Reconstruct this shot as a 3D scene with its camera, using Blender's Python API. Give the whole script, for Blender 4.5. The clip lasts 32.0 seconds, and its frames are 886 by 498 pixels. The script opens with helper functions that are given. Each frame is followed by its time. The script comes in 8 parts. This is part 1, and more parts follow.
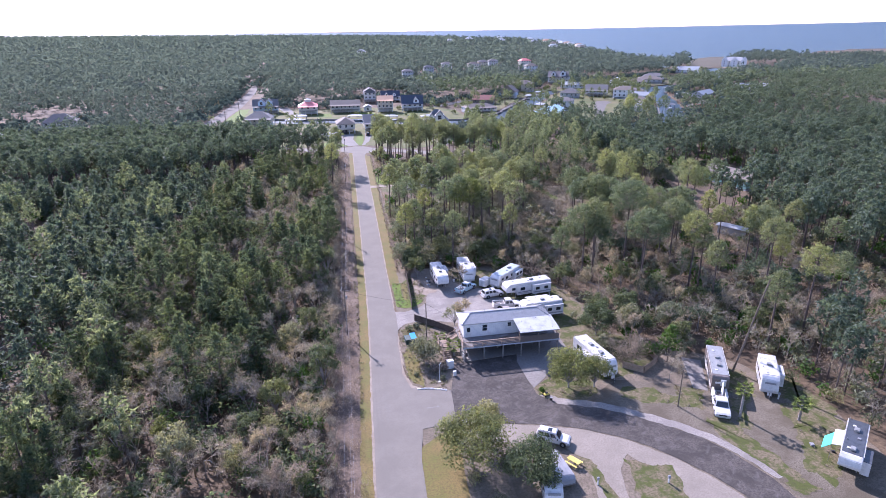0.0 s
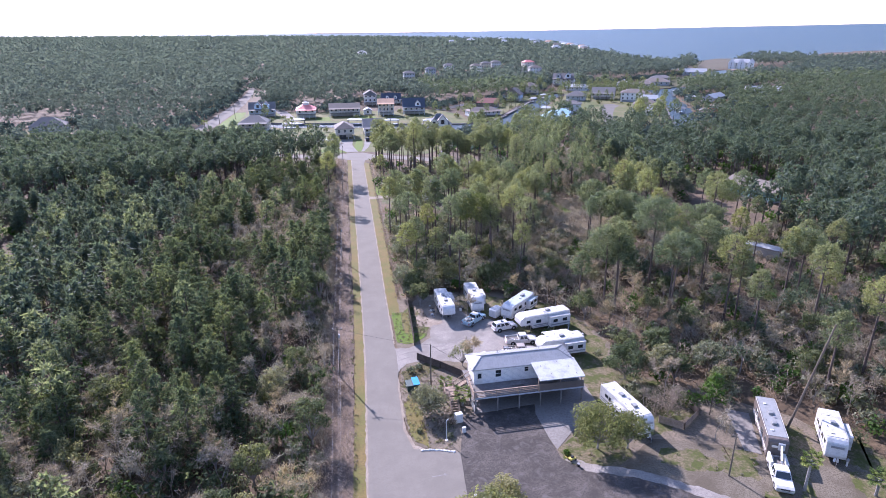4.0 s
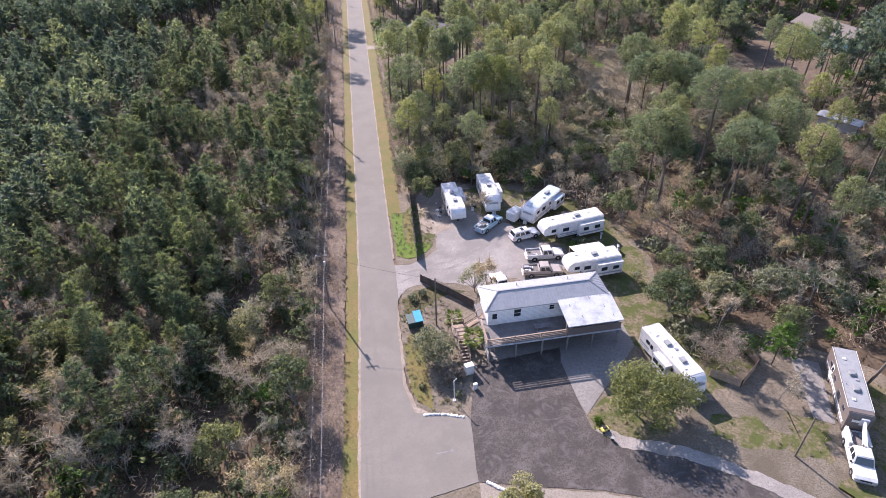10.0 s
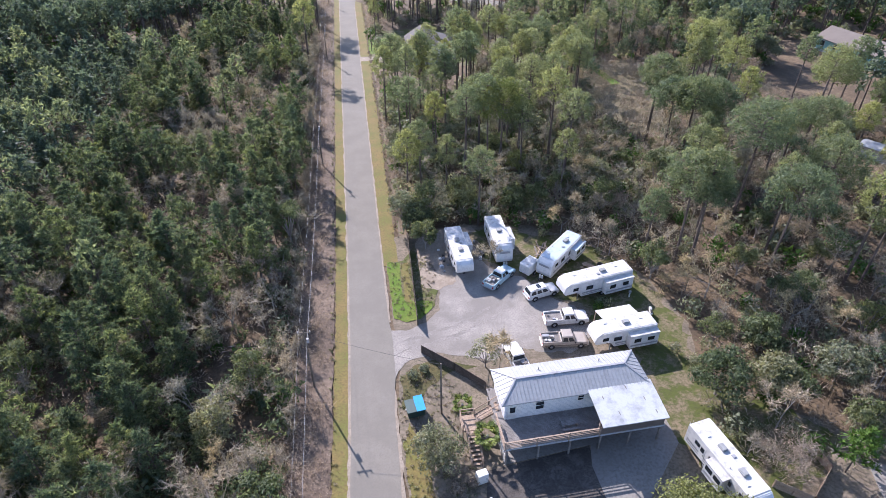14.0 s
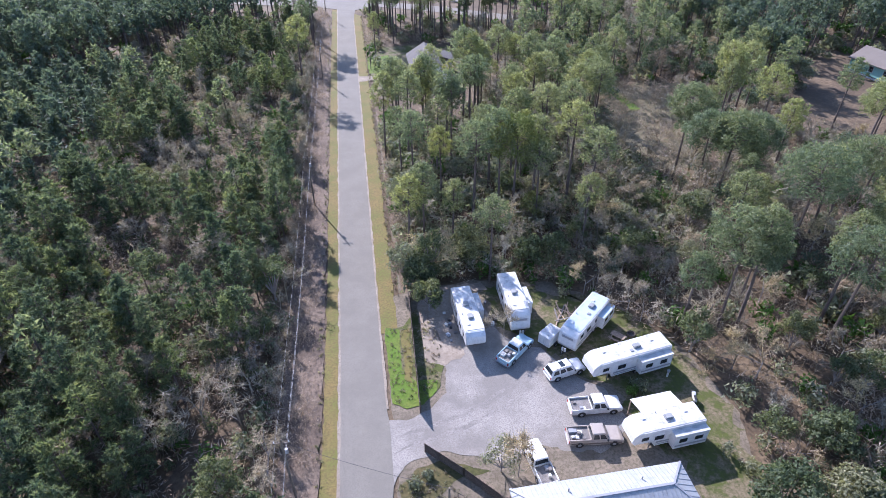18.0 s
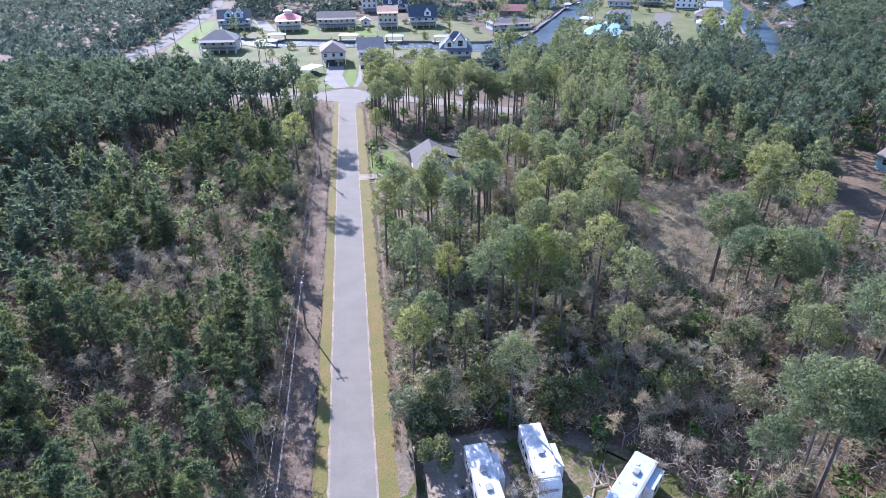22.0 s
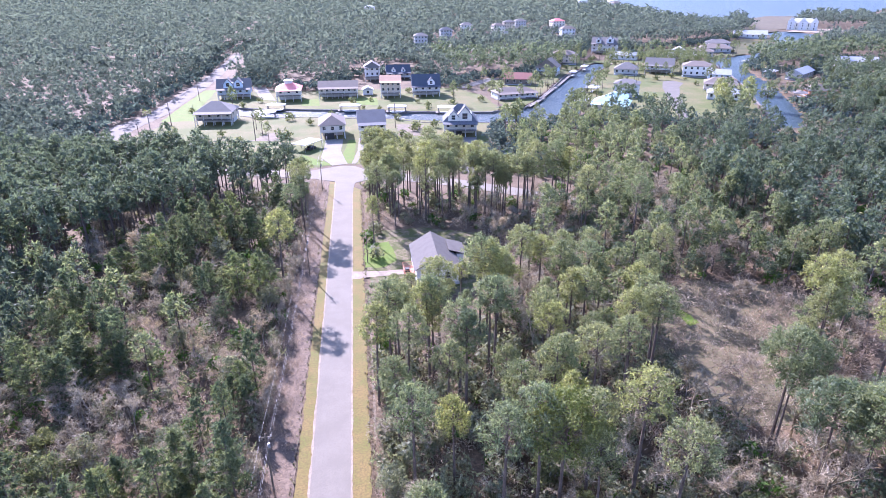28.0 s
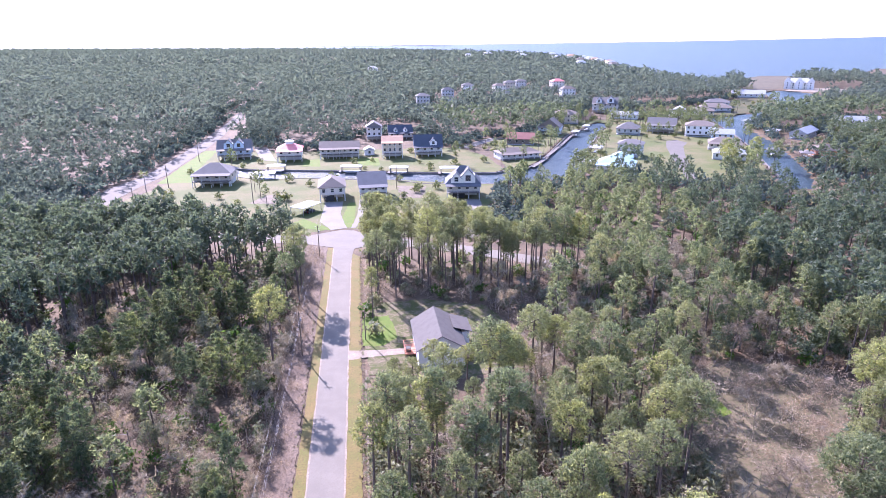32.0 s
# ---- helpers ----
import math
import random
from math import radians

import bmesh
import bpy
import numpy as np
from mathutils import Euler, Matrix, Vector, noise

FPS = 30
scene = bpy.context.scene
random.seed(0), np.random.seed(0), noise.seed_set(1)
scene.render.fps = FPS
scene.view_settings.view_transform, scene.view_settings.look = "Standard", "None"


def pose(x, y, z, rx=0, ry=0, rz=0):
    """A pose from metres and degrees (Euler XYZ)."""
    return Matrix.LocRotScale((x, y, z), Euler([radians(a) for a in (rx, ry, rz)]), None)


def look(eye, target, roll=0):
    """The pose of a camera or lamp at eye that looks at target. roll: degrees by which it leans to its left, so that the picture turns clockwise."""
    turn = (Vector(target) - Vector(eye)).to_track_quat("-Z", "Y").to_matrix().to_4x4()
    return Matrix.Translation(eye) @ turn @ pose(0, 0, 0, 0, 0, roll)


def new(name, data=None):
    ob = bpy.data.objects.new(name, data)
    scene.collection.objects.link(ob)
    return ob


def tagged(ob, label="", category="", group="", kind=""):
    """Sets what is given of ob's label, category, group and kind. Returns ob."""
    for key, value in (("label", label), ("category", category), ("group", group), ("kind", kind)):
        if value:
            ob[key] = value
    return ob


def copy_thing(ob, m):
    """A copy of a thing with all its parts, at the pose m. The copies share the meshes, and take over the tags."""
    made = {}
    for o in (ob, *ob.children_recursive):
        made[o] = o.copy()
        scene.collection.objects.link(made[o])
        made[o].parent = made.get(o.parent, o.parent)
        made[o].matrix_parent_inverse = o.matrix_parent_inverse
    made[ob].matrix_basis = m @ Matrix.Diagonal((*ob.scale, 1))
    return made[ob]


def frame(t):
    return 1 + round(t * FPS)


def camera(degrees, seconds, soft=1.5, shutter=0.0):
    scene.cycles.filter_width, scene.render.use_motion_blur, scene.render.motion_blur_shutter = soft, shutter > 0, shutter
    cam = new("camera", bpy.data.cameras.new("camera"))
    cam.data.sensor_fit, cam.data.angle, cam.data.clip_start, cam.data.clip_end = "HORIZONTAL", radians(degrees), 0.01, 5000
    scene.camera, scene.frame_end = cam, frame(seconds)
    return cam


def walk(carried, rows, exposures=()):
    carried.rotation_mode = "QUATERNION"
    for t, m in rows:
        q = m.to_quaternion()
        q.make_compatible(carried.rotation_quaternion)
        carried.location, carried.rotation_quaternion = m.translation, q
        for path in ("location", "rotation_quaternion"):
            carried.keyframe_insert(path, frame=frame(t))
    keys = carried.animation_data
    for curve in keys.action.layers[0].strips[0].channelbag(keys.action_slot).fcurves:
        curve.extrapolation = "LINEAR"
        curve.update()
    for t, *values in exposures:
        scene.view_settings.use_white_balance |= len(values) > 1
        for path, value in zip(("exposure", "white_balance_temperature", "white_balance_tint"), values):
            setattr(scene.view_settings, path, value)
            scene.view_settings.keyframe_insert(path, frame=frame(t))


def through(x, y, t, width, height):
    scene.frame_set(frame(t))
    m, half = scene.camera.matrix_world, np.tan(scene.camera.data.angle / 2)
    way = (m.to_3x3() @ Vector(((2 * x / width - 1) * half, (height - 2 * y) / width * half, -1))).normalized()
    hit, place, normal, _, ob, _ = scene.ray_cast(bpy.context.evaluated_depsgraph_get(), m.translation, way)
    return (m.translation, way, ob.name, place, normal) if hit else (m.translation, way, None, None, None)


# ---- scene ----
cam = camera(72.9, 32.0, soft=0.85)
PATH = [
    (0, (-4.57, 7.464, 53.532), (-4.279, 9.318, 52.84), -0.6),
    (0.5, (-4.476, 9.154, 53.519), (-4.185, 11.008, 52.828), -0.6),
    (1, (-4.346, 10.9, 53.494), (-4.056, 12.755, 52.804), -0.6),
    (1.5, (-4.226, 12.716, 53.429), (-3.935, 14.571, 52.739), -0.5),
    (2, (-4.065, 14.537, 53.365), (-3.774, 16.391, 52.676), -0.5),
    (2.5, (-3.879, 16.371, 53.318), (-3.588, 18.226, 52.629), -0.4),
    (3, (-3.662, 18.311, 53.338), (-3.373, 20.166, 52.649), -0.5),
    (3.5, (-3.431, 20.224, 53.363), (-3.142, 22.079, 52.674), -0.5),
    (5.5, (-2.643, 27.851, 53.761), (-2.358, 29.707, 53.071), -0.5),
    (6, (-2.384, 30.085, 53.914), (-2.098, 31.941, 53.225), -0.5),
    (6.5, (-2.131, 32.476, 54.06), (-1.844, 34.332, 53.371), -0.4),
    (7, (-1.854, 34.837, 54.226), (-1.571, 36.683, 53.51), -0.5),
    (7.5, (-1.581, 36.898, 54.458), (-1.305, 38.694, 53.622), -0.4),
    (8, (-1.206, 38.688, 54.77), (-0.944, 40.422, 53.808), -0.5),
    (8.5, (-0.526, 40.137, 55.04), (-0.287, 41.813, 53.974), -0.8),
    (9, (0.183, 41.54, 55.252), (0.403, 43.175, 54.121), -1.1),
    (9.5, (0.692, 43.102, 55.414), (0.898, 44.71, 54.243), -1.4),
    (10, (0.99, 44.822, 55.511), (1.192, 46.418, 54.323), -1.4),
    (10.5, (1.106, 46.68, 55.553), (1.308, 48.271, 54.358), -1.4),
    (11, (1.102, 48.646, 55.539), (1.307, 50.233, 54.339), -1.3),
    (11.5, (1.117, 50.658, 55.446), (1.328, 52.244, 54.245), -1.0),
    (12, (1.179, 52.718, 55.279), (1.393, 54.303, 54.078), -0.9),
    (12.5, (1.239, 54.721, 55.099), (1.457, 56.306, 53.9), -0.8),
    (13, (1.322, 56.668, 54.94), (1.544, 58.254, 53.742), -0.8),
    (13.5, (1.452, 58.521, 54.823), (1.675, 60.107, 53.626), -0.7),
    (14, (1.593, 60.353, 54.72), (1.817, 61.94, 53.523), -0.6),
    (14.5, (1.716, 62.179, 54.604), (1.941, 63.766, 53.408), -0.4),
    (16.5, (2.44, 69.434, 54.046), (2.665, 71.024, 52.854), -0.4),
    (17, (2.553, 71.114, 54.006), (2.778, 72.705, 52.814), -0.3),
    (17.5, (2.666, 72.765, 53.998), (2.89, 74.357, 52.808), -0.2),
    (18, (2.798, 74.435, 54.008), (3.022, 76.028, 52.82), -0.3),
    (18.5, (2.951, 76.058, 54.066), (3.175, 77.653, 52.88), -0.3),
    (19, (3.119, 77.75, 54.137), (3.342, 79.344, 52.95), -0.3),
    (19.5, (3.263, 79.502, 54.19), (3.485, 81.115, 53.028), -0.1),
    (20, (3.322, 81.174, 54.144), (3.554, 82.832, 53.051), -0.3),
    (20.5, (3.355, 82.944, 54.03), (3.594, 84.639, 52.996), -0.3),
    (21, (3.417, 84.721, 53.91), (3.658, 86.433, 52.904), -0.3),
    (21.5, (3.454, 86.5, 53.81), (3.697, 88.219, 52.816), -0.1),
    (22, (3.46, 88.34, 53.754), (3.705, 90.066, 52.774), -0.2),
    (22.5, (3.482, 90.202, 53.747), (3.731, 91.945, 52.798), -0.3),
    (23, (3.588, 92.002, 53.753), (3.84, 93.766, 52.844), -0.1),
    (23.5, (3.728, 93.899, 53.817), (3.981, 95.678, 52.938), -0.3),
    (24, (3.957, 95.78, 53.92), (4.209, 97.566, 53.055), -0.4),
    (24.5, (4.33, 97.575, 54.051), (4.579, 99.365, 53.194), -0.5),
    (25, (4.746, 99.183, 54.184), (4.995, 100.979, 53.342), -0.4),
    (25.5, (5.102, 100.656, 54.365), (5.35, 102.458, 53.534), -0.4),
    (27.5, (6.14, 105.946, 55.672), (6.383, 107.753, 54.849), -0.3),
    (28, (6.262, 107.226, 55.793), (6.506, 109.034, 54.972), -0.3),
    (28.5, (6.356, 108.488, 55.867), (6.6, 110.297, 55.049), -0.2),
    (29, (6.498, 109.738, 55.942), (6.742, 111.548, 55.127), -0.3),
    (29.5, (6.651, 110.925, 56.009), (6.893, 112.736, 55.194), -0.3),
    (30, (6.673, 112.023, 56.044), (6.918, 113.848, 55.264), -0.2),
    (30.5, (6.728, 113.14, 56.094), (6.976, 114.991, 55.378), -0.2),
    (31, (6.821, 114.344, 56.173), (7.07, 116.21, 55.497), -0.2),
    (31.5, (6.919, 115.61, 56.261), (7.169, 117.481, 55.601), -0.2),
    (32, (7.085, 116.914, 56.353), (7.334, 118.787, 55.698), -0.4),
]
walk(cam, [(t, look(e, g, r)) for t, e, g, r in PATH], exposures=[(0, 1.2, 5800, 34), (6, 1.2, 5850, 31), (9, 1.25, 6480, 30), (13, 1.22, 6250, 22), (18, 1.27, 5720, 23), (22, 1.47, 5500, 24), (25, 1.82, 5520, 31), (29, 1.9, 5780, 39), (31, 1.9, 5880, 40), (32, 1.84, 5880, 40)])

# ---- world, sun, exposure ----
SUN_TO = Vector((-0.337, 0.760, 0.556))
world = bpy.data.worlds.new("sky")
scene.world = world
world.use_nodes = True
wn = world.node_tree
sky = wn.nodes.new("ShaderNodeTexSky")
sky.sky_type = "NISHITA"
sky.sun_disc = False
sky.sun_elevation = radians(33.5)
sky.sun_rotation = radians(-23.9)
sky.air_density, sky.dust_density, sky.ozone_density = 1.0, 0.35, 2.0
wn.nodes["Background"].inputs["Strength"].default_value = 0.15
wn.links.new(sky.outputs[0], wn.nodes["Background"].inputs["Color"])
sun = new("sun", bpy.data.lights.new("sun", "SUN"))
sun.data.energy, sun.data.angle, sun.data.color = 4.8, radians(0.55), (1.0, 0.96, 0.91)
sun.matrix_world = look(SUN_TO * 300, (0, 0, 0))


# ---- materials ----
def nodes(name):
    m = bpy.data.materials.new(name)
    m.use_nodes = True
    nt = m.node_tree
    return m, nt, nt.nodes["Principled BSDF"]


def noise_node(nt, scale, detail=4.0, rough=0.6, coord=None):
    n = nt.nodes.new("ShaderNodeTexNoise")
    n.inputs["Scale"].default_value = scale
    n.inputs["Detail"].default_value = detail
    n.inputs["Roughness"].default_value = rough
    if coord is not None:
        nt.links.new(coord, n.inputs["Vector"])
    return n.outputs["Fac"]


def ramp(nt, fac, stops):
    r = nt.nodes.new("ShaderNodeValToRGB")
    while len(r.color_ramp.elements) < len(stops):
        r.color_ramp.elements.new(0.5)
    for e, (p, c) in zip(r.color_ramp.elements, stops):
        e.position, e.color = p, (*c, 1)
    nt.links.new(fac, r.inputs["Fac"])
    return r.outputs["Color"]


def mixc(nt, fac, a, b, mode="MIX"):
    n = nt.nodes.new("ShaderNodeMix")
    n.data_type, n.blend_type = "RGBA", mode
    for sock, v in ((n.inputs[0], fac), (n.inputs[6], a), (n.inputs[7], b)):
        if isinstance(v, (int, float)):
            sock.default_value = v
        elif isinstance(v, tuple):
            sock.default_value = (*v, 1)
        else:
            nt.links.new(v, sock)
    return n.outputs[2]


def bump(nt, bsdf, fac, strength, dist):
    b = nt.nodes.new("ShaderNodeBump")
    b.inputs["Strength"].default_value, b.inputs["Distance"].default_value = strength, dist
    nt.links.new(fac, b.inputs["Height"])
    nt.links.new(b.outputs[0], bsdf.inputs["Normal"])


def surface(name, c1, c2, c3=None, big=0.08, fine=3.0, rough=0.9, bmp=0.4, dist=0.05, metal=0.0, lo=0.4, hi=0.6, spec=0.3):
    """Two colours in large stains, a third in fine grain, and fine relief; world coordinates."""
    m, nt, b = nodes(name)
    pos = nt.nodes.new("ShaderNodeNewGeometry").outputs["Position"]
    n1 = noise_node(nt, big, 5, 0.65, pos)
    n2 = noise_node(nt, fine, 3, 0.7, pos)
    col = ramp(nt, n1, [(lo, c1), (hi, c2)])
    grain = ramp(nt, n2, [(0.42, (0, 0, 0)), (0.68, (1, 1, 1))])
    col = mixc(nt, grain, col, c3 or tuple(v * 0.75 for v in c2))
    nt.links.new(col, b.inputs["Base Color"])
    b.inputs["Roughness"].default_value = rough
    b.inputs["Metallic"].default_value = metal
    b.inputs["Specular IOR Level"].default_value = spec
    bump(nt, b, n2, bmp, dist)
    return m


def paint(name, c, rough=0.45, dirt=0.12, scale=1.5, metal=0.0, spec=0.5):
    """Painted or moulded surface with faint dirt and streaks, in the thing's own coordinates."""
    m, nt, b = nodes(name)
    pos = nt.nodes.new("ShaderNodeTexCoord").outputs["Object"]
    n1 = noise_node(nt, scale, 5, 0.7, pos)
    n2 = noise_node(nt, scale * 9, 3, 0.6, pos)
    dark = tuple(v * (1 - dirt * 2.2) for v in c)
    f = ramp(nt, n1, [(0.45, (0, 0, 0)), (0.75, (1, 1, 1))])
    col = mixc(nt, f, c, dark)
    f2 = ramp(nt, n2, [(0.5, (0, 0, 0)), (0.8, (0.5, 0.5, 0.5))])
    col = mixc(nt, f2, col, tuple(v * (1 - dirt) for v in c))
    nt.links.new(col, b.inputs["Base Color"])
    b.inputs["Roughness"].default_value = rough
    b.inputs["Metallic"].default_value = metal
    b.inputs["Specular IOR Level"].default_value = spec
    return m


def foliage(name, c1, c2, c3, through=0.35, scale=0.22, spec=0.15, glow=(1.35, 1.35, 0.95), grain=4.5, gap_shade=1.0):
    """Leaves: colour drifts from tree to tree and leaf to leaf, some light passes through, shade between needles is
    painted in.
    """
    m, nt, b = nodes(name)
    geo = nt.nodes.new("ShaderNodeNewGeometry")
    n1 = noise_node(nt, scale, 2, 0.5, geo.outputs["Position"])
    col = ramp(nt, n1, [(0.38, c1), (0.62, c2)])
    r = ramp(nt, geo.outputs["Random Per Island"], [(0.55, (0, 0, 0)), (1.0, (0.8, 0.8, 0.8))])
    col = mixc(nt, r, col, c3)
    ob = nt.nodes.new("ShaderNodeObjectInfo")
    v = ramp(nt, ob.outputs["Random"], [(0.0, (0.7, 0.8, 0.9)), (0.7, (1.0, 1.0, 1.0)), (1.0, (1.2, 1.17, 0.92))])
    col = mixc(nt, 1.0, col, v, "MULTIPLY")
    # fine noise paints shaded gaps between needles and bright tufts into the colour
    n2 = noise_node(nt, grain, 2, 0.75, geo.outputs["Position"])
    col = mixc(nt, 1.0, col, ramp(nt, n2, [(0.36, (1 - 0.55 * gap_shade, 1 - 0.53 * gap_shade, 1 - 0.5 * gap_shade)), (0.5, (0.98, 0.98, 0.98)), (0.68, (1 + 0.55 * gap_shade, 1 + 0.52 * gap_shade, 1 + 0.4 * gap_shade))]), "MULTIPLY")
    bump(nt, b, n2, 0.7, 0.5 / grain)
    nt.links.new(col, b.inputs["Base Color"])
    b.inputs["Roughness"].default_value = 0.6
    b.inputs["Specular IOR Level"].default_value = spec
    tr = nt.nodes.new("ShaderNodeBsdfTranslucent")
    nt.links.new(mixc(nt, 1.0, col, glow, "MULTIPLY"), tr.inputs["Color"])
    mx = nt.nodes.new("ShaderNodeMixShader")
    mx.inputs[0].default_value = through
    nt.links.new(b.outputs[0], mx.inputs[1])
    nt.links.new(tr.outputs[0], mx.inputs[2])
    nt.links.new(mx.outputs[0], nt.nodes["Material Output"].inputs["Surface"])
    return m


def glass_dark(name, c=(0.02, 0.025, 0.03)):
    m, nt, b = nodes(name)
    b.inputs["Base Color"].default_value = (*c, 1)
    b.inputs["Roughness"].default_value = 0.06
    b.inputs["Specular IOR Level"].default_value = 0.7
    return m


LITTER = surface("forest_litter", (0.084, 0.058, 0.035), (0.155, 0.11, 0.066), (0.06, 0.043, 0.027), big=0.12, fine=1.6, bmp=0.9, dist=0.12)
ASPHALT = surface("old_asphalt", (0.163, 0.147, 0.122), (0.19, 0.171, 0.143), (0.145, 0.13, 0.108), big=0.25, fine=9, bmp=0.15, dist=0.01)
DARKASPHALT = surface("new_asphalt", (0.05, 0.043, 0.037), (0.094, 0.081, 0.069), (0.04, 0.035, 0.031), big=0.35, fine=5, bmp=0.15, dist=0.01)
OLDROAD = surface("worn_side_road", (0.118, 0.108, 0.094), (0.145, 0.132, 0.115), (0.1, 0.09, 0.078), big=0.2, fine=6, bmp=0.15, dist=0.01)
# pale scuffs that tyres left on the newer asphalt
nt = DARKASPHALT.node_tree
b = nt.nodes["Principled BSDF"]
scuff = nt.nodes.new("ShaderNodeTexNoise")
scuff.inputs["Scale"].default_value, scuff.inputs["Distortion"].default_value, scuff.inputs["Detail"].default_value = 0.5, 2.5, 6.0
nt.links.new(nt.nodes.new("ShaderNodeNewGeometry").outputs["Position"], scuff.inputs["Vector"])
old = b.inputs["Base Color"].links[0].from_socket
nt.links.new(mixc(nt, ramp(nt, scuff.outputs["Fac"], [(0.5, (0, 0, 0)), (0.75, (0.42, 0.42, 0.42))]), old, (0.16, 0.145, 0.135)), b.inputs["Base Color"])
PALEGRAVEL = surface("pale_gravel", (0.2, 0.172, 0.136), (0.262, 0.226, 0.182), (0.165, 0.141, 0.112), big=0.15, fine=5, bmp=0.3, dist=0.02)
CONCRETE = surface("concrete", (0.19, 0.178, 0.165), (0.235, 0.22, 0.205), (0.155, 0.146, 0.136), big=0.3, fine=4, bmp=0.1, dist=0.01)
PALECONC = surface("pale_concrete", (0.185, 0.17, 0.152), (0.225, 0.208, 0.187), (0.15, 0.138, 0.124), big=0.2, fine=3, bmp=0.1, dist=0.01)
GRAVEL = surface("grey_gravel", (0.185, 0.166, 0.146), (0.295, 0.266, 0.234), (0.155, 0.139, 0.121), big=0.18, fine=7, bmp=0.4, dist=0.03)
SAND = surface("sand_shoulder", (0.225, 0.182, 0.14), (0.31, 0.26, 0.205), (0.175, 0.14, 0.105), big=0.5, fine=4, bmp=0.3, dist=0.02)
DRYGRASS = surface("dry_grass", (0.178, 0.128, 0.044), (0.118, 0.12, 0.028), (0.108, 0.08, 0.03), big=0.22, fine=3.5, bmp=0.6, dist=0.06)
LAWN = surface("winter_lawn", (0.046, 0.056, 0.012), (0.098, 0.078, 0.032), (0.036, 0.038, 0.012), big=0.07, fine=2.2, bmp=0.5, dist=0.05)
YARDLAWN = surface("garden_lawn", (0.082, 0.1, 0.022), (0.15, 0.125, 0.056), (0.06, 0.074, 0.018), big=0.06, fine=2.0, bmp=0.5, dist=0.05)
GREEN = surface("green_grass", (0.085, 0.15, 0.012), (0.122, 0.15, 0.024), (0.064, 0.098, 0.013), big=0.35, fine=3.5, bmp=0.6, dist=0.08)
SCRUB = surface("dry_scrub_ground", (0.118, 0.085, 0.062), (0.19, 0.14, 0.102), (0.08, 0.058, 0.043), big=0.15, fine=2.0, bmp=0.8, dist=0.1)
DIRT = surface("tan_dirt", (0.135, 0.108, 0.08), (0.195, 0.155, 0.115), (0.09, 0.078, 0.048), big=0.4, fine=3.0, bmp=0.5, dist=0.05)
PATCHY = surface("patchy_grass", (0.066, 0.078, 0.016), (0.165, 0.128, 0.082), (0.055, 0.06, 0.018), big=0.45, fine=2.6, bmp=0.6, dist=0.06, lo=0.44, hi=0.56)
MEADOW = surface("meadow_grass", (0.116, 0.088, 0.056), (0.165, 0.128, 0.084), (0.07, 0.078, 0.027), big=0.14, fine=2.4, bmp=0.7, dist=0.08)
MARSH = surface("marsh_grass", (0.078, 0.066, 0.04), (0.112, 0.092, 0.056), (0.06, 0.05, 0.032), big=0.01, fine=0.15, bmp=0.5, dist=0.3)
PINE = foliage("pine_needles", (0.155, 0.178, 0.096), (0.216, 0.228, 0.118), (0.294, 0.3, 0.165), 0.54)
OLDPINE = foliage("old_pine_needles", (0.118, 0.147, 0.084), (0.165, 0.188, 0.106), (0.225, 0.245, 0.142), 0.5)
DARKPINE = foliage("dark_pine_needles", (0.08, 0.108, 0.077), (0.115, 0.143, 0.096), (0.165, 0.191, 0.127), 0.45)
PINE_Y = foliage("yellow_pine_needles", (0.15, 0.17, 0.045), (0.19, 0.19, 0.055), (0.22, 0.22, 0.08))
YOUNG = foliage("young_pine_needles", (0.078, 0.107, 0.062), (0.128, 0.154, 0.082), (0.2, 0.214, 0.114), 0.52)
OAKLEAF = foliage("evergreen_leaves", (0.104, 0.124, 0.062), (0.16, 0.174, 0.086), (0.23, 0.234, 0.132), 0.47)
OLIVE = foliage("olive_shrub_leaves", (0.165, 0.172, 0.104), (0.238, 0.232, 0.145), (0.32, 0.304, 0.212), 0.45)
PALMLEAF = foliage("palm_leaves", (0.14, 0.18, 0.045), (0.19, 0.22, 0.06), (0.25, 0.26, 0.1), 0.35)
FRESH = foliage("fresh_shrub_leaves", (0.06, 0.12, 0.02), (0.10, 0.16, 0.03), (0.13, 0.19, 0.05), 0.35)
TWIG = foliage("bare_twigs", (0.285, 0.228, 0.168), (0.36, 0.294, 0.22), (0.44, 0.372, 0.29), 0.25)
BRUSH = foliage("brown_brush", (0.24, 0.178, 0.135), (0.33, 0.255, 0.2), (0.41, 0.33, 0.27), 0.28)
# distance haze is mixed into this needle colour: bluer, greyer, lower in contrast
FAR = foliage("hazy_far_needles", (0.089, 0.112, 0.106), (0.107, 0.13, 0.12), (0.131, 0.154, 0.141), 0.5, 0.05, 0.0, grain=0.6, gap_shade=0.55)
BARK = surface("pine_bark", (0.098, 0.074, 0.062), (0.155, 0.12, 0.1), (0.066, 0.051, 0.044), big=0.8, fine=6, bmp=0.8, dist=0.04)
GREYBARK = surface("grey_bark", (0.22, 0.2, 0.18), (0.3, 0.27, 0.25), (0.16, 0.145, 0.13), big=0.8, fine=6, bmp=0.6, dist=0.03)
WOOD = surface("treated_wood", (0.28, 0.205, 0.15), (0.37, 0.28, 0.21), (0.2, 0.148, 0.108), big=1.2, fine=8, bmp=0.3, dist=0.01)
GREYWOOD = surface("weathered_wood", (0.16, 0.145, 0.135), (0.23, 0.21, 0.195), (0.12, 0.11, 0.1), big=1.2, fine=8, bmp=0.3, dist=0.01)
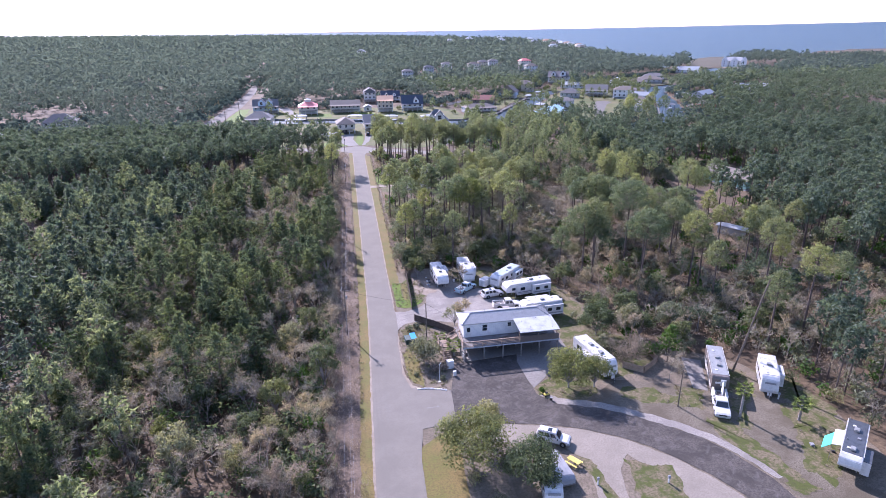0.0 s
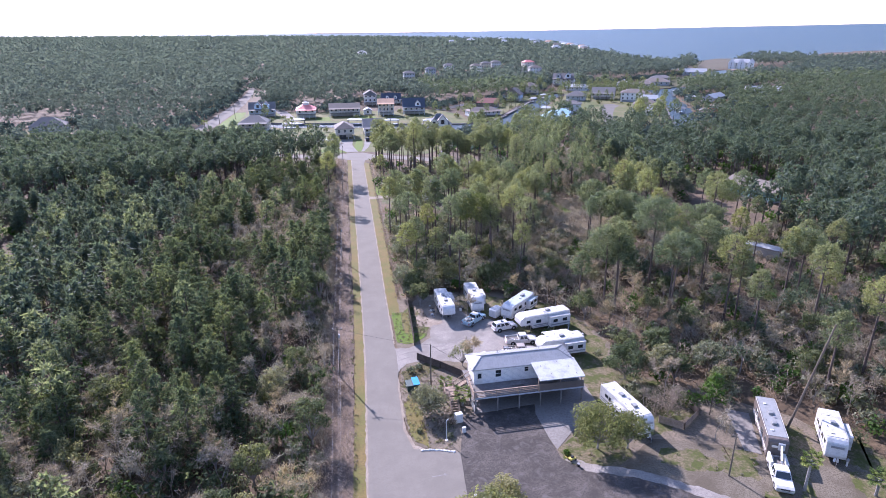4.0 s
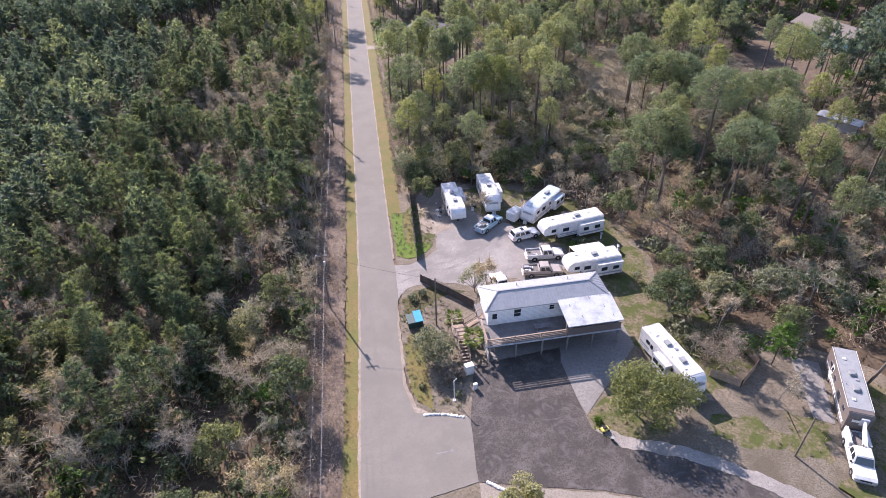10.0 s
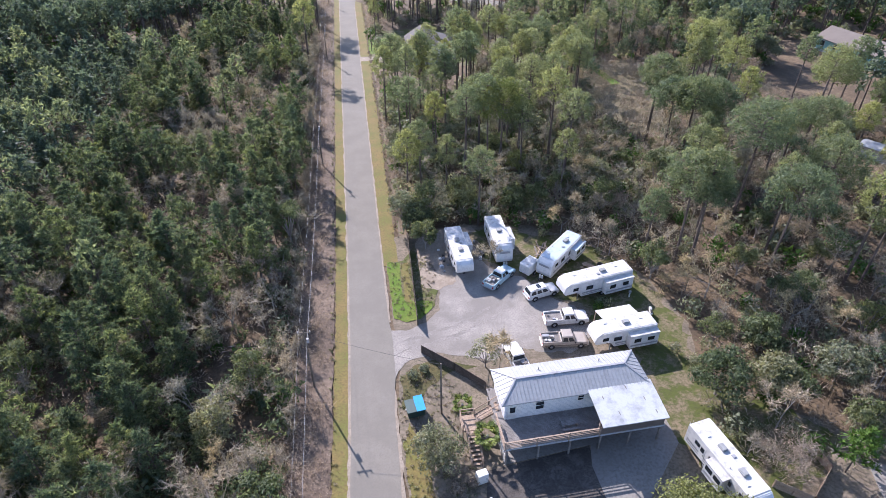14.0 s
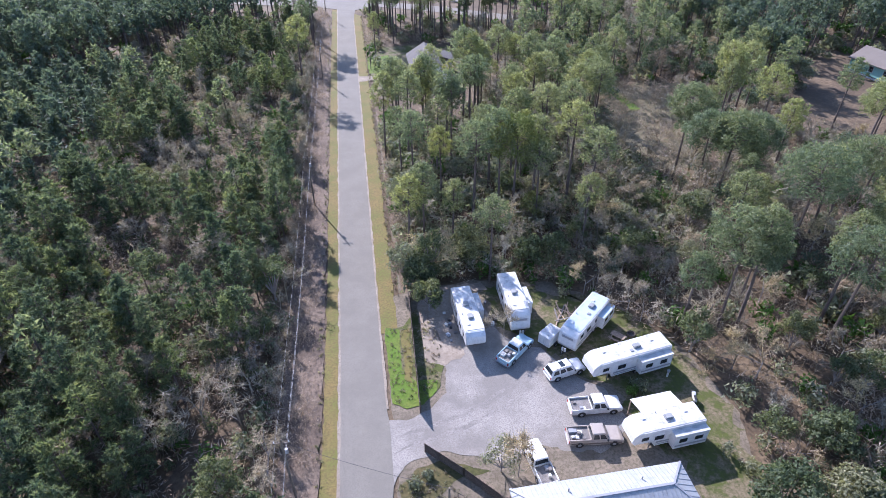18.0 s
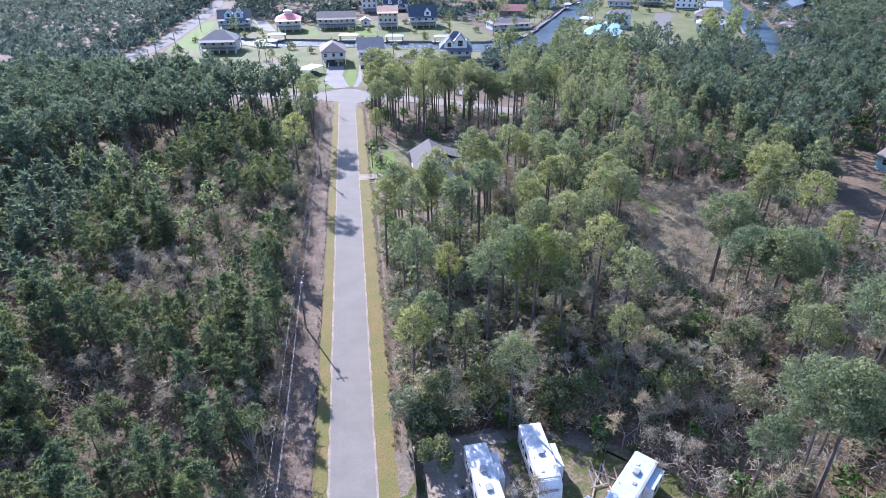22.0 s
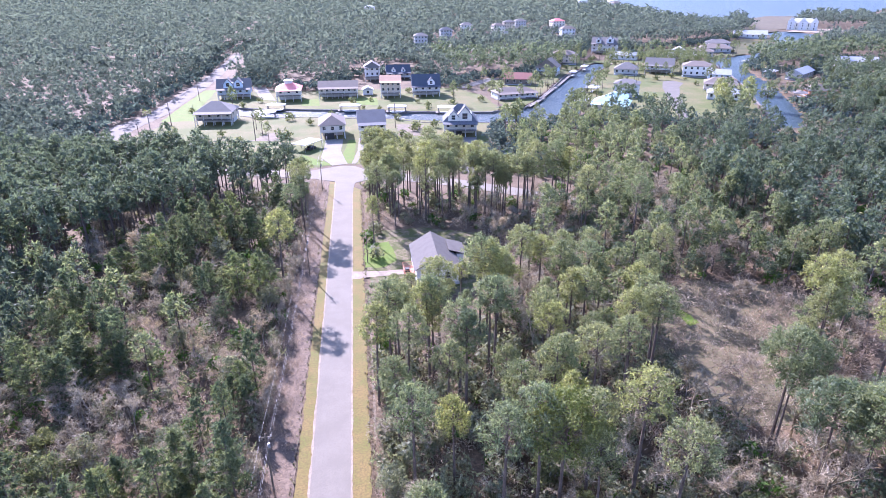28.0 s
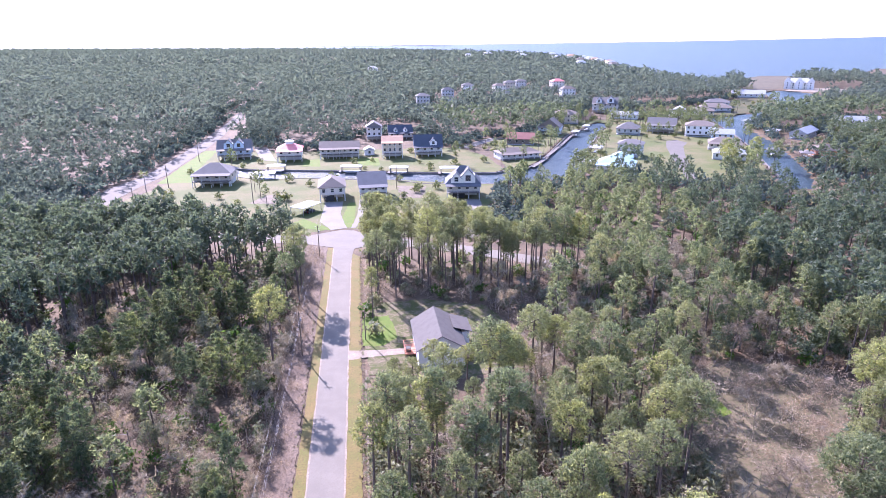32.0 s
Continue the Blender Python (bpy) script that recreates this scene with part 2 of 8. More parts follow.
POLEWOOD = surface("pole_wood", (0.14, 0.11, 0.085), (0.2, 0.16, 0.125), (0.1, 0.08, 0.06), big=1.2, fine=8, bmp=0.3, dist=0.01)
WHITE = paint("white_gelcoat", (0.58, 0.567, 0.545), 0.4, 0.17)
OFFWHITE = paint("aged_white", (0.6, 0.585, 0.55), 0.45, 0.1)
ROOFWHITE = paint("white_roof_sheet", (0.5, 0.49, 0.47), 0.6, 0.26)
ROOFBLUE = paint("grey_blue_rv_roof", (0.36, 0.42, 0.47), 0.55, 0.12)
GREYROOF = paint("grey_rv_roof", (0.25, 0.255, 0.25), 0.6, 0.15)
METALROOF = paint("galvanised_roof", (0.28, 0.285, 0.285), 0.5, 0.12)
BROWNPAINT = paint("brown_siding", (0.13, 0.105, 0.09), 0.5, 0.1)
TRIMGREY = paint("grey_trim", (0.25, 0.25, 0.26), 0.5)
BLACK = paint("black_plastic", (0.02, 0.02, 0.022), 0.6)
RUBBER = paint("tyre_rubber", (0.018, 0.018, 0.018), 0.85)
STEEL = paint("bare_steel", (0.45, 0.45, 0.46), 0.35, 0.1, metal=0.8)
BLUEPAINT = paint("light_blue_paint", (0.36, 0.48, 0.52), 0.3, 0.06)
TANPAINT = paint("tan_truck_paint", (0.34, 0.29, 0.245), 0.35, 0.1)
TEAL = paint("teal_awning", (0.03, 0.42, 0.36), 0.6)
DUMPBLUE = paint("blue_bin_lid", (0.03, 0.30, 0.62), 0.4)
YELLOW = paint("yellow_paint", (0.62, 0.50, 0.12), 0.6)
SKIRT = paint("grey_skirting", (0.36, 0.38, 0.41), 0.6, 0.12)
SIDING = paint("white_siding", (0.66, 0.645, 0.625), 0.55, 0.06)
GLASS = glass_dark("dark_glass")
LAMPRED = paint("red_lens", (0.4, 0.02, 0.02), 0.2)


# ---- building blocks ----
class Mesh:
    """Collects vertices and faces of one part."""

    def __init__(self):
        self.v, self.f = [], []

    def add(self, verts, faces):
        n = len(self.v)
        self.v += [tuple(p) for p in verts]
        self.f += [tuple(i + n for i in f) for f in faces]
        return self

    def box(self, x0, y0, z0, x1, y1, z1):
        return self.add([(x, y, z) for z in (z0, z1) for y in (y0, y1) for x in (x0, x1)],
                        [(0, 2, 3, 1), (4, 5, 7, 6), (0, 1, 5, 4), (2, 6, 7, 3), (0, 4, 6, 2), (1, 3, 7, 5)])

    def beam(self, a, b, w, h=None):
        """A square bar from a to b."""
        a, b = Vector(a), Vector(b)
        h = h or w
        d = (b - a).normalized()
        up = Vector((0, 0, 1)) if abs(d.z) < 0.95 else Vector((0, 1, 0))
        s = d.cross(up).normalized() * w / 2
        u = s.cross(d).normalized() * h / 2
        vs = [p + i * s + j * u for p in (a, b) for j in (-1, 1) for i in (-1, 1)]
        return self.add(vs, [(0, 2, 3, 1), (4, 5, 7, 6), (0, 1, 5, 4), (2, 6, 7, 3), (0, 4, 6, 2), (1, 3, 7, 5)])

    def tube(self, a, b, r0, r1=None, n=8):
        a, b = Vector(a), Vector(b)
        r1 = r0 if r1 is None else r1
        d = (b - a).normalized()
        s = d.orthogonal().normalized()
        u = d.cross(s)
        vs = []
        for p, r in ((a, r0), (b, r1)):
            vs += [p + (s * math.cos(t) + u * math.sin(t)) * r for t in (2 * math.pi * i / n for i in range(n))]
        return self.add(vs, [(i, (i + 1) % n, n + (i + 1) % n, n + i) for i in range(n)] + [tuple(range(n))[::-1], tuple(range(n, 2 * n))])

    def prism(self, prof, y0, y1):
        """A profile of (x, z) points, drawn out from y0 to y1."""
        n = len(prof)
        vs = [(x, y, z) for y in (y0, y1) for x, z in prof]
        return self.add(vs, [(i, i + n, (i + 1) % n + n, (i + 1) % n) for i in range(n)] + [tuple(range(n)), tuple(range(n, 2 * n))[::-1]])

    def flat(self, pts, z):
        return self.add([(x, y, z) for x, y in pts], [tuple(range(len(pts)))])

    def ob(self, name, mat, parent=None, label="", bevel=0.0, smooth=False, fix=True):
        me = bpy.data.meshes.new(name)
        me.from_pydata(self.v, [], self.f)
        if fix or bevel:
            bm = bmesh.new()
            bm.from_mesh(me)
            bmesh.ops.recalc_face_normals(bm, faces=bm.faces)
            if bevel:
                es = [e for e in bm.edges if len(e.link_faces) == 2 and e.calc_face_angle(0) > 0.5]
                bmesh.ops.bevel(bm, geom=es, offset=bevel, segments=2, affect="EDGES", clamp_overlap=True)
            bm.to_mesh(me)
            bm.free()
        if smooth:
            me.polygons.foreach_set("use_smooth", [True] * len(me.polygons))
        me.materials.append(mat)
        o = new(name, me)
        if parent is not None:
            o.parent = parent
        if label:
            o["label"] = label
        return o


def thing(name, label, cat, m, group="", kind=""):
    e = new(name)
    e.empty_display_size = 0.3
    e.matrix_world = m
    return tagged(e, label, cat, group, kind)


def tri_mesh(name, tris, mat):
    """A mesh from an array of triangles, (n, 3, 3)."""
    n = len(tris)
    me = bpy.data.meshes.new(name)
    me.vertices.add(n * 3)
    me.vertices.foreach_set("co", np.ascontiguousarray(tris, dtype=np.float32).ravel())
    me.loops.add(n * 3)
    me.loops.foreach_set("vertex_index", np.arange(n * 3, dtype=np.int32))
    me.polygons.add(n)
    me.polygons.foreach_set("loop_start", np.arange(0, n * 3, 3, dtype=np.int32))
    me.update(calc_edges=True)
    me.materials.append(mat)
    return me


def ragged(poly, step, jag, seed):
    """The outline resampled and roughened."""
    out = []
    n = len(poly)
    for i in range(n):
        a, b = Vector(poly[i]), Vector(poly[(i + 1) % n])
        k = max(1, int((b - a).length / step))
        for j in range(k):
            p = a.lerp(b, j / k)
            q = noise.noise_vector(Vector((p.x * 0.7, p.y * 0.7, seed))) + 0.6 * noise.noise_vector(Vector((p.x * 2.1, p.y * 2.1, seed + 9)))
            out.append((p.x + q.x * jag, p.y + q.y * jag))
    return out


def patch(name, poly, mat, z, jag=0.2, step=0.8, label="", cat="", thick=0.0):
    pts = ragged(poly, step, jag, len(name) + z * 100) if jag else poly
    m = Mesh()
    m.flat(pts, z)
    if thick:
        n = len(pts)
        m.add([(x, y, z) for x, y in pts] + [(x, y, z - thick) for x, y in pts], [(i, (i + 1) % n, n + (i + 1) % n, n + i) for i in range(n)])
    o = m.ob(name, mat)
    if o.data.polygons[0].normal.z < 0:
        o.data.flip_normals()
    return tagged(o, label, cat, "", "structure")


def inside(px, py, poly):
    """Which of the points lie in the polygon."""
    px, py = np.asarray(px, float), np.asarray(py, float)
    res = np.zeros(px.shape, bool)
    n = len(poly)
    for i in range(n):
        x0, y0 = poly[i]
        x1, y1 = poly[(i + 1) % n]
        if y0 == y1:
            continue
        c = (y0 > py) != (y1 > py)
        res ^= c & (px < (x1 - x0) * (py - y0) / (y1 - y0) + x0)
    return res


def swell(x, y):
    """The far sheet rises a little, so that it meets the sky where the horizon stands."""
    r = np.hypot(x, y)
    return 33.0 * (np.clip(r - 1200.0, 0, None) / 3750.0) ** 2


# ---- plan: waters, roads, open ground ----
CANAL = [(-62, 414), (-47, 405), (-30, 401), (-4, 395), (21, 387), (44, 383), (66, 379), (73, 384), (82, 385), (94, 402), (112, 437), (134, 480), (160, 516), (176, 540),
         (186, 532), (164, 500), (147, 466), (130, 434), (116, 399), (108, 378), (96, 362), (60, 357), (43, 360), (32, 362), (20, 371), (1, 375), (-18, 381), (-38, 381), (-54, 393)]
BASIN = [(176, 330), (186, 352), (201, 385), (217, 417), (231, 450), (243, 482), (256, 516), (266, 548), (300, 560), (351, 590), (396, 640), (415, 680), (455, 750), (490, 775), (500, 752), (482, 693), (440, 640), (414, 612),
         (395, 595), (343, 560), (300, 535), (285, 530), (262, 488), (250, 458), (243, 438), (224, 397), (207, 364), (196, 344), (184, 328)]
BAY = [(5000, 1900), (2400, 1560), (1600, 1420), (1052, 1239), (800, 1090), (712, 1030), (643, 1044), (535, 942), (470, 850), (425, 800), (432, 890), (442, 960), (462, 1060),
       (502, 1250), (590, 1670), (620, 2100), (560, 2450), (430, 2750), (240, 3050), (0, 3250), (-400, 3420), (-1500, 3750), (-5000, 3900), (-5000, 5000), (5000, 5000)]
LOT = [(2.4, 116.6), (4.5, 116.2), (7.2, 117.2), (9.4, 119.5), (10.0, 124), (10.6, 129), (10.0, 134), (12, 136.5), (16, 136), (17.5, 128), (19, 126), (22, 124.5), (25, 119.5), (27.5, 117.5), (28.5, 112),
       (24, 109), (19, 108.6), (14, 109.6), (8, 111.8), (4.4, 111.0), (2.9, 109.4), (2.3, 108.0)]
DRIVE = [(9.0, 87.0), (10.8, 94.8), (22.0, 96.1), (21.7, 88), (22, 83.8), (24, 81.0), (30, 78.8), (34, 76), (38, 72.8), (41, 70), (43.5, 66), (45.5, 61), (46.5, 54), (46, 40), (39.5, 40), (41, 54), (40.2, 59),
         (38.2, 63), (35.6, 66.5), (33.2, 69.4), (30, 72), (25, 74.8), (20.5, 76.4), (14, 77.8), (8.4, 79.2)]
YARD = [(32, 83), (35.5, 85.6), (38, 85), (41, 83.4), (46, 82.5), (49, 78.8), (52, 80.5), (56, 78.5), (60, 76), (58, 70), (56, 60), (60, 44), (47, 40), (46.8, 54), (45.8, 61), (43.8, 66), (41.3, 70), (38, 73), (34, 76.2), (30, 79), (27, 80.4)]
SROAD = [(8.4, 79), (14, 77.6), (20, 76.2), (25, 74.6), (30, 71.8), (33, 69.2), (35.6, 66.3), (38, 62.8), (40, 58.8), (40.8, 54), (39.3, 40), (30, 40), (33.5, 56), (33, 62), (29.5, 68.5), (27.5, 66), (25.5, 58), (24, 46), (20, 46), (22.5, 60), (23.6, 68), (21.5, 71.5), (14, 73.5), (8.3, 75.4)]
CLEARINGS = [
    [(-9.5, 20), (-9.0, 300), (6.3, 300), (6.0, 118), (6.4, 108), (6, 20)],
    [(5, 137), (16, 138.5), (23, 137), (30, 131), (37, 126), (41, 118), (40, 106), (36, 98), (38, 91), (46, 88), (55, 90), (62.5, 86.5), (64.5, 76), (64.5, 62), (61, 40), (2, 40)],
    [(6, 205), (9, 244), (20, 244), (33, 238), (37, 226), (33, 210), (22, 207)],
    [(54, 166), (51, 174), (53, 186), (59, 201), (70, 208), (86, 203), (91, 196), (82, 189), (74, 182), (68, 170), (62, 165)],
    [(-14, 281), (-95, 316), (-100, 330), (-98, 350), (-98, 368), (-92, 400), (-90, 470), (-89, 520), (-96, 640), (-70, 640), (-66, 470), (-20, 448), (60, 446), (84, 478), (112, 470), (140, 520), (170, 560), (245, 545), (262, 560),
     (250, 500), (262, 470), (225, 418), (203, 388), (188, 354), (176, 332), (150, 338), (128, 352), (122, 372), (100, 352), (62, 352), (56, 330), (44, 296), (58, 270), (54, 256), (24, 276), (5, 281)],
    [(105, 186), (108, 214), (140, 216), (150, 200), (140, 186)],
    [(-185, 392), (-190, 412), (-160, 412), (-160, 392)],
    [(-103, 600), (-112, 900), (-104, 900), (-95, 600)],
    [(238, 545), (222, 592), (240, 625), (285, 622), (330, 650), (400, 705), (440, 765), (470, 745), (425, 690), (388, 615), (348, 570), (300, 535), (262, 500)],
    [(452, 628), (500, 672), (585, 735), (590, 780), (530, 800), (460, 790), (436, 740), (420, 690)],
    [(454, 781), (535, 938), (560, 1070), (600, 1060), (643, 1050), (740, 1060), (690, 965), (616, 915), (516, 795)],
]
KEEPOUT = CLEARINGS + [CANAL, BASIN, BAY]
# open gardens of the houses that stand among the trees: place and how far the garden reaches south-west
GLADES = [(240, 392, 18), (14.5, 487, 34), (30.5, 490, 34), (270, 449, 44), (338, 486, 44), (356, 494, 40), (230, 800, 70), (172, 790, 60), (190, 810, 60), (90, 700, 60), (120, 760, 50), (150, 745, 50), (60, 640, 50), (205, 690, 50), (205, 600, 40), (131, 198.6, 33), (19.5, 219, 16), (184, 324, 16), (-176, 374, 34), (-178, 339, 26), (97, 147.5, 5), (-174, 404, 60)]


def is_open(x, y):
    r = np.zeros(np.shape(x), bool)
    for p in KEEPOUT:
        r |= inside(x, y, p)
    for gx0, gy0, reach in GLADES:
        d = math.hypot(gx0, gy0 - 110)
        ux, uy = -gx0 / d, (110 - gy0) / d
        along = np.clip((x - gx0) * ux + (y - gy0) * uy, 0, reach)
        r |= np.hypot(x - gx0 - along * ux, y - gy0 - along * uy) < min(13, reach)
    return r


# ---- ground and waters ----
def lines(spec):
    out = []
    for a, b, s in spec:
        out += list(np.arange(a, b, s))
    return np.array(out + [spec[-1][1]], float)


gx = lines([(-4950, -1950, 600), (-1950, -390, 120), (-390, -130, 20), (-130, -10, 3), (-10, 10, 0.5), (10, 300, 3.5), (300, 620, 10), (620, 1500, 55), (1500, 4950, 345)])
gy = lines([(-700, -100, 100), (-100, 40, 14), (40, 300, 4), (300, 560, 3.5), (560, 1100, 12), (1100, 2000, 50), (2000, 4900, 145)])
GX, GY = np.meshgrid(gx, gy)
wet = inside(GX, GY, CANAL) | inside(GX, GY, BASIN) | inside(GX, GY, BAY)
GZ = -0.05 + 0.03 * np.sin(GX * 0.31 + np.sin(GY * 0.17) * 2) * np.sin(GY * 0.23)
for cx, w, d, y0, y1 in ((5.75, 0.5, 0.2, 130, 280), (-5.2, 0.5, 0.25, 30, 280)):
    GZ -= np.where((GY > y0) & (GY < y1), d * np.exp(-((GX - cx) / w) ** 2), 0)
GZ = np.where(wet, -3.0, GZ) + swell(GX, GY)
nx, ny = len(gx), len(gy)
idx = np.arange(nx * ny).reshape(ny, nx)
quads = np.stack([idx[:-1, :-1], idx[:-1, 1:], idx[1:, 1:], idx[1:, :-1]], -1).reshape(-1, 4)
me = bpy.data.meshes.new("ground")
me.from_pydata(np.stack([GX, GY, GZ], -1).reshape(-1, 3).tolist(), [], quads.tolist())
me.materials.append(LITTER)
ground = tagged(new("ground", me), "brown leaf-littered forest ground reaching the horizon", "ground", "", "structure")

WATER, nt, b = nodes("bay_water")
pos = nt.nodes.new("ShaderNodeNewGeometry").outputs["Position"]
b.inputs["Base Color"].default_value = (0.027, 0.047, 0.057, 1)
b.inputs["Roughness"].default_value = 0.4
b.inputs["Specular IOR Level"].default_value = 0.12
bump(nt, b, noise_node(nt, 0.5, 6, 0.75, pos), 1.0, 0.6)
wx = lines([(-4950, -1000, 395), (-1000, 1000, 100), (1000, 4950, 395)])
wy = lines([(-700, 1000, 100), (1000, 4900, 130)])
WX, WY = np.meshgrid(wx, wy)
idx = np.arange(WX.size).reshape(WX.shape)
quads = np.stack([idx[:-1, :-1], idx[:-1, 1:], idx[1:, 1:], idx[1:, :-1]], -1).reshape(-1, 4)
me = bpy.data.meshes.new("water")
me.from_pydata(np.stack([WX, WY, -0.75 + swell(WX, WY)], -1).reshape(-1, 3).tolist(), [], quads.tolist())
me.materials.append(WATER)
me.polygons.foreach_set("use_smooth", [True] * len(me.polygons))
tagged(new("water", me), "rippled blue-grey water of bay and canals", "water", "", "structure")

# roads and open ground
patch("road", [(-4.9, -40), (-4.3, 40), (-3.75, 70), (-3.3, 88), (-2.9, 100), (-2.65, 112), (-2.52, 130), (-2.48, 284), (-11, 288.5), (-60, 303), (-60, 309), (-11, 296.5), (-1, 301), (3, 300), (8, 294), (34, 281), (56, 266), (80, 248), (78, 243), (54, 259.5), (33, 274), (10, 286), (3.2, 282), (2.33, 270), (2.36, 140), (2.45, 118), (2.7, 116.6), (2.6, 109), (2.1, 104), (1.95, 93), (2.9, 88.8), (9.0, 87.2), (8.4, 79.2), (3.4, 78.2), (2.4, 72), (1.6, 40), (1.0, -40)],
      ASPHALT, 0.05, 0.07, 0.7, "sun-bleached grey asphalt lane with sandy edges", "road", 0.06)
patch("shoulder", [(-5.2, -40), (-4.6, 40), (-4.05, 70), (-3.6, 88), (-3.2, 100), (-2.95, 112), (-2.78, 130), (-2.74, 285), (-2.2, 285), (-2.2, 130), (-2.9, 88), (-4.5, -40)], SAND, 0.035, 0.14, 0.5, "pale sandy road edge", "shoulder")
patch("shoulder", [(2.2, 118), (2.1, 140), (2.1, 280), (2.6, 280), (2.6, 140), (2.75, 118)], SAND, 0.035, 0.14, 0.5, "pale sandy road edge", "shoulder")
patch("shoulder", [(1.7, 88), (1.8, 107), (2.4, 108.4), (2.4, 100), (2.3, 93), (3.3, 89.5), (5, 88.4), (8.6, 87.6), (8.6, 86.9), (3, 88)], SAND, 0.036, 0.2, 0.5, "pale sandy road edge", "shoulder")
patch("verge", [(-6.9, -40), (-6.3, 40), (-5.7, 70), (-5.1, 90), (-4.5, 115), (-4.3, 140), (-4.3, 284), (-2.5, 284), (-2.5, 130), (-3.1, 88), (-4.6, -40)], DRYGRASS, 0.015, 0.22, 0.6, "strip of dry yellow-brown roadside grass", "grass verge")
patch("verge", [(2.4, 130), (2.35, 279), (4.9, 275), (4.8, 130)], DRYGRASS, 0.015, 0.22, 0.6, "strip of dry yellow-brown roadside grass", "grass verge")
patch("verge", [(0.9, -40), (1.5, 40), (2.3, 74), (6, 77), (8, 76), (6, 40), (6, -40)], DRYGRASS, 0.015, 0.22, 0.6, "strip of dry yellow-brown roadside grass", "grass verge")
patch("brush_strip", [(-11, -40), (-9.0, 120), (-9.0, 290), (-4.5, 290), (-4.6, 120), (-6.8, -40)], SCRUB, -0.012, 0.4, 1.5, "cleared strip of dry brush under the power line", "cleared strip")
patch("site_ground", [(3.2, 40), (3.0, 74), (3.2, 118), (3.2, 137), (16, 139), (26, 137), (34, 131), (39.5, 122), (41, 112), (38.6, 104), (46, 97), (58, 87), (64, 74), (60, 40)], DIRT, 0.002, 0.5, 1.0, "tan dirt and thin grass round the site", "dirt")
patch("parking_lot", LOT, GRAVEL, 0.03, 0.25, 0.6, "grey gravel parking lot with pale tyre tracks", "gravel lot")
patch("lot_sand", [(7.6, 124.5), (9.6, 123.5), (12.6, 124.8), (12.4, 136.8), (17.6, 136.6), (17.4, 138.4), (9, 138.2), (7.6, 134)], SAND, 0.052, 0.5, 0.5, "bare sandy dirt beside the campers", "sand")
patch("camp_lawn", [(16.5, 137.5), (24, 136), (32, 132), (38, 125), (40.5, 113), (38.5, 103), (33, 104), (30, 110), (28.6, 117.6), (25.4, 120), (22.5, 125), (18, 128)], PATCHY, 0.012, 1.3, 0.8, "patchy grass round the campers", "grass")
patch("driveway", DRIVE, DARKASPHALT, 0.04, 0.05, 0.8, "dark newer asphalt driveway", "driveway")
patch("side_road", SROAD, PALEGRAVEL, 0.028, 0.2, 0.7, "pale gravel campground lane", "gravel lane")
YARDGRAVEL = surface("worn_yard_gravel", (0.1, 0.081, 0.056), (0.168, 0.142, 0.106), (0.075, 0.062, 0.04), big=0.22, fine=5, bmp=0.4, dist=0.03)
patch("camp_yard", YARD, YARDGRAVEL, 0.022, 0.35, 0.7, "worn gravel camping yard", "gravel yard")
patch("dust_edge", [(22.4, 83.4), (24.4, 80.9), (30.4, 78.6), (34.4, 75.8), (38.4, 72.6), (41.4, 69.8), (43.9, 65.8), (45.9, 60.8), (46.9, 60.8), (45.0, 66.4), (42.4, 70.8), (39.2, 73.9), (35, 77.2), (31, 80.2), (25, 82.0), (23.2, 84)], GRAVEL, 0.046, 0.3, 0.5, "pale dusty edge of the driveway", "gravel edge")
patch("slab", [(12.6, 95.2), (22.2, 96.2), (21.5, 93.8), (21.7, 88), (22.0, 85.5), (25, 88.5), (31.5, 95), (31.5, 104), (12.6, 104)], PALECONC, 0.05, 0, 1, "smooth concrete slab under the raised house", "concrete slab", 0.08)
patch("island_grass", [(3.3, 118.6), (3.2, 121), (3.1, 130.5), (5.6, 131), (7.4, 134), (9.6, 132), (10.2, 127.7), (9.6, 123.4), (8.8, 120.4), (7.0, 118.4), (4.8, 118.0)], PATCHY, 0.05, 0.12, 0.5, "thin grass island beside the lot", "grass island")
patch("bright_grass", [(3.2, 118.8), (3.1, 131), (4.9, 130.4), (4.7, 123.6), (6.2, 121.6), (8.7, 121.4), (8.3, 119.8), (6.8, 118.2), (4.8, 117.7)], GREEN, 0.06, 0.2, 0.4, "bright green grass", "grass")
patch("island_soil", [(4.95, 122.2), (5.7, 121.2), (6.0, 124), (6.15, 130.5), (5.0, 130.2)], DRYGRASS, 0.066, 0.25, 0.35, "dry brown patch of the grass island", "grass")
patch("lot_dirt", [(17.6, 111.4), (21.2, 110.0), (27.2, 108.2), (29.3, 109.4), (31, 107), (31, 104.2), (13, 104.2), (13.2, 108.6)], DIRT, 0.034, 0.5, 0.5, "bare tan dirt behind the house", "dirt")
patch("drain", [(5.5, 138), (5.5, 214), (5.85, 214), (5.85, 138)], DIRT, -0.2, 0.12, 0.5, "pale bottom of the roadside drain", "drain")
patch("drain", [(-5.35, 95), (-5.35, 262), (-5.05, 262), (-5.05, 95)], DIRT, -0.25, 0.12, 0.5, "pale bottom of the roadside drain", "drain")
patch("bed_ground", [(3.0, 108.6), (2.5, 104), (2.3, 98), (2.6, 93), (3.2, 90), (5.4, 88), (8.2, 87.3), (9.4, 91), (10.6, 96), (12.4, 104), (12.8, 109.4), (8, 111.2), (5, 110.6)], DIRT, 0.03, 0.15, 0.5, "leaf-strewn planting bed", "planting bed")
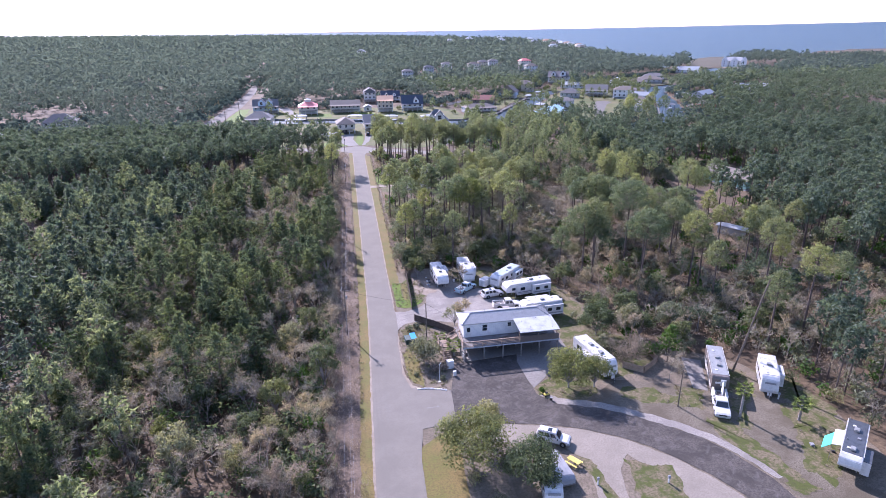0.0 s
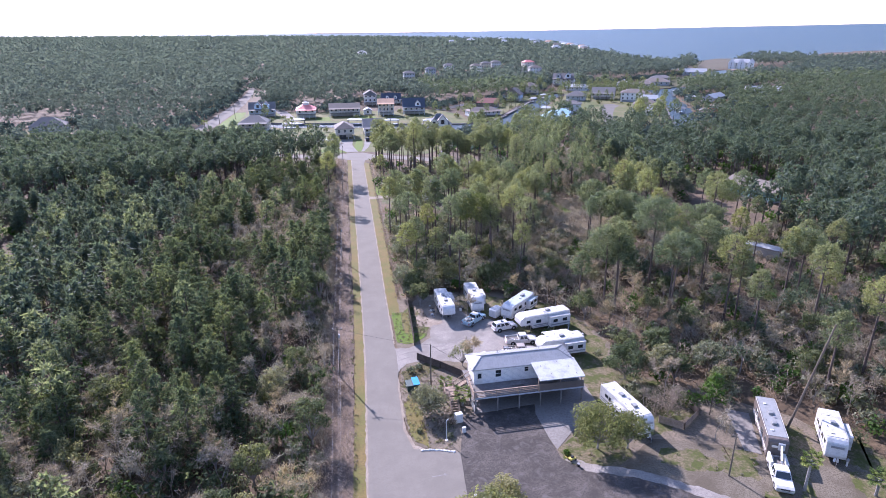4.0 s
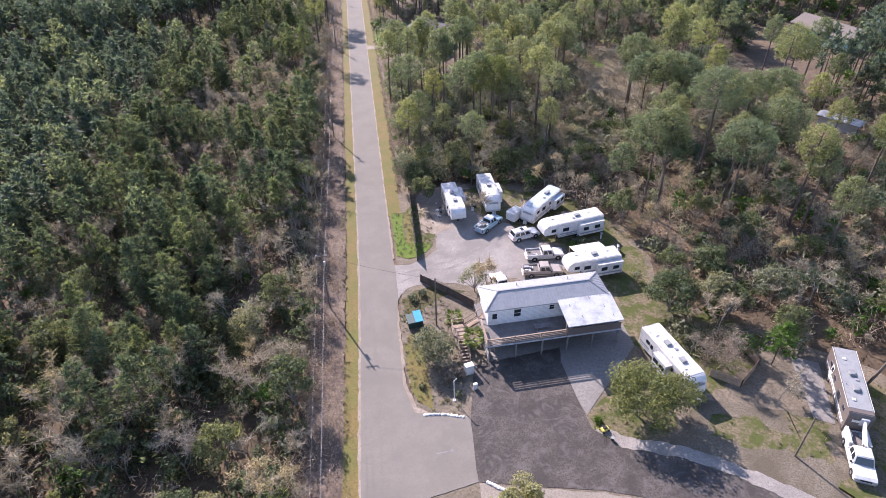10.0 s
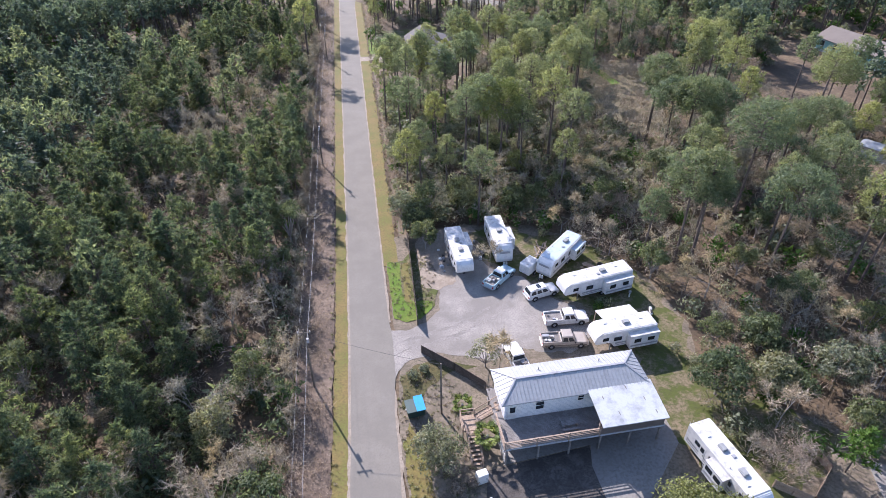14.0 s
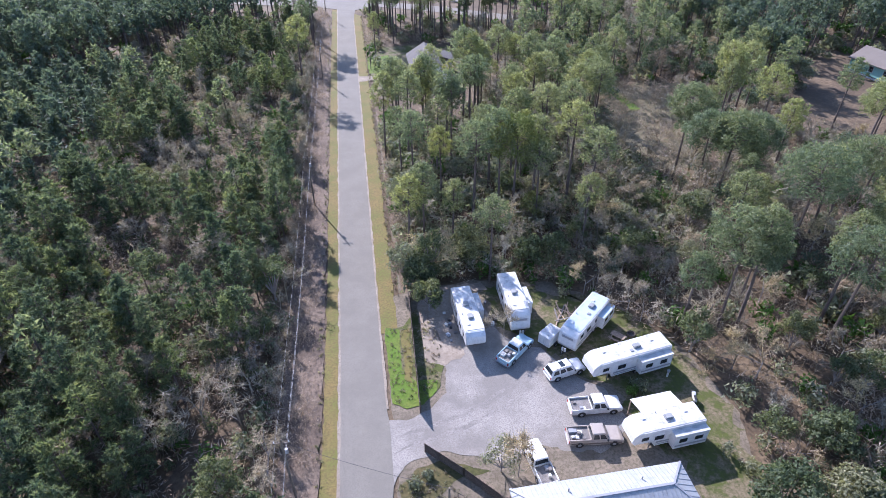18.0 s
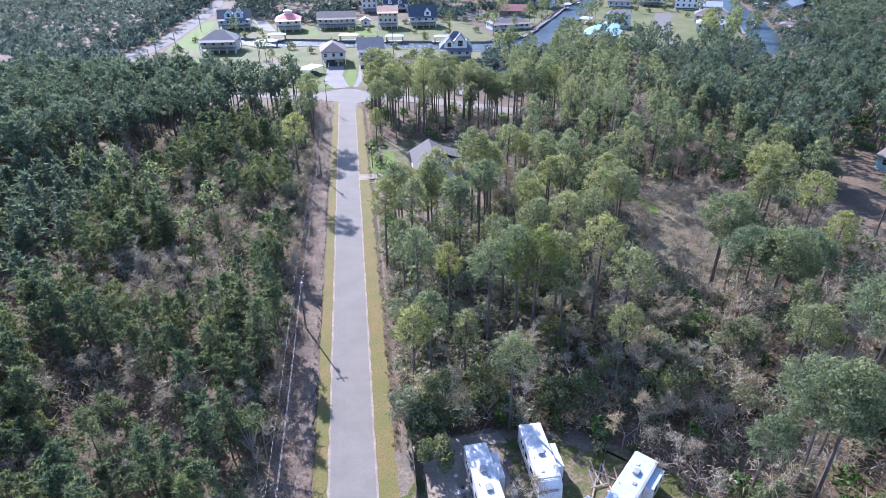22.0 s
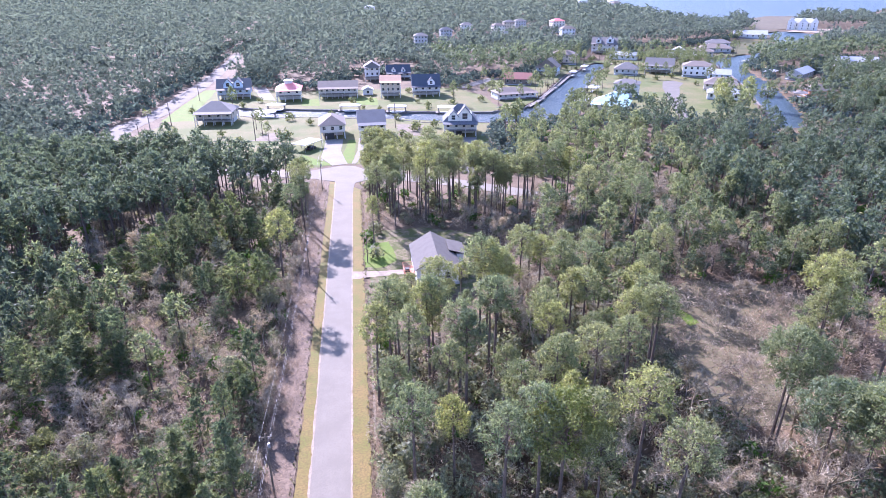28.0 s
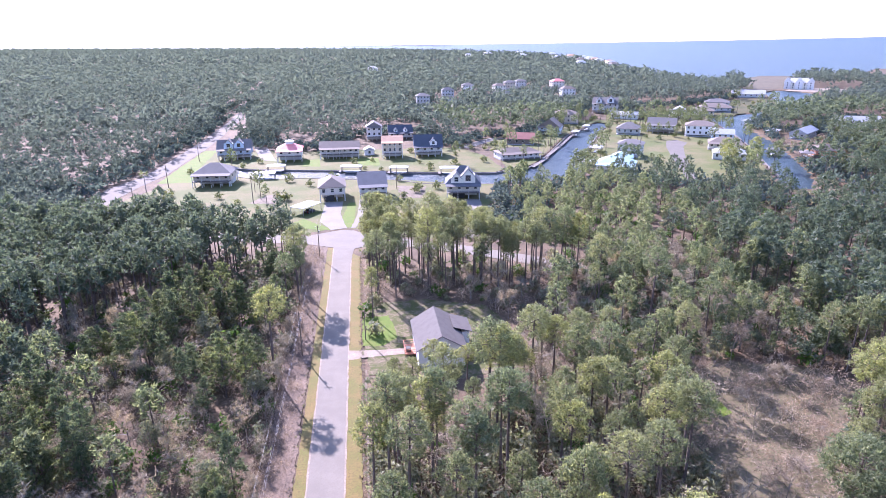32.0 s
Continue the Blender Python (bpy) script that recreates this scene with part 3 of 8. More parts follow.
patch("camp_dirt", [(31.6, 104), (31.8, 96), (33, 86), (38, 86.6), (45, 90), (49, 93), (46, 97), (40, 102), (38, 108), (34, 108)], PATCHY, 0.008, 1.0, 0.6, "tan dirt and thin grass at the wood edge", "dirt")
patch("bed_grass", [(3.2, 108.4), (2.9, 103.6), (4.5, 103.6), (6.2, 106.6), (9.4, 108.6), (12.4, 108.9), (8, 110.8), (5.2, 110.2)], LAWN, 0.045, 0.3, 0.4, "patchy green grass", "grass")
patch("bed_grass", [(2.7, 99), (2.7, 93), (3.5, 90.2), (5.0, 89), (5.0, 97), (3.6, 102)], DRYGRASS, 0.045, 0.3, 0.4, "patchy dry grass", "grass")
patch("oak_island", [(22.0, 86), (22.5, 82.8), (24.4, 81.2), (28, 80.9), (31.5, 82.6), (32, 85.5), (30, 90), (25.5, 88)], PATCHY, 0.035, 0.3, 0.5, "grass island with leaf litter", "grass island")
patch("camp_grass", [(22.6, 69.6), (24.4, 68.2), (25.4, 58), (24, 46), (22.4, 46), (23.8, 60)], PATCHY, 0.036, 0.5, 0.5, "green campsite grass", "grass")
patch("camp_grass", [(28.8, 67.4), (34, 65), (33.4, 56), (30, 50), (27, 57)], PATCHY, 0.036, 0.6, 0.5, "green campsite grass", "grass")
patch("camp_grass", [(44, 82.5), (48.4, 80.6), (45.2, 76), (41.5, 77.4)], PATCHY, 0.034, 0.9, 0.4, "worn campsite grass", "grass")
patch("camp_grass", [(54.5, 86), (58, 84), (55.5, 79), (50.8, 73.5), (48.6, 70), (47.6, 71), (50.6, 77), (53.4, 80)], PATCHY, 0.034, 0.9, 0.4, "worn campsite grass", "grass")
patch("camp_grass", [(57, 75.5), (63, 72.5), (62, 67), (55, 61), (52, 58), (50.6, 62), (55, 69)], PATCHY, 0.034, 0.9, 0.4, "worn campsite grass", "grass")
patch("camp_grass", [(36, 83.5), (41, 82), (43, 78.5), (38.5, 78), (34.5, 81)], PATCHY, 0.027, 1.0, 0.4, "worn campsite grass", "grass")
patch("camp_grass", [(44.5, 74.5), (47.2, 73), (48.2, 66), (50, 58), (47.4, 58), (46.2, 64), (43.6, 69.5)], PATCHY, 0.043, 0.9, 0.4, "worn campsite grass", "grass")
patch("camp_grass", [(58.6, 84.4), (63, 82.6), (64.6, 72), (62, 71), (59.8, 74.4), (57.4, 77)], PATCHY, 0.026, 0.9, 0.4, "worn campsite grass", "grass")
patch("camp_grass", [(51, 80.4), (53.6, 84.6), (56, 83.6), (52.6, 78.4)], PATCHY, 0.030, 0.6, 0.4, "worn campsite grass", "grass")
patch("house_lawn", [(5.6, 222), (6, 243), (20, 243.5), (33, 238), (36.5, 226), (33, 211), (22, 208), (14, 209), (6.4, 212)], PATCHY, 0.0, 0.5, 1.0, "thin winter lawn round the house", "lawn")
patch("house_grass", [(5.2, 223), (5.2, 236), (11, 236), (12.4, 226), (9, 222.5)], GREEN, 0.02, 0.5, 0.7, "bright green patch of lawn", "grass")
patch("house_drive", [(2.4, 217.8), (2.4, 221.4), (8, 220.8), (14, 221), (14, 218.6), (8, 218.4)], SAND, 0.03, 0.2, 0.5, "pale sandy driveway", "driveway")
patch("meadow", [(54, 166), (51, 174), (53, 186), (59, 201), (70, 208), (86, 203), (91, 196), (82, 189), (74, 182), (68, 170), (62, 165)], MEADOW, 0.0, 1.0, 1.5, "dry tan and green clearing in the woods", "clearing")
patch("meadow_grass", [(59.0, 246), (60.5, 230), (59.4, 205), (61.5, 191), (63.5, 192), (61.6, 206), (62.5, 230), (61.6, 246)], GREEN, 0.015, 0.5, 0.8, "green grass track", "grass")


# ---- trees ----


def unit(n, g):
    v = g.normal(size=(n, 3))
    return v / np.linalg.norm(v, axis=1, keepdims=True)


def blades(centres, spread, count, length, width, g, lift=0.3):
    """Thin pointed triangles that burst from each centre, like bundles of needles."""
    n = len(centres) * count
    c = np.repeat(centres, count, 0) + unit(n, g) * (spread * g.random((n, 1)) ** 0.5)
    d = unit(n, g)
    d[:, 2] = d[:, 2] * 0.7 + lift
    d /= np.linalg.norm(d, axis=1, keepdims=True)
    s = np.cross(d, unit(n, g))
    s /= np.linalg.norm(s, axis=1, keepdims=True) + 1e-6
    ln = length * (0.6 + 0.8 * g.random((n, 1)))
    wd = width * (0.6 + 0.8 * g.random((n, 1)))
    return np.stack([c - s * wd / 2, c + s * wd / 2, c + d * ln], 1)


def cones(segs, n=4):
    """Tapered limbs as triangles: rows of (a, b, r0, r1)."""
    out = []
    for a, b, r0, r1 in segs:
        a, b = Vector(a), Vector(b)
        d = (b - a).normalized()
        s = d.orthogonal().normalized()
        u = d.cross(s)
        ring = [(s * math.cos(t) + u * math.sin(t)) for t in (2 * math.pi * i / n for i in range(n))]
        for i in range(n):
            p, q = ring[i], ring[(i + 1) % n]
            out.append((a + p * r0, a + q * r0, b + q * r1))
            out.append((a + p * r0, b + q * r1, b + p * r1))
    return np.array([[tuple(v) for v in t] for t in out])


def puffs(cen, spread, count, length, width, g, lift=0.45, rise=0.75):
    """Rounded tufts: blades that point out and up from each centre."""
    n = len(cen) * count
    d = unit(n, g)
    d[:, 2] = d[:, 2] * 0.75 + lift
    d /= np.linalg.norm(d, axis=1, keepdims=True)
    c = np.repeat(cen, count, 0) + d * (spread * (0.35 + 0.65 * g.random((n, 1))))
    ln = length * (0.6 + 0.7 * g.random((n, 1)))
    wd = width * (0.7 + 0.9 * g.random((n, 1)))
    return leaves(c, d, ln, wd, g, rise)


def leaves(c, out, ln, wd, g, rise=0.5):
    """Pointed leaves at the places c that lie loosely on a rounded surface facing out."""
    e = unit(len(c), g)
    e -= out * np.sum(e * out, 1, keepdims=True)
    e /= np.linalg.norm(e, axis=1, keepdims=True) + 1e-6
    s = np.cross(e, out)
    e = e + out * (rise * g.random((len(c), 1)))
    s = s + out * (0.35 * (g.random((len(c), 1)) - 0.5))
    return np.stack([c - s * wd / 2, c + s * wd / 2, c + e * ln], 1)


def pine(seed, h, crown, base, tufts=38, count=23, length=0.56, width=0.2):
    """A tall pine: bare bent trunk, limbs high up, a rounded crown of tufts. Returns trunk and crown triangles."""
    g = np.random.default_rng(seed)
    bend = g.normal(size=2) * h * 0.02
    pts = [Vector((bend[0] * (t ** 2), bend[1] * (t ** 2), h * t)) for t in (0, 0.3, 0.6, 0.85, 1.0)]
    rad = [h * 0.0135, h * 0.0115, h * 0.0085, h * 0.005, h * 0.002]
    segs = [(pts[i], pts[i + 1], rad[i], rad[i + 1]) for i in range(4)]
    limbs, cen = [], []
    for i in range(tufts):
        u = (i + 0.5) / tufts
        t = base + (1.0 - base) * u
        an = i * 2.4 + 0.7 * g.random()
        env = math.sqrt(max(0.04, 1 - (2 * u - 0.75) ** 2 / 1.6)) if u < 0.9 else 0.35
        ln = crown * env * (0.35 + 0.75 * g.random() ** 0.6)
        q = Vector((bend[0] * t * t + math.cos(an) * ln, bend[1] * t * t + math.sin(an) * ln, h * t - 0.25 * g.random()))
        cen.append(tuple(q))
        if i % 2 == 0:
            limbs.append((Vector((bend[0] * t * t, bend[1] * t * t, h * t - 0.35 * ln)), q, h * 0.0035, h * 0.001))
    cen.append(tuple(pts[-1]))
    tr = np.concatenate([cones(segs, 6), cones(limbs, 3)])
    return tr, puffs(np.array(cen), 0.24 * crown + 0.1, count, length, width, g)


def young_pine(seed, h, crown, count=10, length=0.58, width=0.19):
    """A young pine, feathered nearly to the ground, with upright shoots."""
    g = np.random.default_rng(seed)
    segs = [(Vector((0, 0, 0)), Vector((0, 0, h)), h * 0.014, h * 0.002)]
    cen = []
    k = 24
    for i in range(k):
        t = 0.25 + 0.75 * (i + g.random()) / k
        an = i * 2.4 + g.random()
        ln = crown * (1.08 - t) ** 0.7 * (0.7 + 0.6 * g.random())
        p = Vector((0, 0, h * t))
        q = p + Vector((math.cos(an) * ln, math.sin(an) * ln, ln * 0.5))
        segs.append((p, q, 0.03, 0.01))
        for f in (0.5, 0.8, 1.0):
            cen.append(np.array(p.lerp(q, f)) + g.normal(size=3) * 0.14)
    cen.append(np.array((0, 0, h)))
    return cones(segs, 3), puffs(np.array(cen), 0.22, count, length, width, g, 0.75)


def leafy(seed, h, crown, trunk_h, n, leaf, flat=0.75, lobes=9):
    """A broad evergreen: forked limbs and lobes of small leaves with gaps between them."""
    g = np.random.default_rng(seed)
    segs, cen = [], []
    for i in range(lobes):
        an, u = i * 2.4 + g.random(), (i + 0.5) / lobes
        r = crown * (0.30 + 0.55 * math.sqrt(u)) * (0.8 + 0.4 * g.random())
        z = trunk_h + (h - trunk_h) * (1.0 - 0.75 * u * flat) * (0.75 + 0.25 * g.random())
        q = Vector((math.cos(an) * r * 0.8, math.sin(an) * r * 0.8, z * 0.9))
        segs.append((Vector((0, 0, trunk_h * 0.5)), q, h * 0.015, h * 0.004))
        lr = crown * (0.30 + 0.18 * g.random())
        m = n // lobes
        d = unit(m, g)
        rad = g.random((m, 1)) ** 0.35
        cen.append(leaves(np.array(q) + d * rad * lr * np.array((1, 1, 0.75)), d, leaf * (0.6 + 0.8 * g.random((m, 1))), leaf * 0.75 * (0.6 + 0.8 * g.random((m, 1))), g, 0.8))
    segs.append((Vector((0, 0, 0)), Vector((0, 0, trunk_h * 0.6)), h * 0.025, h * 0.018))
    return cones(segs, 4), np.concatenate(cen)


def bare(seed, h, spread, depth=3, thin=1.0, twigs=6):
    """A leafless tree: limbs branch by branch, then a haze of fine twigs."""
    g = np.random.default_rng(seed)
    segs, tips = [], []

    def grow(p, d, ln, r, k):
        q = p + d * ln
        segs.append((p, q, r, r * 0.62))
        if k == 0:
            tips.append((p, q))
            return
        for i in range(3):
            e = (d + Vector(g.normal(size=3)) * 0.46 * spread + Vector((0, 0, 0.12))).normalized()
            grow(p.lerp(q, 0.55 + 0.45 * g.random()), e, ln * (0.66 + 0.2 * g.random()), r * 0.55, k - 1)

    grow(Vector((0, 0, 0)), Vector((0, 0, 1)), h * 0.34, h * 0.014 * thin, depth)
    cen = np.array([tuple(p.lerp(q, f)) for p, q in tips for f in (0.3, 0.6, 0.85, 1.0)])
    return np.concatenate([cones(segs, 3), blades(cen, 0.12, twigs, 0.8, 0.055, g, 0.35)])


def brush(seed, h, r, n, w=0.04):
    """A leafless thicket: a haze of thin rising twigs."""
    g = np.random.default_rng(seed)
    d = unit(n, g) * (g.random((n, 1)) ** 0.4)
    c = d * np.array((r, r, h * 0.5)) + np.array((0, 0, h * 0.42))
    c[:, 2] = np.clip(c[:, 2], 0.02, None)
    return blades(c, 0.1, 1, 0.75, w, g, 0.55)


def bush(seed, h, r, n, leaf):
    g = np.random.default_rng(seed)
    o = unit(n, g)
    d = o * (g.random((n, 1)) ** 0.3)
    c = d * np.array((r, r, h * 0.5)) * (0.75 + 0.35 * np.sin(d[:, :1] * 5 + seed) * np.cos(d[:, 1:2] * 4)) + np.array((0, 0, h * 0.5))
    c[:, 2] = np.clip(c[:, 2], 0.05, None)
    return leaves(c, o, leaf * (0.6 + 0.8 * g.random((n, 1))), leaf * 0.75 * (0.6 + 0.8 * g.random((n, 1))), g, 0.8)


def scatter(template, places):
    """Many placed copies of a triangle template in one array: rows of (x, y, z, turn, scale, height scale)."""
    p = np.asarray(places, float)
    c, s = np.cos(p[:, 3]), np.sin(p[:, 3])
    t = template[None]
    x = (t[..., 0] * c[:, None, None] - t[..., 1] * s[:, None, None]) * p[:, 4, None, None] + p[:, 0, None, None]
    y = (t[..., 0] * s[:, None, None] + t[..., 1] * c[:, None, None]) * p[:, 4, None, None] + p[:, 1, None, None]
    z = t[..., 2] * p[:, 5, None, None] + p[:, 2, None, None]
    return np.stack([x, y, z], -1).reshape(-1, 3, 3)


def stuff(name, tris, mat, label, cat):
    return tagged(new(name, tri_mesh(name, tris, mat)), label, cat, "", "stuff")


def spots(x0, x1, y0, y1, step, g, jitter=0.9):
    """Jittered places on the open-floor forest, off the clearings and waters."""
    xs, ys = np.meshgrid(np.arange(x0, x1, step), np.arange(y0, y1, step))
    x = xs.ravel() + (g.random(xs.size) - 0.5) * step * jitter * 1.4
    y = ys.ravel() + (g.random(xs.size) - 0.5) * step * jitter * 1.4
    k = ~is_open(x, y)
    return x[k], y[k]


def rows_of(x, y, g, lo=0.8, hi=1.2, z=-0.05):
    n = len(x)
    s = lo + (hi - lo) * g.random(n)
    return np.stack([x, y, np.full(n, z), g.random(n) * 6.283, s, s * (0.92 + 0.16 * g.random(n))], 1)


def fbm(x, y, s, seed):
    return np.array([noise.noise(Vector((a * s, b * s, seed))) for a, b in zip(x, y)])


def tree_kind(name, label, trunk_tris, crown_tris, bark, leaf, group):
    """One tree with trunk and crown, to be copied."""
    t = thing(name, label, "tree", pose(0, 0, 0), group)
    for nm, tr, mt in (("trunk", trunk_tris, bark), ("crown", crown_tris, leaf)):
        o = new(nm, tri_mesh(nm, tr, mt))
        o.parent = t
    return t


def plant(kinds, x, y, g, lo=0.85, hi=1.2):
    """Copies of the given kinds at the places; the first use moves the original."""
    used = set()
    for i, (a, b) in enumerate(zip(x, y)):
        k = kinds[int(g.integers(len(kinds)))]
        s = lo + (hi - lo) * g.random()
        m = Matrix.LocRotScale((a, b, -0.05), Euler((0, 0, g.random() * 6.283)), None)
        if id(k) in used:
            o = copy_thing(k, m)
        else:
            used.add(id(k))
            o = k
            o.matrix_world = m
        o.scale = (s, s, s * (0.93 + 0.14 * g.random()))
    for k in kinds:
        if id(k) not in used:
            k.matrix_world = pose(x[0] - 2.5, y[0] + 2.5, -0.05)


# tall pines near the road and lot, each a thing
g = np.random.default_rng(11)
TALL = [tree_kind("pine_tree", "tall slender pine with bare trunk and rounded green crown", *pine(20 + i, 15.0 + 1.0 * (i % 3), 1.95 + 0.3 * (i % 3), 0.68 + 0.03 * (i % 3), 46, 44, 0.37, 0.13), BARK, PINE, "tall pines in the woods") for i in range(6)]
x, y = spots(6.8, 60, 141, 206, 4.8, g)
k = (x < 43 + 7 * np.sin(y * 0.11) + np.where(y > 160, 8, 0)) & (g.random(len(x)) < np.where(y < 158, 0.4, np.where(y < 172, 0.62, np.where(x < 34, 0.86, 0.62))))
x1, y1 = x[k], y[k]
x, y = spots(7.5, 60, 242, 281, 3.9, g)
k = (g.random(len(x)) < 0.9) & (y < 280 - 0.38 * x) & (y > 245)
x1, y1 = np.concatenate([x1, x[k]]), np.concatenate([y1, y[k]])
x, y = spots(52, 105, 94, 182, 8.5, g)
k = g.random(len(x)) < 0.42
x1, y1 = np.concatenate([x1, x[k]]), np.concatenate([y1, y[k]])
ISO = [(58.6, 227.5), (63.5, 221.5), (60.0, 202.0), (36.3, 200.2), (57, 232.7), (39.5, 124), (52, 136), (66, 171), (73, 176), (76, 106), (86, 143), (7.5, 235.5), (-10.5, 214), (-8.7, 244), (-9.4, 248.5), (-9.0, 253), (-10.6, 239)]
x1, y1 = np.concatenate([x1, [p[0] for p in ISO]]), np.concatenate([y1, [p[1] for p in ISO]])
plant(TALL, x1, y1, g, 0.78, 1.14)
# lower pines in front of the gable house
for i, (a, b) in enumerate(((10.5, 203), (13.4, 200.5), (16.6, 203.8), (19.6, 200.2), (22.6, 204.2), (25.8, 201.5), (28.8, 204), (12.4, 195.5), (17.4, 194.5), (22, 195.5), (27, 195), (31, 199))):
    o = copy_thing(TALL[i % 6], Matrix.LocRotScale((a, b, -0.05), Euler((0, 0, i * 1.3)), None))
    o.scale = (0.66, 0.66, 0.52 + 0.04 * (i % 3))

# broad old pines that stand alone among the brush
for i, (a, b, h, c) in enumerate(((57.5, 163, 17, 3.6), (56.1, 153.4, 16, 3.4), (57.8, 150, 17.4, 3.6), (62.4, 151.4, 16, 3.8), (59.2, 133.5, 20, 4.4), (45, 124.5, 17, 4.2), (56.5, 119.5, 17, 4.0), (66.5, 126, 17, 4.0), (78, 144, 15, 4.0), (48.5, 126.5, 14, 3.0), (84, 120, 16, 3.8), (92, 160, 16, 3.8))):
    t = tree_kind("old_pine", "broad old pine with tall bare trunk above brush", *pine(400 + i, h, c, 0.7, 76, 64, 0.4, 0.14), BARK, OLDPINE, "old pines in the brush")
    t.matrix_world = pose(a, b, -0.05)

# young pines and mixed growth on the other side of the road
YNG = [tree_kind("young_pine", "young green pine feathered low with upright shoots", *young_pine(40 + i, 7.6 + 0.9 * i, 1.9 + 0.15 * i, 18, 0.5, 0.115), BARK, YOUNG, "young pines in the woods") for i in range(4)]
x, y = spots(-48, -9.6, 52, 262, 3.3, g)
dens = fbm(x, y, 0.055, 3.0) - 0.45 * np.exp(-(((x + 18) / 11) ** 2 + ((y - 200) / 22) ** 2)) - 0.3 * np.exp(-(((x + 14) / 7) ** 2 + ((y - 95) / 10) ** 2)) - 0.5 * np.exp(-(((y - 78) / 34) ** 2)) * (x > -42)
edge = np.clip((-x - 6) / 10, 0, 1)
wild = 1.3 * dens + 0.32 * edge
k = (wild + 0.35 * g.random(len(x)) > 0.36) & (y < 268 + 0.9 * (x + 13))
yx, yy = x[k], y[k]
order = np.argsort(-yx)
yx, yy = yx[order], yy[order]
plant(YNG, yx[:290], yy[:290], g, 0.7, 1.25)
LEFTX, LEFTY = yx[290:], yy[290:]

BARE = []
for i in range(4):
    tr = bare(60 + i, 7.0 + 0.8 * i, 1.0)
    BARE.append(tree_kind("bare_tree", "leafless grey tree with fine twigs", tr[:78], tr[78:], GREYBARK, TWIG, "leafless trees in the woods"))
x, y = spots(-50, -10, 52, 262, 6.2, g)
k = g.random(len(x)) < 0.62
bx, by = x[k], y[k]
k = g.random(len(bx)) < 0.62
bx, by = bx[k], by[k]
x, y = spots(32, 108, 92, 250, 7.0, g)
k = g.random(len(x)) < 0.75
x3, y3 = spots(8, 46, 137.5, 154, 6.0, g)
plant(BARE, np.concatenate([x3, x[k], bx])[:298], np.concatenate([y3, y[k], by])[:298], g, 0.6, 1.15)

EVER = [tree_kind("evergreen_tree", "rounded olive evergreen broadleaf tree", *leafy(80 + i, 6.5 + i * 0.7, 2.6, 1.6, 1500, 0.3), GREYBARK, (OAKLEAF, OLIVE, OAKLEAF)[i], "evergreen trees in the woods") for i in range(3)]
x, y = spots(-44, -10.5, 52, 230, 6.0, g)
k = g.random(len(x)) < np.where(y < 135, 0.6, 0.28)
ex, ey = x[k], y[k]
x, y = spots(7.0, 60, 139, 162, 6.0, g)
k = g.random(len(x)) < 0.45
ex, ey = np.concatenate([ex, x[k]]), np.concatenate([ey, y[k]])
x, y = spots(36, 75, 90, 138, 7.0, g)
k = g.random(len(x)) < 0.5
plant(EVER, np.concatenate([ex, x[k]]), np.concatenate([ey, y[k]]), g, 0.6, 1.1)

# the rest of the near woods, joined
tall_lo = [pine(100 + i, 15.0, 2.6, 0.58, 20, 13, 1.0, 0.44) for i in range(4)]
yng_lo = [young_pine(110 + i, 8.5, 2.2, 3, 0.95, 0.36) for i in range(3)]
dcrowns = []
trunks, crowns, ycrowns, greys, browns, olives, fresh = [], [], [], [], [], [], []


def near_woods(x, y, kinds, out, lo, hi):
    for i, (tr, cr) in enumerate(kinds):
        s = slice(i, None, len(kinds))
        if len(x[s]):
            r = rows_of(x[s], y[s], g, lo, hi)
            trunks.append(scatter(tr[:36], r))
            out.append(scatter(cr, r))


x, y = spots(-150, -48, 15, 226, 3.8, g)
k = (1.4 * fbm(x, y, 0.04, 3.0) + 0.7 * g.random(len(x)) - 0.3 * np.exp(-(((y - 70) / 40) ** 2)) > 0.08) & (x > -24 - 0.56 * y)
x2, y2 = spots(-48, -14, 5, 52, 7.0, g)
near_woods(x[k], y[k], yng_lo, dcrowns, 0.7, 1.25)
near_woods(np.concatenate([LEFTX, x2]), np.concatenate([LEFTY, y2]), [young_pine(115 + i, 8.5, 2.2, 8, 0.6, 0.2) for i in range(3)], ycrowns, 0.7, 1.25)
x, y = spots(-170, -10.5, 205, 300, 3.9, g)
k = (y > np.maximum(226, 272 + 0.9 * (x + 13))) & (g.random(len(x)) < 0.85) & (x > -24 - 0.5 * y)
near_woods(x[k], y[k], tall_lo, dcrowns, 0.78, 1.02)
x, y = spots(-150, -25, 60, 226, 11, g)
k = g.random(len(x)) < 0.5
near_woods(x[k], y[k], tall_lo, crowns, 0.62, 0.85)
x, y = spots(6, 110, 178, 262, 7.0, g)
k = (x > 40) & (g.random(len(x)) < np.where(x > 62, 0.62, 0.42))
tall_mid = [pine(120 + i, 15.0, 2.3, 0.62, 26, 26, 0.6, 0.23) for i in range(4)]
near_woods(x[k], y[k], tall_mid, crowns, 0.72, 1.02)
x, y = spots(56, 122, 94, 262, 6.6, g)
k = g.random(len(x)) < np.where(y > 200, 0.75, 0.45)
ev_lo = [leafy(180 + i, 6.5, 3.2, 1.4, 650, 0.4, 0.8, 9)[1] for i in range(3)]
stuff("evergreen_thicket", np.concatenate([scatter(ev_lo[i], rows_of(x[k][i::3], y[k][i::3], g, 0.55, 1.25)) for i in range(3)]), DARKPINE, "dark evergreen thickets in the eastern woods", "thicket")
x, y = spots(60, 104, 208, 252, 4.6, g)
k = g.random(len(x)) < 0.5
x, y = x[k], y[k]
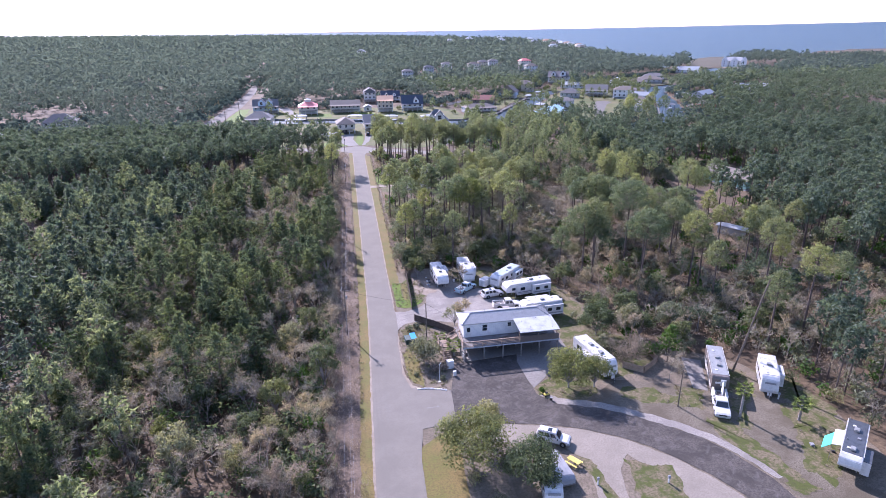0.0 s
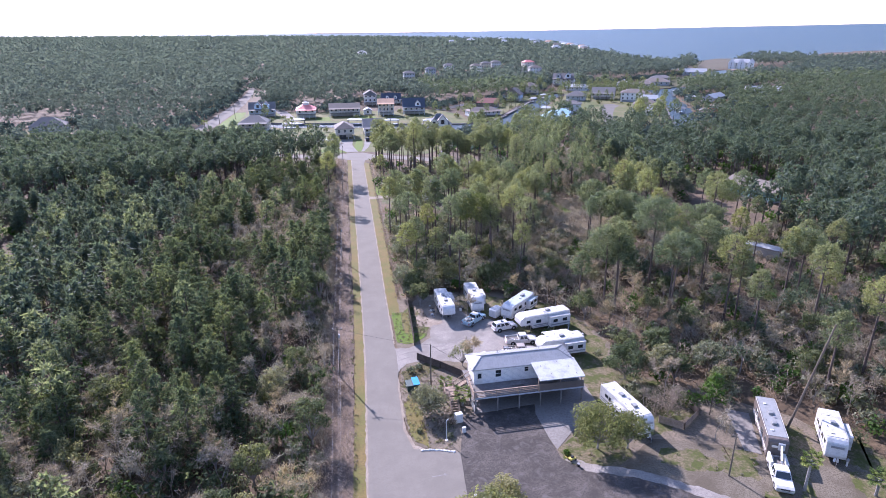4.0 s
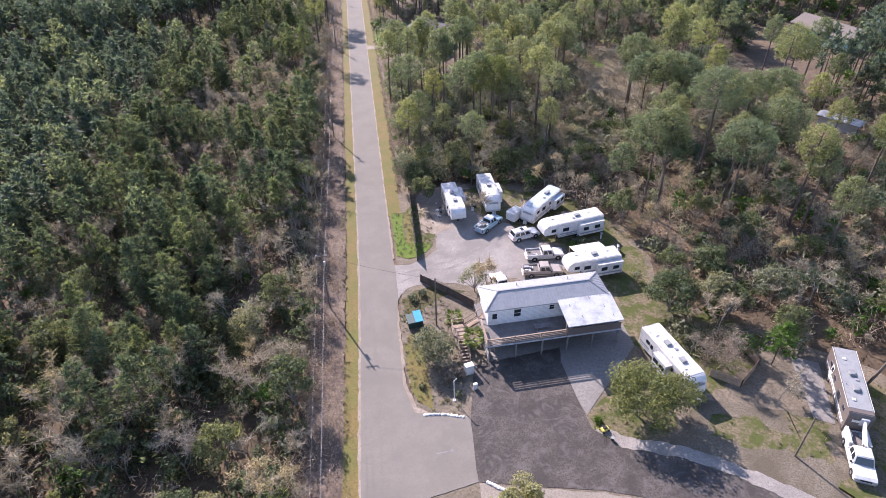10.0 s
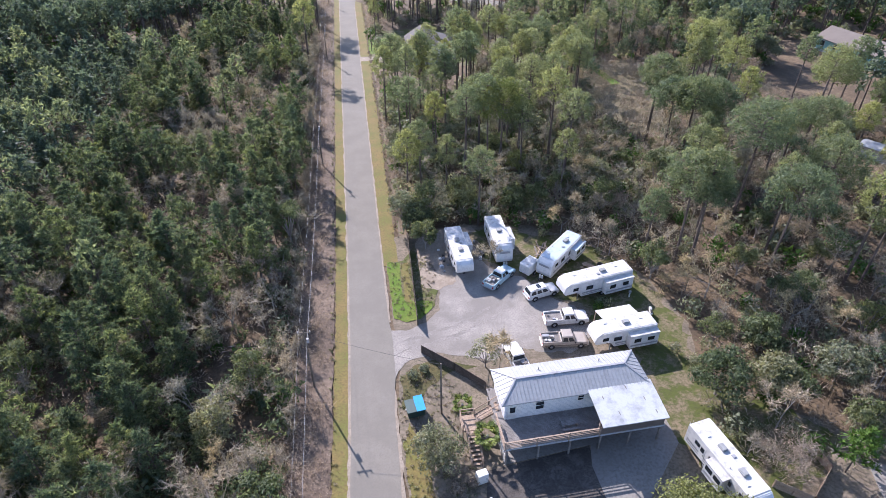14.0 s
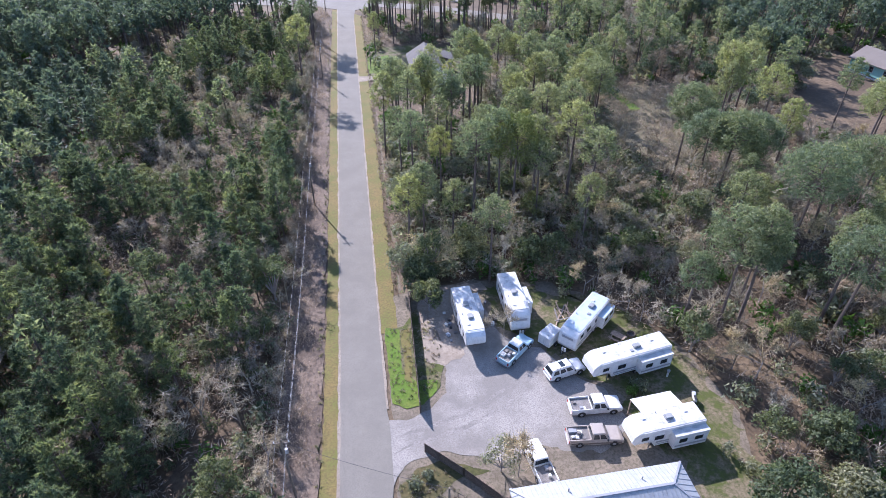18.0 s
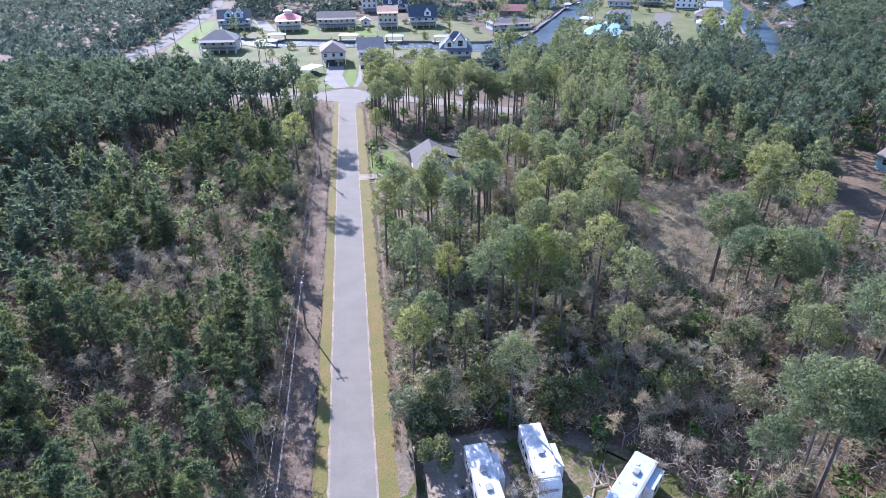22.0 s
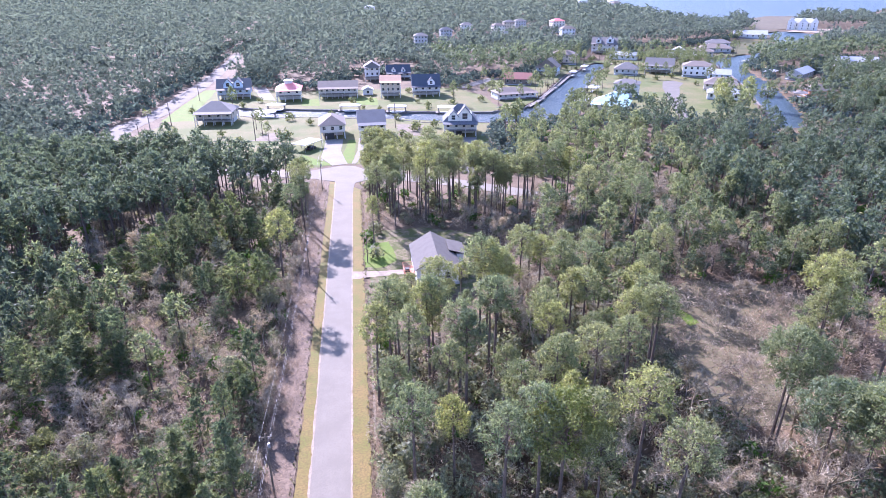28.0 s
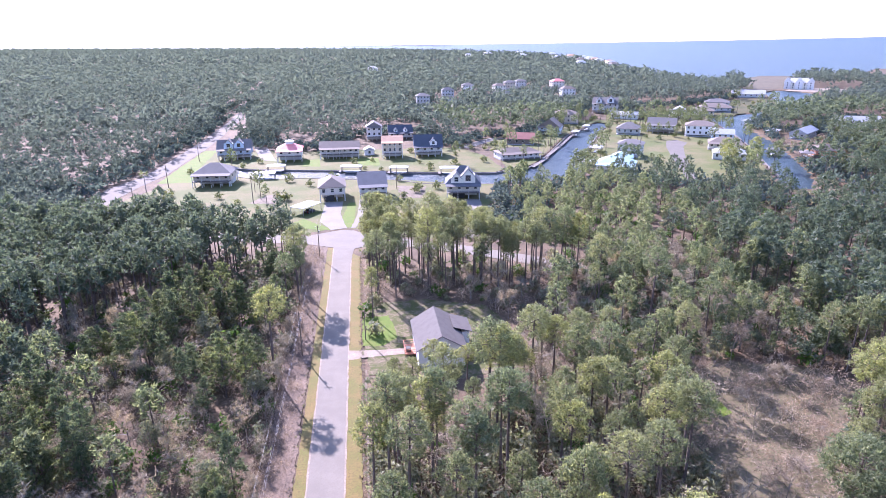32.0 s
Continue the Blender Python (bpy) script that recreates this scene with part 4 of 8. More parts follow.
near_woods(x, y, yng_lo, ycrowns, 0.6, 1.0)
x, y = spots(75, 270, 60, 330, 4.5, g)
k = (x > 102 - 0.1 * (y - 150)) & (g.random(len(x)) < 0.72) & (x < 40 + 0.9 * y) & (y < 265)
near_woods(x[k], y[k], tall_lo, dcrowns, 0.72, 1.0)
x, y = spots(58, 300, 262, 345, 6.0, g)
k = g.random(len(x)) < np.where(x < 190, 0.66, 0.8)
k2 = k & (x > 105)
k &= ~k2
near_woods(x[k], y[k], tall_lo, crowns, 0.55, 0.9)
near_woods(x[k2], y[k2], tall_lo, dcrowns, 0.55, 0.9)
x, y = spots(66, 120, 20, 92, 6, g)
near_woods(x, y, tall_lo, dcrowns, 0.6, 0.9)

x, y = spots(205, 330, 340, 470, 6.0, g)
k = (x > 60 + 0.44 * y) & (g.random(len(x)) < 0.55)
near_woods(x[k], y[k], yng_lo, ycrowns, 0.6, 1.0)
# understory: leafless thickets, olive shrubs, fresh green ones
br = [brush(130 + i, 3.2, 1.9, 84, 0.08) for i in range(3)]
bu = [bush(140 + i, 2.4, 1.6, 66, 0.68) for i in range(3)]
bun = [bush(145 + i, 2.6, 1.6, 150, 0.36) for i in range(3)]
bl = [bare(70 + i, 6.5 + i, 1.05, 2, 1.1, 6) for i in range(3)]
x, y = spots(-60, -9.5, 50, 262, 3.4, g)
k = g.random(len(x)) < np.where(y < 108, 0.35, 0.65)
x2, y2 = spots(32, 112, 92, 262, 3.1, g)
k2 = g.random(len(x2)) < 0.85
mx, my = np.random.default_rng(8).random((2, 190)) * np.array([[36], [40]]) + np.array([[53], [167]])
x, y = np.concatenate([x[k], x2[k2], mx]), np.concatenate([y[k], y2[k2], my])
for i in range(3):
    (greys if i == 1 else browns).append(scatter(br[i], rows_of(x[i::3], y[i::3], g, 0.6, 1.4)))
x, y = spots(-110, -9.5, 50, 300, 4.0, g)
k = (g.random(len(x)) < 0.65) & (x > -24 - 0.56 * y)
x2, y2 = spots(6.5, 240, 92, 330, 4.0, g)
k2 = (g.random(len(x2)) < 0.75) & (x2 < 40 + 0.9 * y2)
x, y = np.concatenate([x[k], x2[k2]]), np.concatenate([y[k], y2[k2]])
for i in range(3):
    nr = (np.abs(x[i::3] - 5) < 52) & (y[i::3] < 225)
    for q, tp in ((nr, bun[i]), (~nr, bu[i])):
        (fresh if i == 2 else olives).append(scatter(tp, rows_of(x[i::3][q], y[i::3][q], g, 0.5, 1.5)))
x, y = spots(-46, -9.6, 44, 112, 3.2, g)
k = g.random(len(x)) < 0.6
x, y = x[k], y[k]
for i in range(3):
    ycrowns.append(scatter(bun[i], rows_of(x[i::3], y[i::3], g, 0.8, 1.8)))
# dense shrubs and thin bare trees under the tall pines
x, y = spots(5.6, 52, 137, 207, 2.3, g)
k = g.random(len(x)) < 0.85
x, y = x[k], y[k]
for i in range(3):
    olives.append(scatter(bun[i], rows_of(x[i::4], y[i::4], g, 0.7, 1.8)))
browns.append(scatter(br[0], rows_of(x[3::6], y[3::6], g, 0.5, 1.1)))
fresh.append(scatter(bun[2], rows_of(x[5::14], y[5::14], g, 0.8, 1.7)))
greys.append(scatter(bl[1], rows_of(x[1::14], y[1::14], g, 0.5, 0.95)))
x, y = spots(6, 66, 138, 262, 3.0, g)
k = g.random(len(x)) < 0.7
x, y = x[k], y[k]
browns.append(scatter(br[1], rows_of(x[::2], y[::2], g, 0.7, 1.25)))
greys.append(scatter(br[2], rows_of(x[1::2], y[1::2], g, 0.7, 1.25)))
# low cover that hides the forest floor of the young woods
x, y = spots(-46, -9.8, 84, 264, 2.5, g)
k = g.random(len(x)) < 0.85
x, y = x[k], y[k]
ycrowns.append(scatter(bun[0][:110], rows_of(x[::3], y[::3], g, 0.6, 1.25)))
ycrowns.append(scatter(bun[1][:110], rows_of(x[1::3], y[1::3], g, 0.5, 1.15)))
browns.append(scatter(br[1][:66], rows_of(x[2::3], y[2::3], g, 0.5, 1.1)))
x, y = np.random.default_rng(31).random((2, 330)) * np.array([[2.2], [142]]) + np.array([[5.9], [138]])
k = ~((y > 206) & (y < 243))
x, y = x[k], y[k]
browns.append(scatter(br[2][:70], rows_of(x[::2], y[::2], g, 0.3, 0.7)))
olives.append(scatter(bun[0][:90], rows_of(x[1::3] + 0.8, y[1::3], g, 0.35, 0.8)))
x, y = spots(-55, -9.8, 48, 262, 5.0, g)
k = (1.3 * fbm(x, y, 0.055, 3.0) + 0.3 * g.random(len(x)) - 0.3 * np.exp(-(((y - 76) / 26) ** 2)) < 0.2) | (x > -15)
k &= g.random(len(x)) < 0.85
x2, y2 = spots(30, 110, 92, 262, 6.2, g)
k2 = g.random(len(x2)) < 0.6
x, y = np.concatenate([x[k], x2[k2]]), np.concatenate([y[k], y2[k2]])
for i in range(3):
    greys.append(scatter(bl[i], rows_of(x[i::3], y[i::3], g, 0.55, 1.15)))
x, y = (np.random.default_rng(3).random((2, 900)) * np.array([[4.6], [240]]) + np.array([[-9.9], [45]]))
browns.append(scatter(br[0][:50], rows_of(x, y, g, 0.2, 0.75)))
x, y = spots(-50, -10, 60, 190, 4.0, g)
k = (fbm(x, y, 0.06, 17.0) > 0.12) & (g.random(len(x)) < 0.75)
for i in range(3):
    greys.append(scatter(bl[i], rows_of(x[k][i::3], y[k][i::3], g, 0.7, 1.3)))

x, y = spots(61, 112, 34, 104, 2.7, g)
k = g.random(len(x)) < np.where(x < 78, 0.95, 0.6)
x, y = x[k], y[k]
olives.append(scatter(bun[0], rows_of(x[::4], y[::4], g, 0.8, 1.8)))
fresh.append(scatter(bun[1][:120], rows_of(x[1::8], y[1::8], g, 0.7, 1.5)))
browns.append(scatter(br[1], rows_of(x[2::4], y[2::4], g, 0.7, 1.4)))
greys.append(scatter(bl[2], rows_of(x[3::4], y[3::4], g, 0.6, 1.1)))
x, y = np.random.default_rng(33).random((2, 300)) * np.array([[1.6], [215]]) + np.array([[-10.2], [55]])
browns.append(scatter(br[2], rows_of(x[::2], y[::2], g, 0.4, 0.9)))
greys.append(scatter(bl[0], rows_of(x[1::2], y[1::2], g, 0.4, 0.8)))

# tall leafless trees that stand pale among the pines
x, y = spots(9, 88, 138, 262, 8.5, g)
k = (fbm(x, y, 0.045, 29.0) > 0.0) & (g.random(len(x)) < 0.8)
for i in range(3):
    greys.append(scatter(bl[i], rows_of(x[k][i::3], y[k][i::3], g, 1.15, 1.9)))

# low brush on the open banks of the basin
bx2, by2 = np.random.default_rng(12).random((2, 620)) * np.array([[140], [190]]) + np.array([[140], [275]])
k = ~(inside(bx2, by2, BASIN) | inside(bx2, by2, CANAL) | inside(bx2, by2, CLEARINGS[4]))
bx2, by2 = bx2[k], by2[k]
browns.append(scatter(br[1], rows_of(bx2[::2], by2[::2], g, 0.7, 1.5)))
olives.append(scatter(bu[0], rows_of(bx2[1::2], by2[1::2], g, 0.6, 1.3)))
stuff("pine_trunks", np.concatenate(trunks), BARK, "bare pine trunks of the woods", "tree trunks")
stuff("pine_woods", np.concatenate(crowns), PINE, "green pine crowns of the woods", "woods")
stuff("young_woods", np.concatenate(ycrowns), YOUNG, "dense young dark green pines", "woods")
stuff("dark_pine_woods", np.concatenate(dcrowns), DARKPINE, "tall dark pines beyond the young woods", "woods")
stuff("grey_brush", np.concatenate(greys), TWIG, "leafless grey brush", "brush")
stuff("brown_brush", np.concatenate(browns), BRUSH, "leafless brown brush", "brush")
stuff("olive_shrubs", np.concatenate(olives), OLIVE, "olive green shrubs under the trees", "shrubs")
stuff("green_shrubs", np.concatenate(fresh), FRESH, "bright green shrubs under the trees", "shrubs")


# far woods, coarser with distance
def clump(seed, h, r, tufts, count, length, width):
    gg = np.random.default_rng(seed)
    d = unit(tufts, gg) * (gg.random((tufts, 1)) ** 0.45)
    c = d * np.array((r, r, h * 0.26)) + np.array((0, 0, h * 0.74))
    return puffs(c, r * 0.3, count, length, width, gg, 0.5, 0.3)


mid = [clump(150 + i, 13.5, 2.6, 9, 8, 1.05, 0.62) for i in range(3)]
mid2 = [clump(155 + i, 14, 4.2, 8, 4, 2.0, 1.35) for i in range(3)]
far = [clump(160 + i, 15, 5.5, 9, 2, 3.2, 2.4) for i in range(3)]
last = [clump(163 + i, 15, 11, 6, 2, 6.5, 5.0) for i in range(3)]
low = [clump(165 + i, 6.5, 3.0, 8, 3, 1.7, 1.1) for i in range(3)]
out, shore = [], []
for tp, x0, x1, y0, y1, st, pr in ((mid, -340, 560, 292, 500, 5.5, 0.95), (mid2, -560, 820, 500, 860, 7.2, 0.95), (far, -1000, 700, 860, 1500, 11.5, 0.95), (last, -2300, 1500, 1500, 3650, 24, 0.95)):
    x, y = spots(x0, x1, y0, y1, st, g)
    k = (x > -40 - 0.57 * y) & (x < 20 + 1.0 * (y - 20)) & (g.random(len(x)) < pr) & ~((x > 56) & (x < 300) & (y < 346))
    r = rows_of(x[k], y[k], g, 0.75, 1.2)
    r[:, 5] *= np.where((x[k] > 40) & (y[k] < 352), 0.62, 1.0)
    r[:, 2] += swell(x[k], y[k])
    east = (r[:, 0] > 60) & (r[:, 1] < 560)
    for i in range(3):
        out.append(scatter(tp[i], r[~east][i::3]))
        if east.any():
            shore.append(scatter(tp[i], r[east][i::3]))
# thick low growth where the woods meet roads and gardens
x, y = spots(-210, 560, 290, 720, 4.2, g)
k = (x > -95 - 0.62 * (y - 100)) & (x < 60 + 0.9 * y)
x, y = x[k], y[k]
near_open = np.zeros(len(x), bool)
for i in range(12):
    rr = 10 if i % 3 else 20
    near_open |= is_open(x + rr * math.cos(i * 0.524), y + rr * math.sin(i * 0.524))
x, y = x[near_open], y[near_open]
r = rows_of(x, y, g, 0.6, 1.2)
r[:, 2] = -2.4 * r[:, 5]
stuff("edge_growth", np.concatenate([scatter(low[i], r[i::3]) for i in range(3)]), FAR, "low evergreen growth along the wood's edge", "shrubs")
stuff("edge_brush", scatter(bl[0][:130], rows_of(x[2::9], y[2::9], g, 0.7, 1.2)), TWIG, "leafless grey trees along the wood's edge", "trees")
stuff("shore_woods", np.concatenate(shore), DARKPINE, "green pines round the basin and eastern houses", "woods")
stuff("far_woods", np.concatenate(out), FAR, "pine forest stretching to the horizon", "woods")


# ---- vehicles ----
def wheel(par, x, y, z, r, w, side):
    t = Mesh().tube((x, y - w / 2, z), (x, y + w / 2, z), r, r, 16).ob("tyre", RUBBER, par, bevel=0.02)
    yy = y + side * (w / 2 + 0.005)
    Mesh().tube((x, yy - 0.03 * side, z), (x, yy, z), r * 0.58, r * 0.5, 12).ob("rim", STEEL, t, "steel rim")
    return t


def along(a, b, z=0.0):
    """The pose with its x axis from a to b."""
    return pose(a[0], a[1], z, 0, 0, math.degrees(math.atan2(b[1] - a[1], b[0] - a[0])))


def rv(front, rear, style, label, W=2.45, H=3.3, body=None, roof=None, slides=(), units=(0.35, 0.7), stripe=None, awning=0, name="camper_trailer"):
    body, roof, stripe = body or WHITE, roof or ROOFWHITE, stripe or TRIMGREY
    L = math.dist(front, rear)
    e = thing(name, label, "camper", along(front, rear), "campers on the site")
    if style == "fifth":
        prof = [(0.25, 1.55), (0, 2.0), (0.2, H - 0.45), (0.75, H - 0.05), (1.2, H), (L - 0.12, H), (L, H - 0.15), (L, 0.7), (2.7, 0.7), (2.35, 1.5)]
    elif style == "coach":
        prof = [(0.05, 0.45), (0, 1.2), (0.12, H - 0.35), (0.4, H), (L - 0.1, H), (L, H - 0.1), (L, 0.5)]
    else:
        prof = [(0.2, 0.6), (0, 1.15), (0.3, H - 0.5), (0.75, H - 0.08), (1.2, H), (L - 0.1, H), (L, H - 0.12), (L, 0.62)]
    Mesh().prism(prof, -W / 2, W / 2).ob("body", body, e, bevel=0.07)
    Mesh().box(1.0, -W / 2 + 0.1, H - 0.01, L - 0.15, W / 2 - 0.1, H + 0.025).ob("roof", roof, e, bevel=0.01)
    for i, u in enumerate(units):
        x = 0.8 + u * (L - 1.6)
        Mesh().box(x - 0.45, -0.33, H + 0.02, x + 0.45, 0.33, H + 0.32).ob("roof_air_conditioner", GREYROOF, e, "grey-white air conditioner", bevel=0.08)
    for u, yy in ((0.16, 0.5), (0.52, -0.4), (0.87, 0.35)):
        x = 0.8 + u * (L - 1.6)
        Mesh().box(x - 0.2, yy - 0.2, H + 0.02, x + 0.2, yy + 0.2, H + 0.12).ob("roof_vent", TRIMGREY if u > 0.4 and u < 0.8 else OFFWHITE, e, bevel=0.03)
    Mesh().tube((L * 0.42, 0.85, H), (L * 0.42, 0.85, H + 0.2), 0.05, 0.05, 6).ob("vent_pipe", TRIMGREY, e)
    for s in (-1, 1):
        y = s * (W / 2 + 0.004)
        for k, (u, w, h, z) in enumerate(((0.14, 0.75, 0.5, 2.25), (0.36, 1.0, 0.6, 2.05), (0.62, 0.85, 0.6, 2.05), (0.86, 0.7, 0.5, 2.15))):
            x = 0.4 + u * (L - 0.9)
            f = Mesh().box(x - w / 2 - 0.04, y - 0.012, z - h / 2 - 0.04, x + w / 2 + 0.04, y + 0.012, z + h / 2 + 0.04).ob("window", TRIMGREY, e)
            Mesh().box(x - w / 2, y - 0.018, z - h / 2, x + w / 2, y + 0.018, z + h / 2).ob("pane", GLASS, f, "dark glass pane")
        Mesh().box(2.8 if style == "fifth" else 0.6, y - 0.006, 1.2, L - 0.3, y + 0.006, 1.44).ob("stripe", stripe, e, "painted stripe")
        Mesh().box(2.8 if style == "fifth" else 0.6, y - 0.006, 0.95, L - 0.3, y + 0.006, 1.06).ob("stripe", stripe, e, "painted stripe")
        Mesh().box(1.0, y - 0.03, H - 0.07, L - 0.15, y + 0.02, H - 0.02).ob("gutter", OFFWHITE, e)
    x = L * 0.74
    d = Mesh().box(x - 0.36, W / 2, 0.72, x + 0.36, W / 2 + 0.025, 2.65).ob("door", OFFWHITE, e, bevel=0.01)
    Mesh().box(x - 0.24, W / 2 + 0.02, 1.75, x + 0.24, W / 2 + 0.034, 2.4).ob("pane", GLASS, d, "dark glass pane")
    Mesh().box(x - 0.33, W / 2 + 0.02, 1.5, x - 0.25, W / 2 + 0.06, 1.62).ob("handle", BLACK, d)
    Mesh().box(0.25 if style == "fifth" else 0.04, -0.75, 2.2, 0.29 if style == "fifth" else 0.1, 0.75, 2.5).ob("front_badge", stripe, e, "grey front marking")
    Mesh().box(L, -0.55, 1.9, L + 0.02, 0.55, 2.45).ob("window", GLASS, e, "dark rear window")
    for s in (-1, 1):
        Mesh().box(L, s * (W / 2 - 0.22) - 0.08, 1.0, L + 0.03, s * (W / 2 - 0.22) + 0.08, 1.3).ob("tail_light", LAMPRED, e, "red lens")
    ladder = Mesh()
    for yy in (0.62, 1.0):
        ladder.tube((L + 0.1, yy, 0.9), (L + 0.1, yy, H + 0.1), 0.018, 0.018, 6)
    for i in range(7):
        ladder.tube((L + 0.1, 0.62, 1.0 + i * 0.33), (L + 0.1, 1.0, 1.0 + i * 0.33), 0.014, 0.014, 6)
    ladder.ob("ladder", STEEL, e, "thin metal ladder")
    ax = (L * 0.58, L * 0.58 + 0.85) if style != "coach" else (1.9, L - 2.6)
    for x in ax:
        for s in (-1, 1):
            wheel(e, x, s * (W / 2 - 0.16), 0.36, 0.36, 0.24, s)
    Mesh().box(2.6 if style == "fifth" else 0.4, -W / 2 + 0.3, 0.45, L - 0.2, W / 2 - 0.3, 0.72).ob("chassis", BLACK, e)
    if style == "trailer":
        fr = Mesh().beam((0.4, -0.7, 0.5), (-1.15, 0, 0.5), 0.09).beam((0.4, 0.7, 0.5), (-1.15, 0, 0.5), 0.09)
        fr.ob("tow_frame", BLACK, e)
        for yy in (-0.17, 0.17):
            Mesh().tube((-0.45, yy, 0.55), (-0.45, yy, 1.05), 0.155, 0.13, 10).ob("gas_bottle", OFFWHITE, e, bevel=0.03)
        Mesh().tube((-0.95, 0, 0.03), (-0.95, 0, 0.85), 0.035, 0.035, 8).ob("jack", STEEL, e)
    if style == "fifth":
        Mesh().box(0.9, -0.16, 0.75, 1.3, 0.16, 1.52).ob("king_pin", BLACK, e)
        for s in (-1, 1):
            Mesh().box(2.3, s * 0.9 - 0.05, 0.02, 2.42, s * 0.9 + 0.05, 1.5).ob("landing_leg", STEEL, e)
    for s, u0, u1 in slides:
        x0, x1 = u0 * L, u1 * L
        y0, y1 = sorted((s * (W / 2 - 0.05), s * (W / 2 + 0.9)))
        b = Mesh().box(x0, y0, 0.85, x1, y1, H - 0.5).ob("slide_out", body, e, bevel=0.03)
        Mesh().box(x0 - 0.05, y0, H - 0.5, x1 + 0.05, y1 + 0.03 * s, H - 0.44).ob("slide_roof", roof, b)
        yy = s * (W / 2 + 0.905)
        for f in (0.25, 0.72):
            xm = x0 + (x1 - x0) * f
            Mesh().box(xm - 0.45, yy - 0.012, 1.75, xm + 0.45, yy + 0.012, 2.35).ob("window", GLASS, b, "dark glass window")
        Mesh().box(x0 + 0.1, yy - 0.006, 1.18, x1 - 0.1, yy + 0.006, 1.42).ob("stripe", stripe, b)
    if awning:
        y = awning * (W / 2 + 0.08)
        Mesh().tube((L * 0.3, y, H - 0.15), (L * 0.8, y, H - 0.15), 0.07, 0.07, 8).ob("awning_roll", OFFWHITE, e)
    return e


def frustum(m, x0, x1, w, z0, X0, X1, W, z1):
    return m.add([(x0, -w, z0), (x1, -w, z0), (x1, w, z0), (x0, w, z0), (X0, -W, z1), (X1, -W, z1), (X1, W, z1), (X0, W, z1)],
                 [(0, 3, 2, 1), (4, 5, 6, 7), (0, 1, 5, 4), (1, 2, 6, 5), (2, 3, 7, 6), (3, 0, 4, 7)])


def car(at, yaw, kind, label, body, L=5.6, W=1.9, load=None, two_tone=None, name="pickup_truck", cat="truck", roofmat=None):
    """A vehicle with its nose along local +x; kinds: pickup, suv, sedan."""
    e = thing(name, label, cat, pose(at[0], at[1], 0.04, 0, 0, yaw), "parked vehicles")
    f, r, w = L / 2, -L / 2, W / 2
    hood = {"pickup": 1.08, "suv": 1.02, "sedan": 0.92}[kind]
    if kind == "pickup":
        c0, c1, top = r + 0.40 * L, f - 0.26 * L, 1.82
        prof = [(r, 0.45), (r, 1.0), (c0, 1.0), (c1, hood), (f - 0.35, hood - 0.1), (f, hood - 0.28), (f, 0.42), (f - 0.3, 0.33), (r + 0.2, 0.36)]
    elif kind == "suv":
        c0, c1, top = r + 0.05, f - 0.27 * L, 1.72
        prof = [(r, 0.45), (r, 1.02), (c1, hood), (f - 0.3, hood - 0.1), (f, hood - 0.25), (f, 0.42), (f - 0.25, 0.32), (r + 0.2, 0.36)]
    else:
        c0, c1, top = r + 0.17 * L, f - 0.26 * L, 1.43
        prof = [(r, 0.42), (r + 0.03, 0.85), (r + 0.3, 0.93), (c0, 0.95), (c1, hood), (f - 0.3, hood - 0.14), (f, hood - 0.28), (f, 0.38), (f - 0.25, 0.26), (r + 0.2, 0.3)]
    Mesh().prism(prof, -w, w).ob("body", body, e, bevel=0.06)
    b0 = 0.95 if kind != "sedan" else 0.9
    g0, g1 = (c0 + 0.12, c1 - 0.55) if kind == "pickup" else (c0 + (0.3 if kind == "suv" else 0.65), c1 - 0.62)
    frustum(Mesh(), c0, c1, w - 0.05, b0, g0, g1, w - 0.24, top).ob("cabin", body, e, bevel=0.05)
    Mesh().box(g0 + 0.08, -w + 0.3, top - 0.01, g1 - 0.05, w - 0.3, top + 0.018).ob("roof", roofmat or body, e, bevel=0.008)
    up = top - b0

    def pt(u, side, t):
        """A place on the cabin's side, u along it and t up it."""
        a, b = c0 + (g0 - c0) * t, c1 + (g1 - c1) * t
        return (a + (b - a) * u, side * (w - 0.05 - 0.19 * t + 0.012), b0 + up * t)

    for s in (-1, 1):
        spans = ((0.1, 0.47), (0.53, 0.9)) if kind != "suv" else ((0.07, 0.32), (0.36, 0.61), (0.65, 0.9))
        for u0, u1 in spans:
            Mesh().add([pt(u0, s, 0.22), pt(u1, s, 0.22), pt(u1 - 0.02, s, 0.86), pt(u0 + 0.02, s, 0.86)], [(0, 1, 2, 3)]).ob("side_window", GLASS, e, "dark glass")
        for u in (spans[0][0] + 0.03, spans[-1][0]):
            p = pt(u, s, 0.0)
            Mesh().box(p[0] - 0.09, p[1] - 0.02, 0.86, p[0] + 0.09, p[1] + 0.02, 0.9).ob("door_handle", BLACK, e)
        Mesh().box(c1 - 0.35, s * (w + 0.09) - 0.1, 1.02, c1 - 0.2, s * (w + 0.09) + 0.1, 1.2).ob("mirror", BLACK, e, bevel=0.03)
        Mesh().box(f - 0.06, s * (w - 0.3) - 0.2, hood - 0.42, f + 0.02, s * (w - 0.3) + 0.2, hood - 0.27).ob("headlight", STEEL, e, "clear headlight")
        Mesh().box(r - 0.015, s * (w - 0.14) - 0.1, 0.65, r + 0.02, s * (w - 0.14) + 0.1, 0.95).ob("tail_light", LAMPRED, e, "red lens")
        if two_tone:
            Mesh().box(r + 0.25, s * (w + 0.006) - 0.008, 0.5, f - 0.25, s * (w + 0.006) + 0.008, 0.72).ob("side_panel", two_tone, e, "lower side in a second colour")

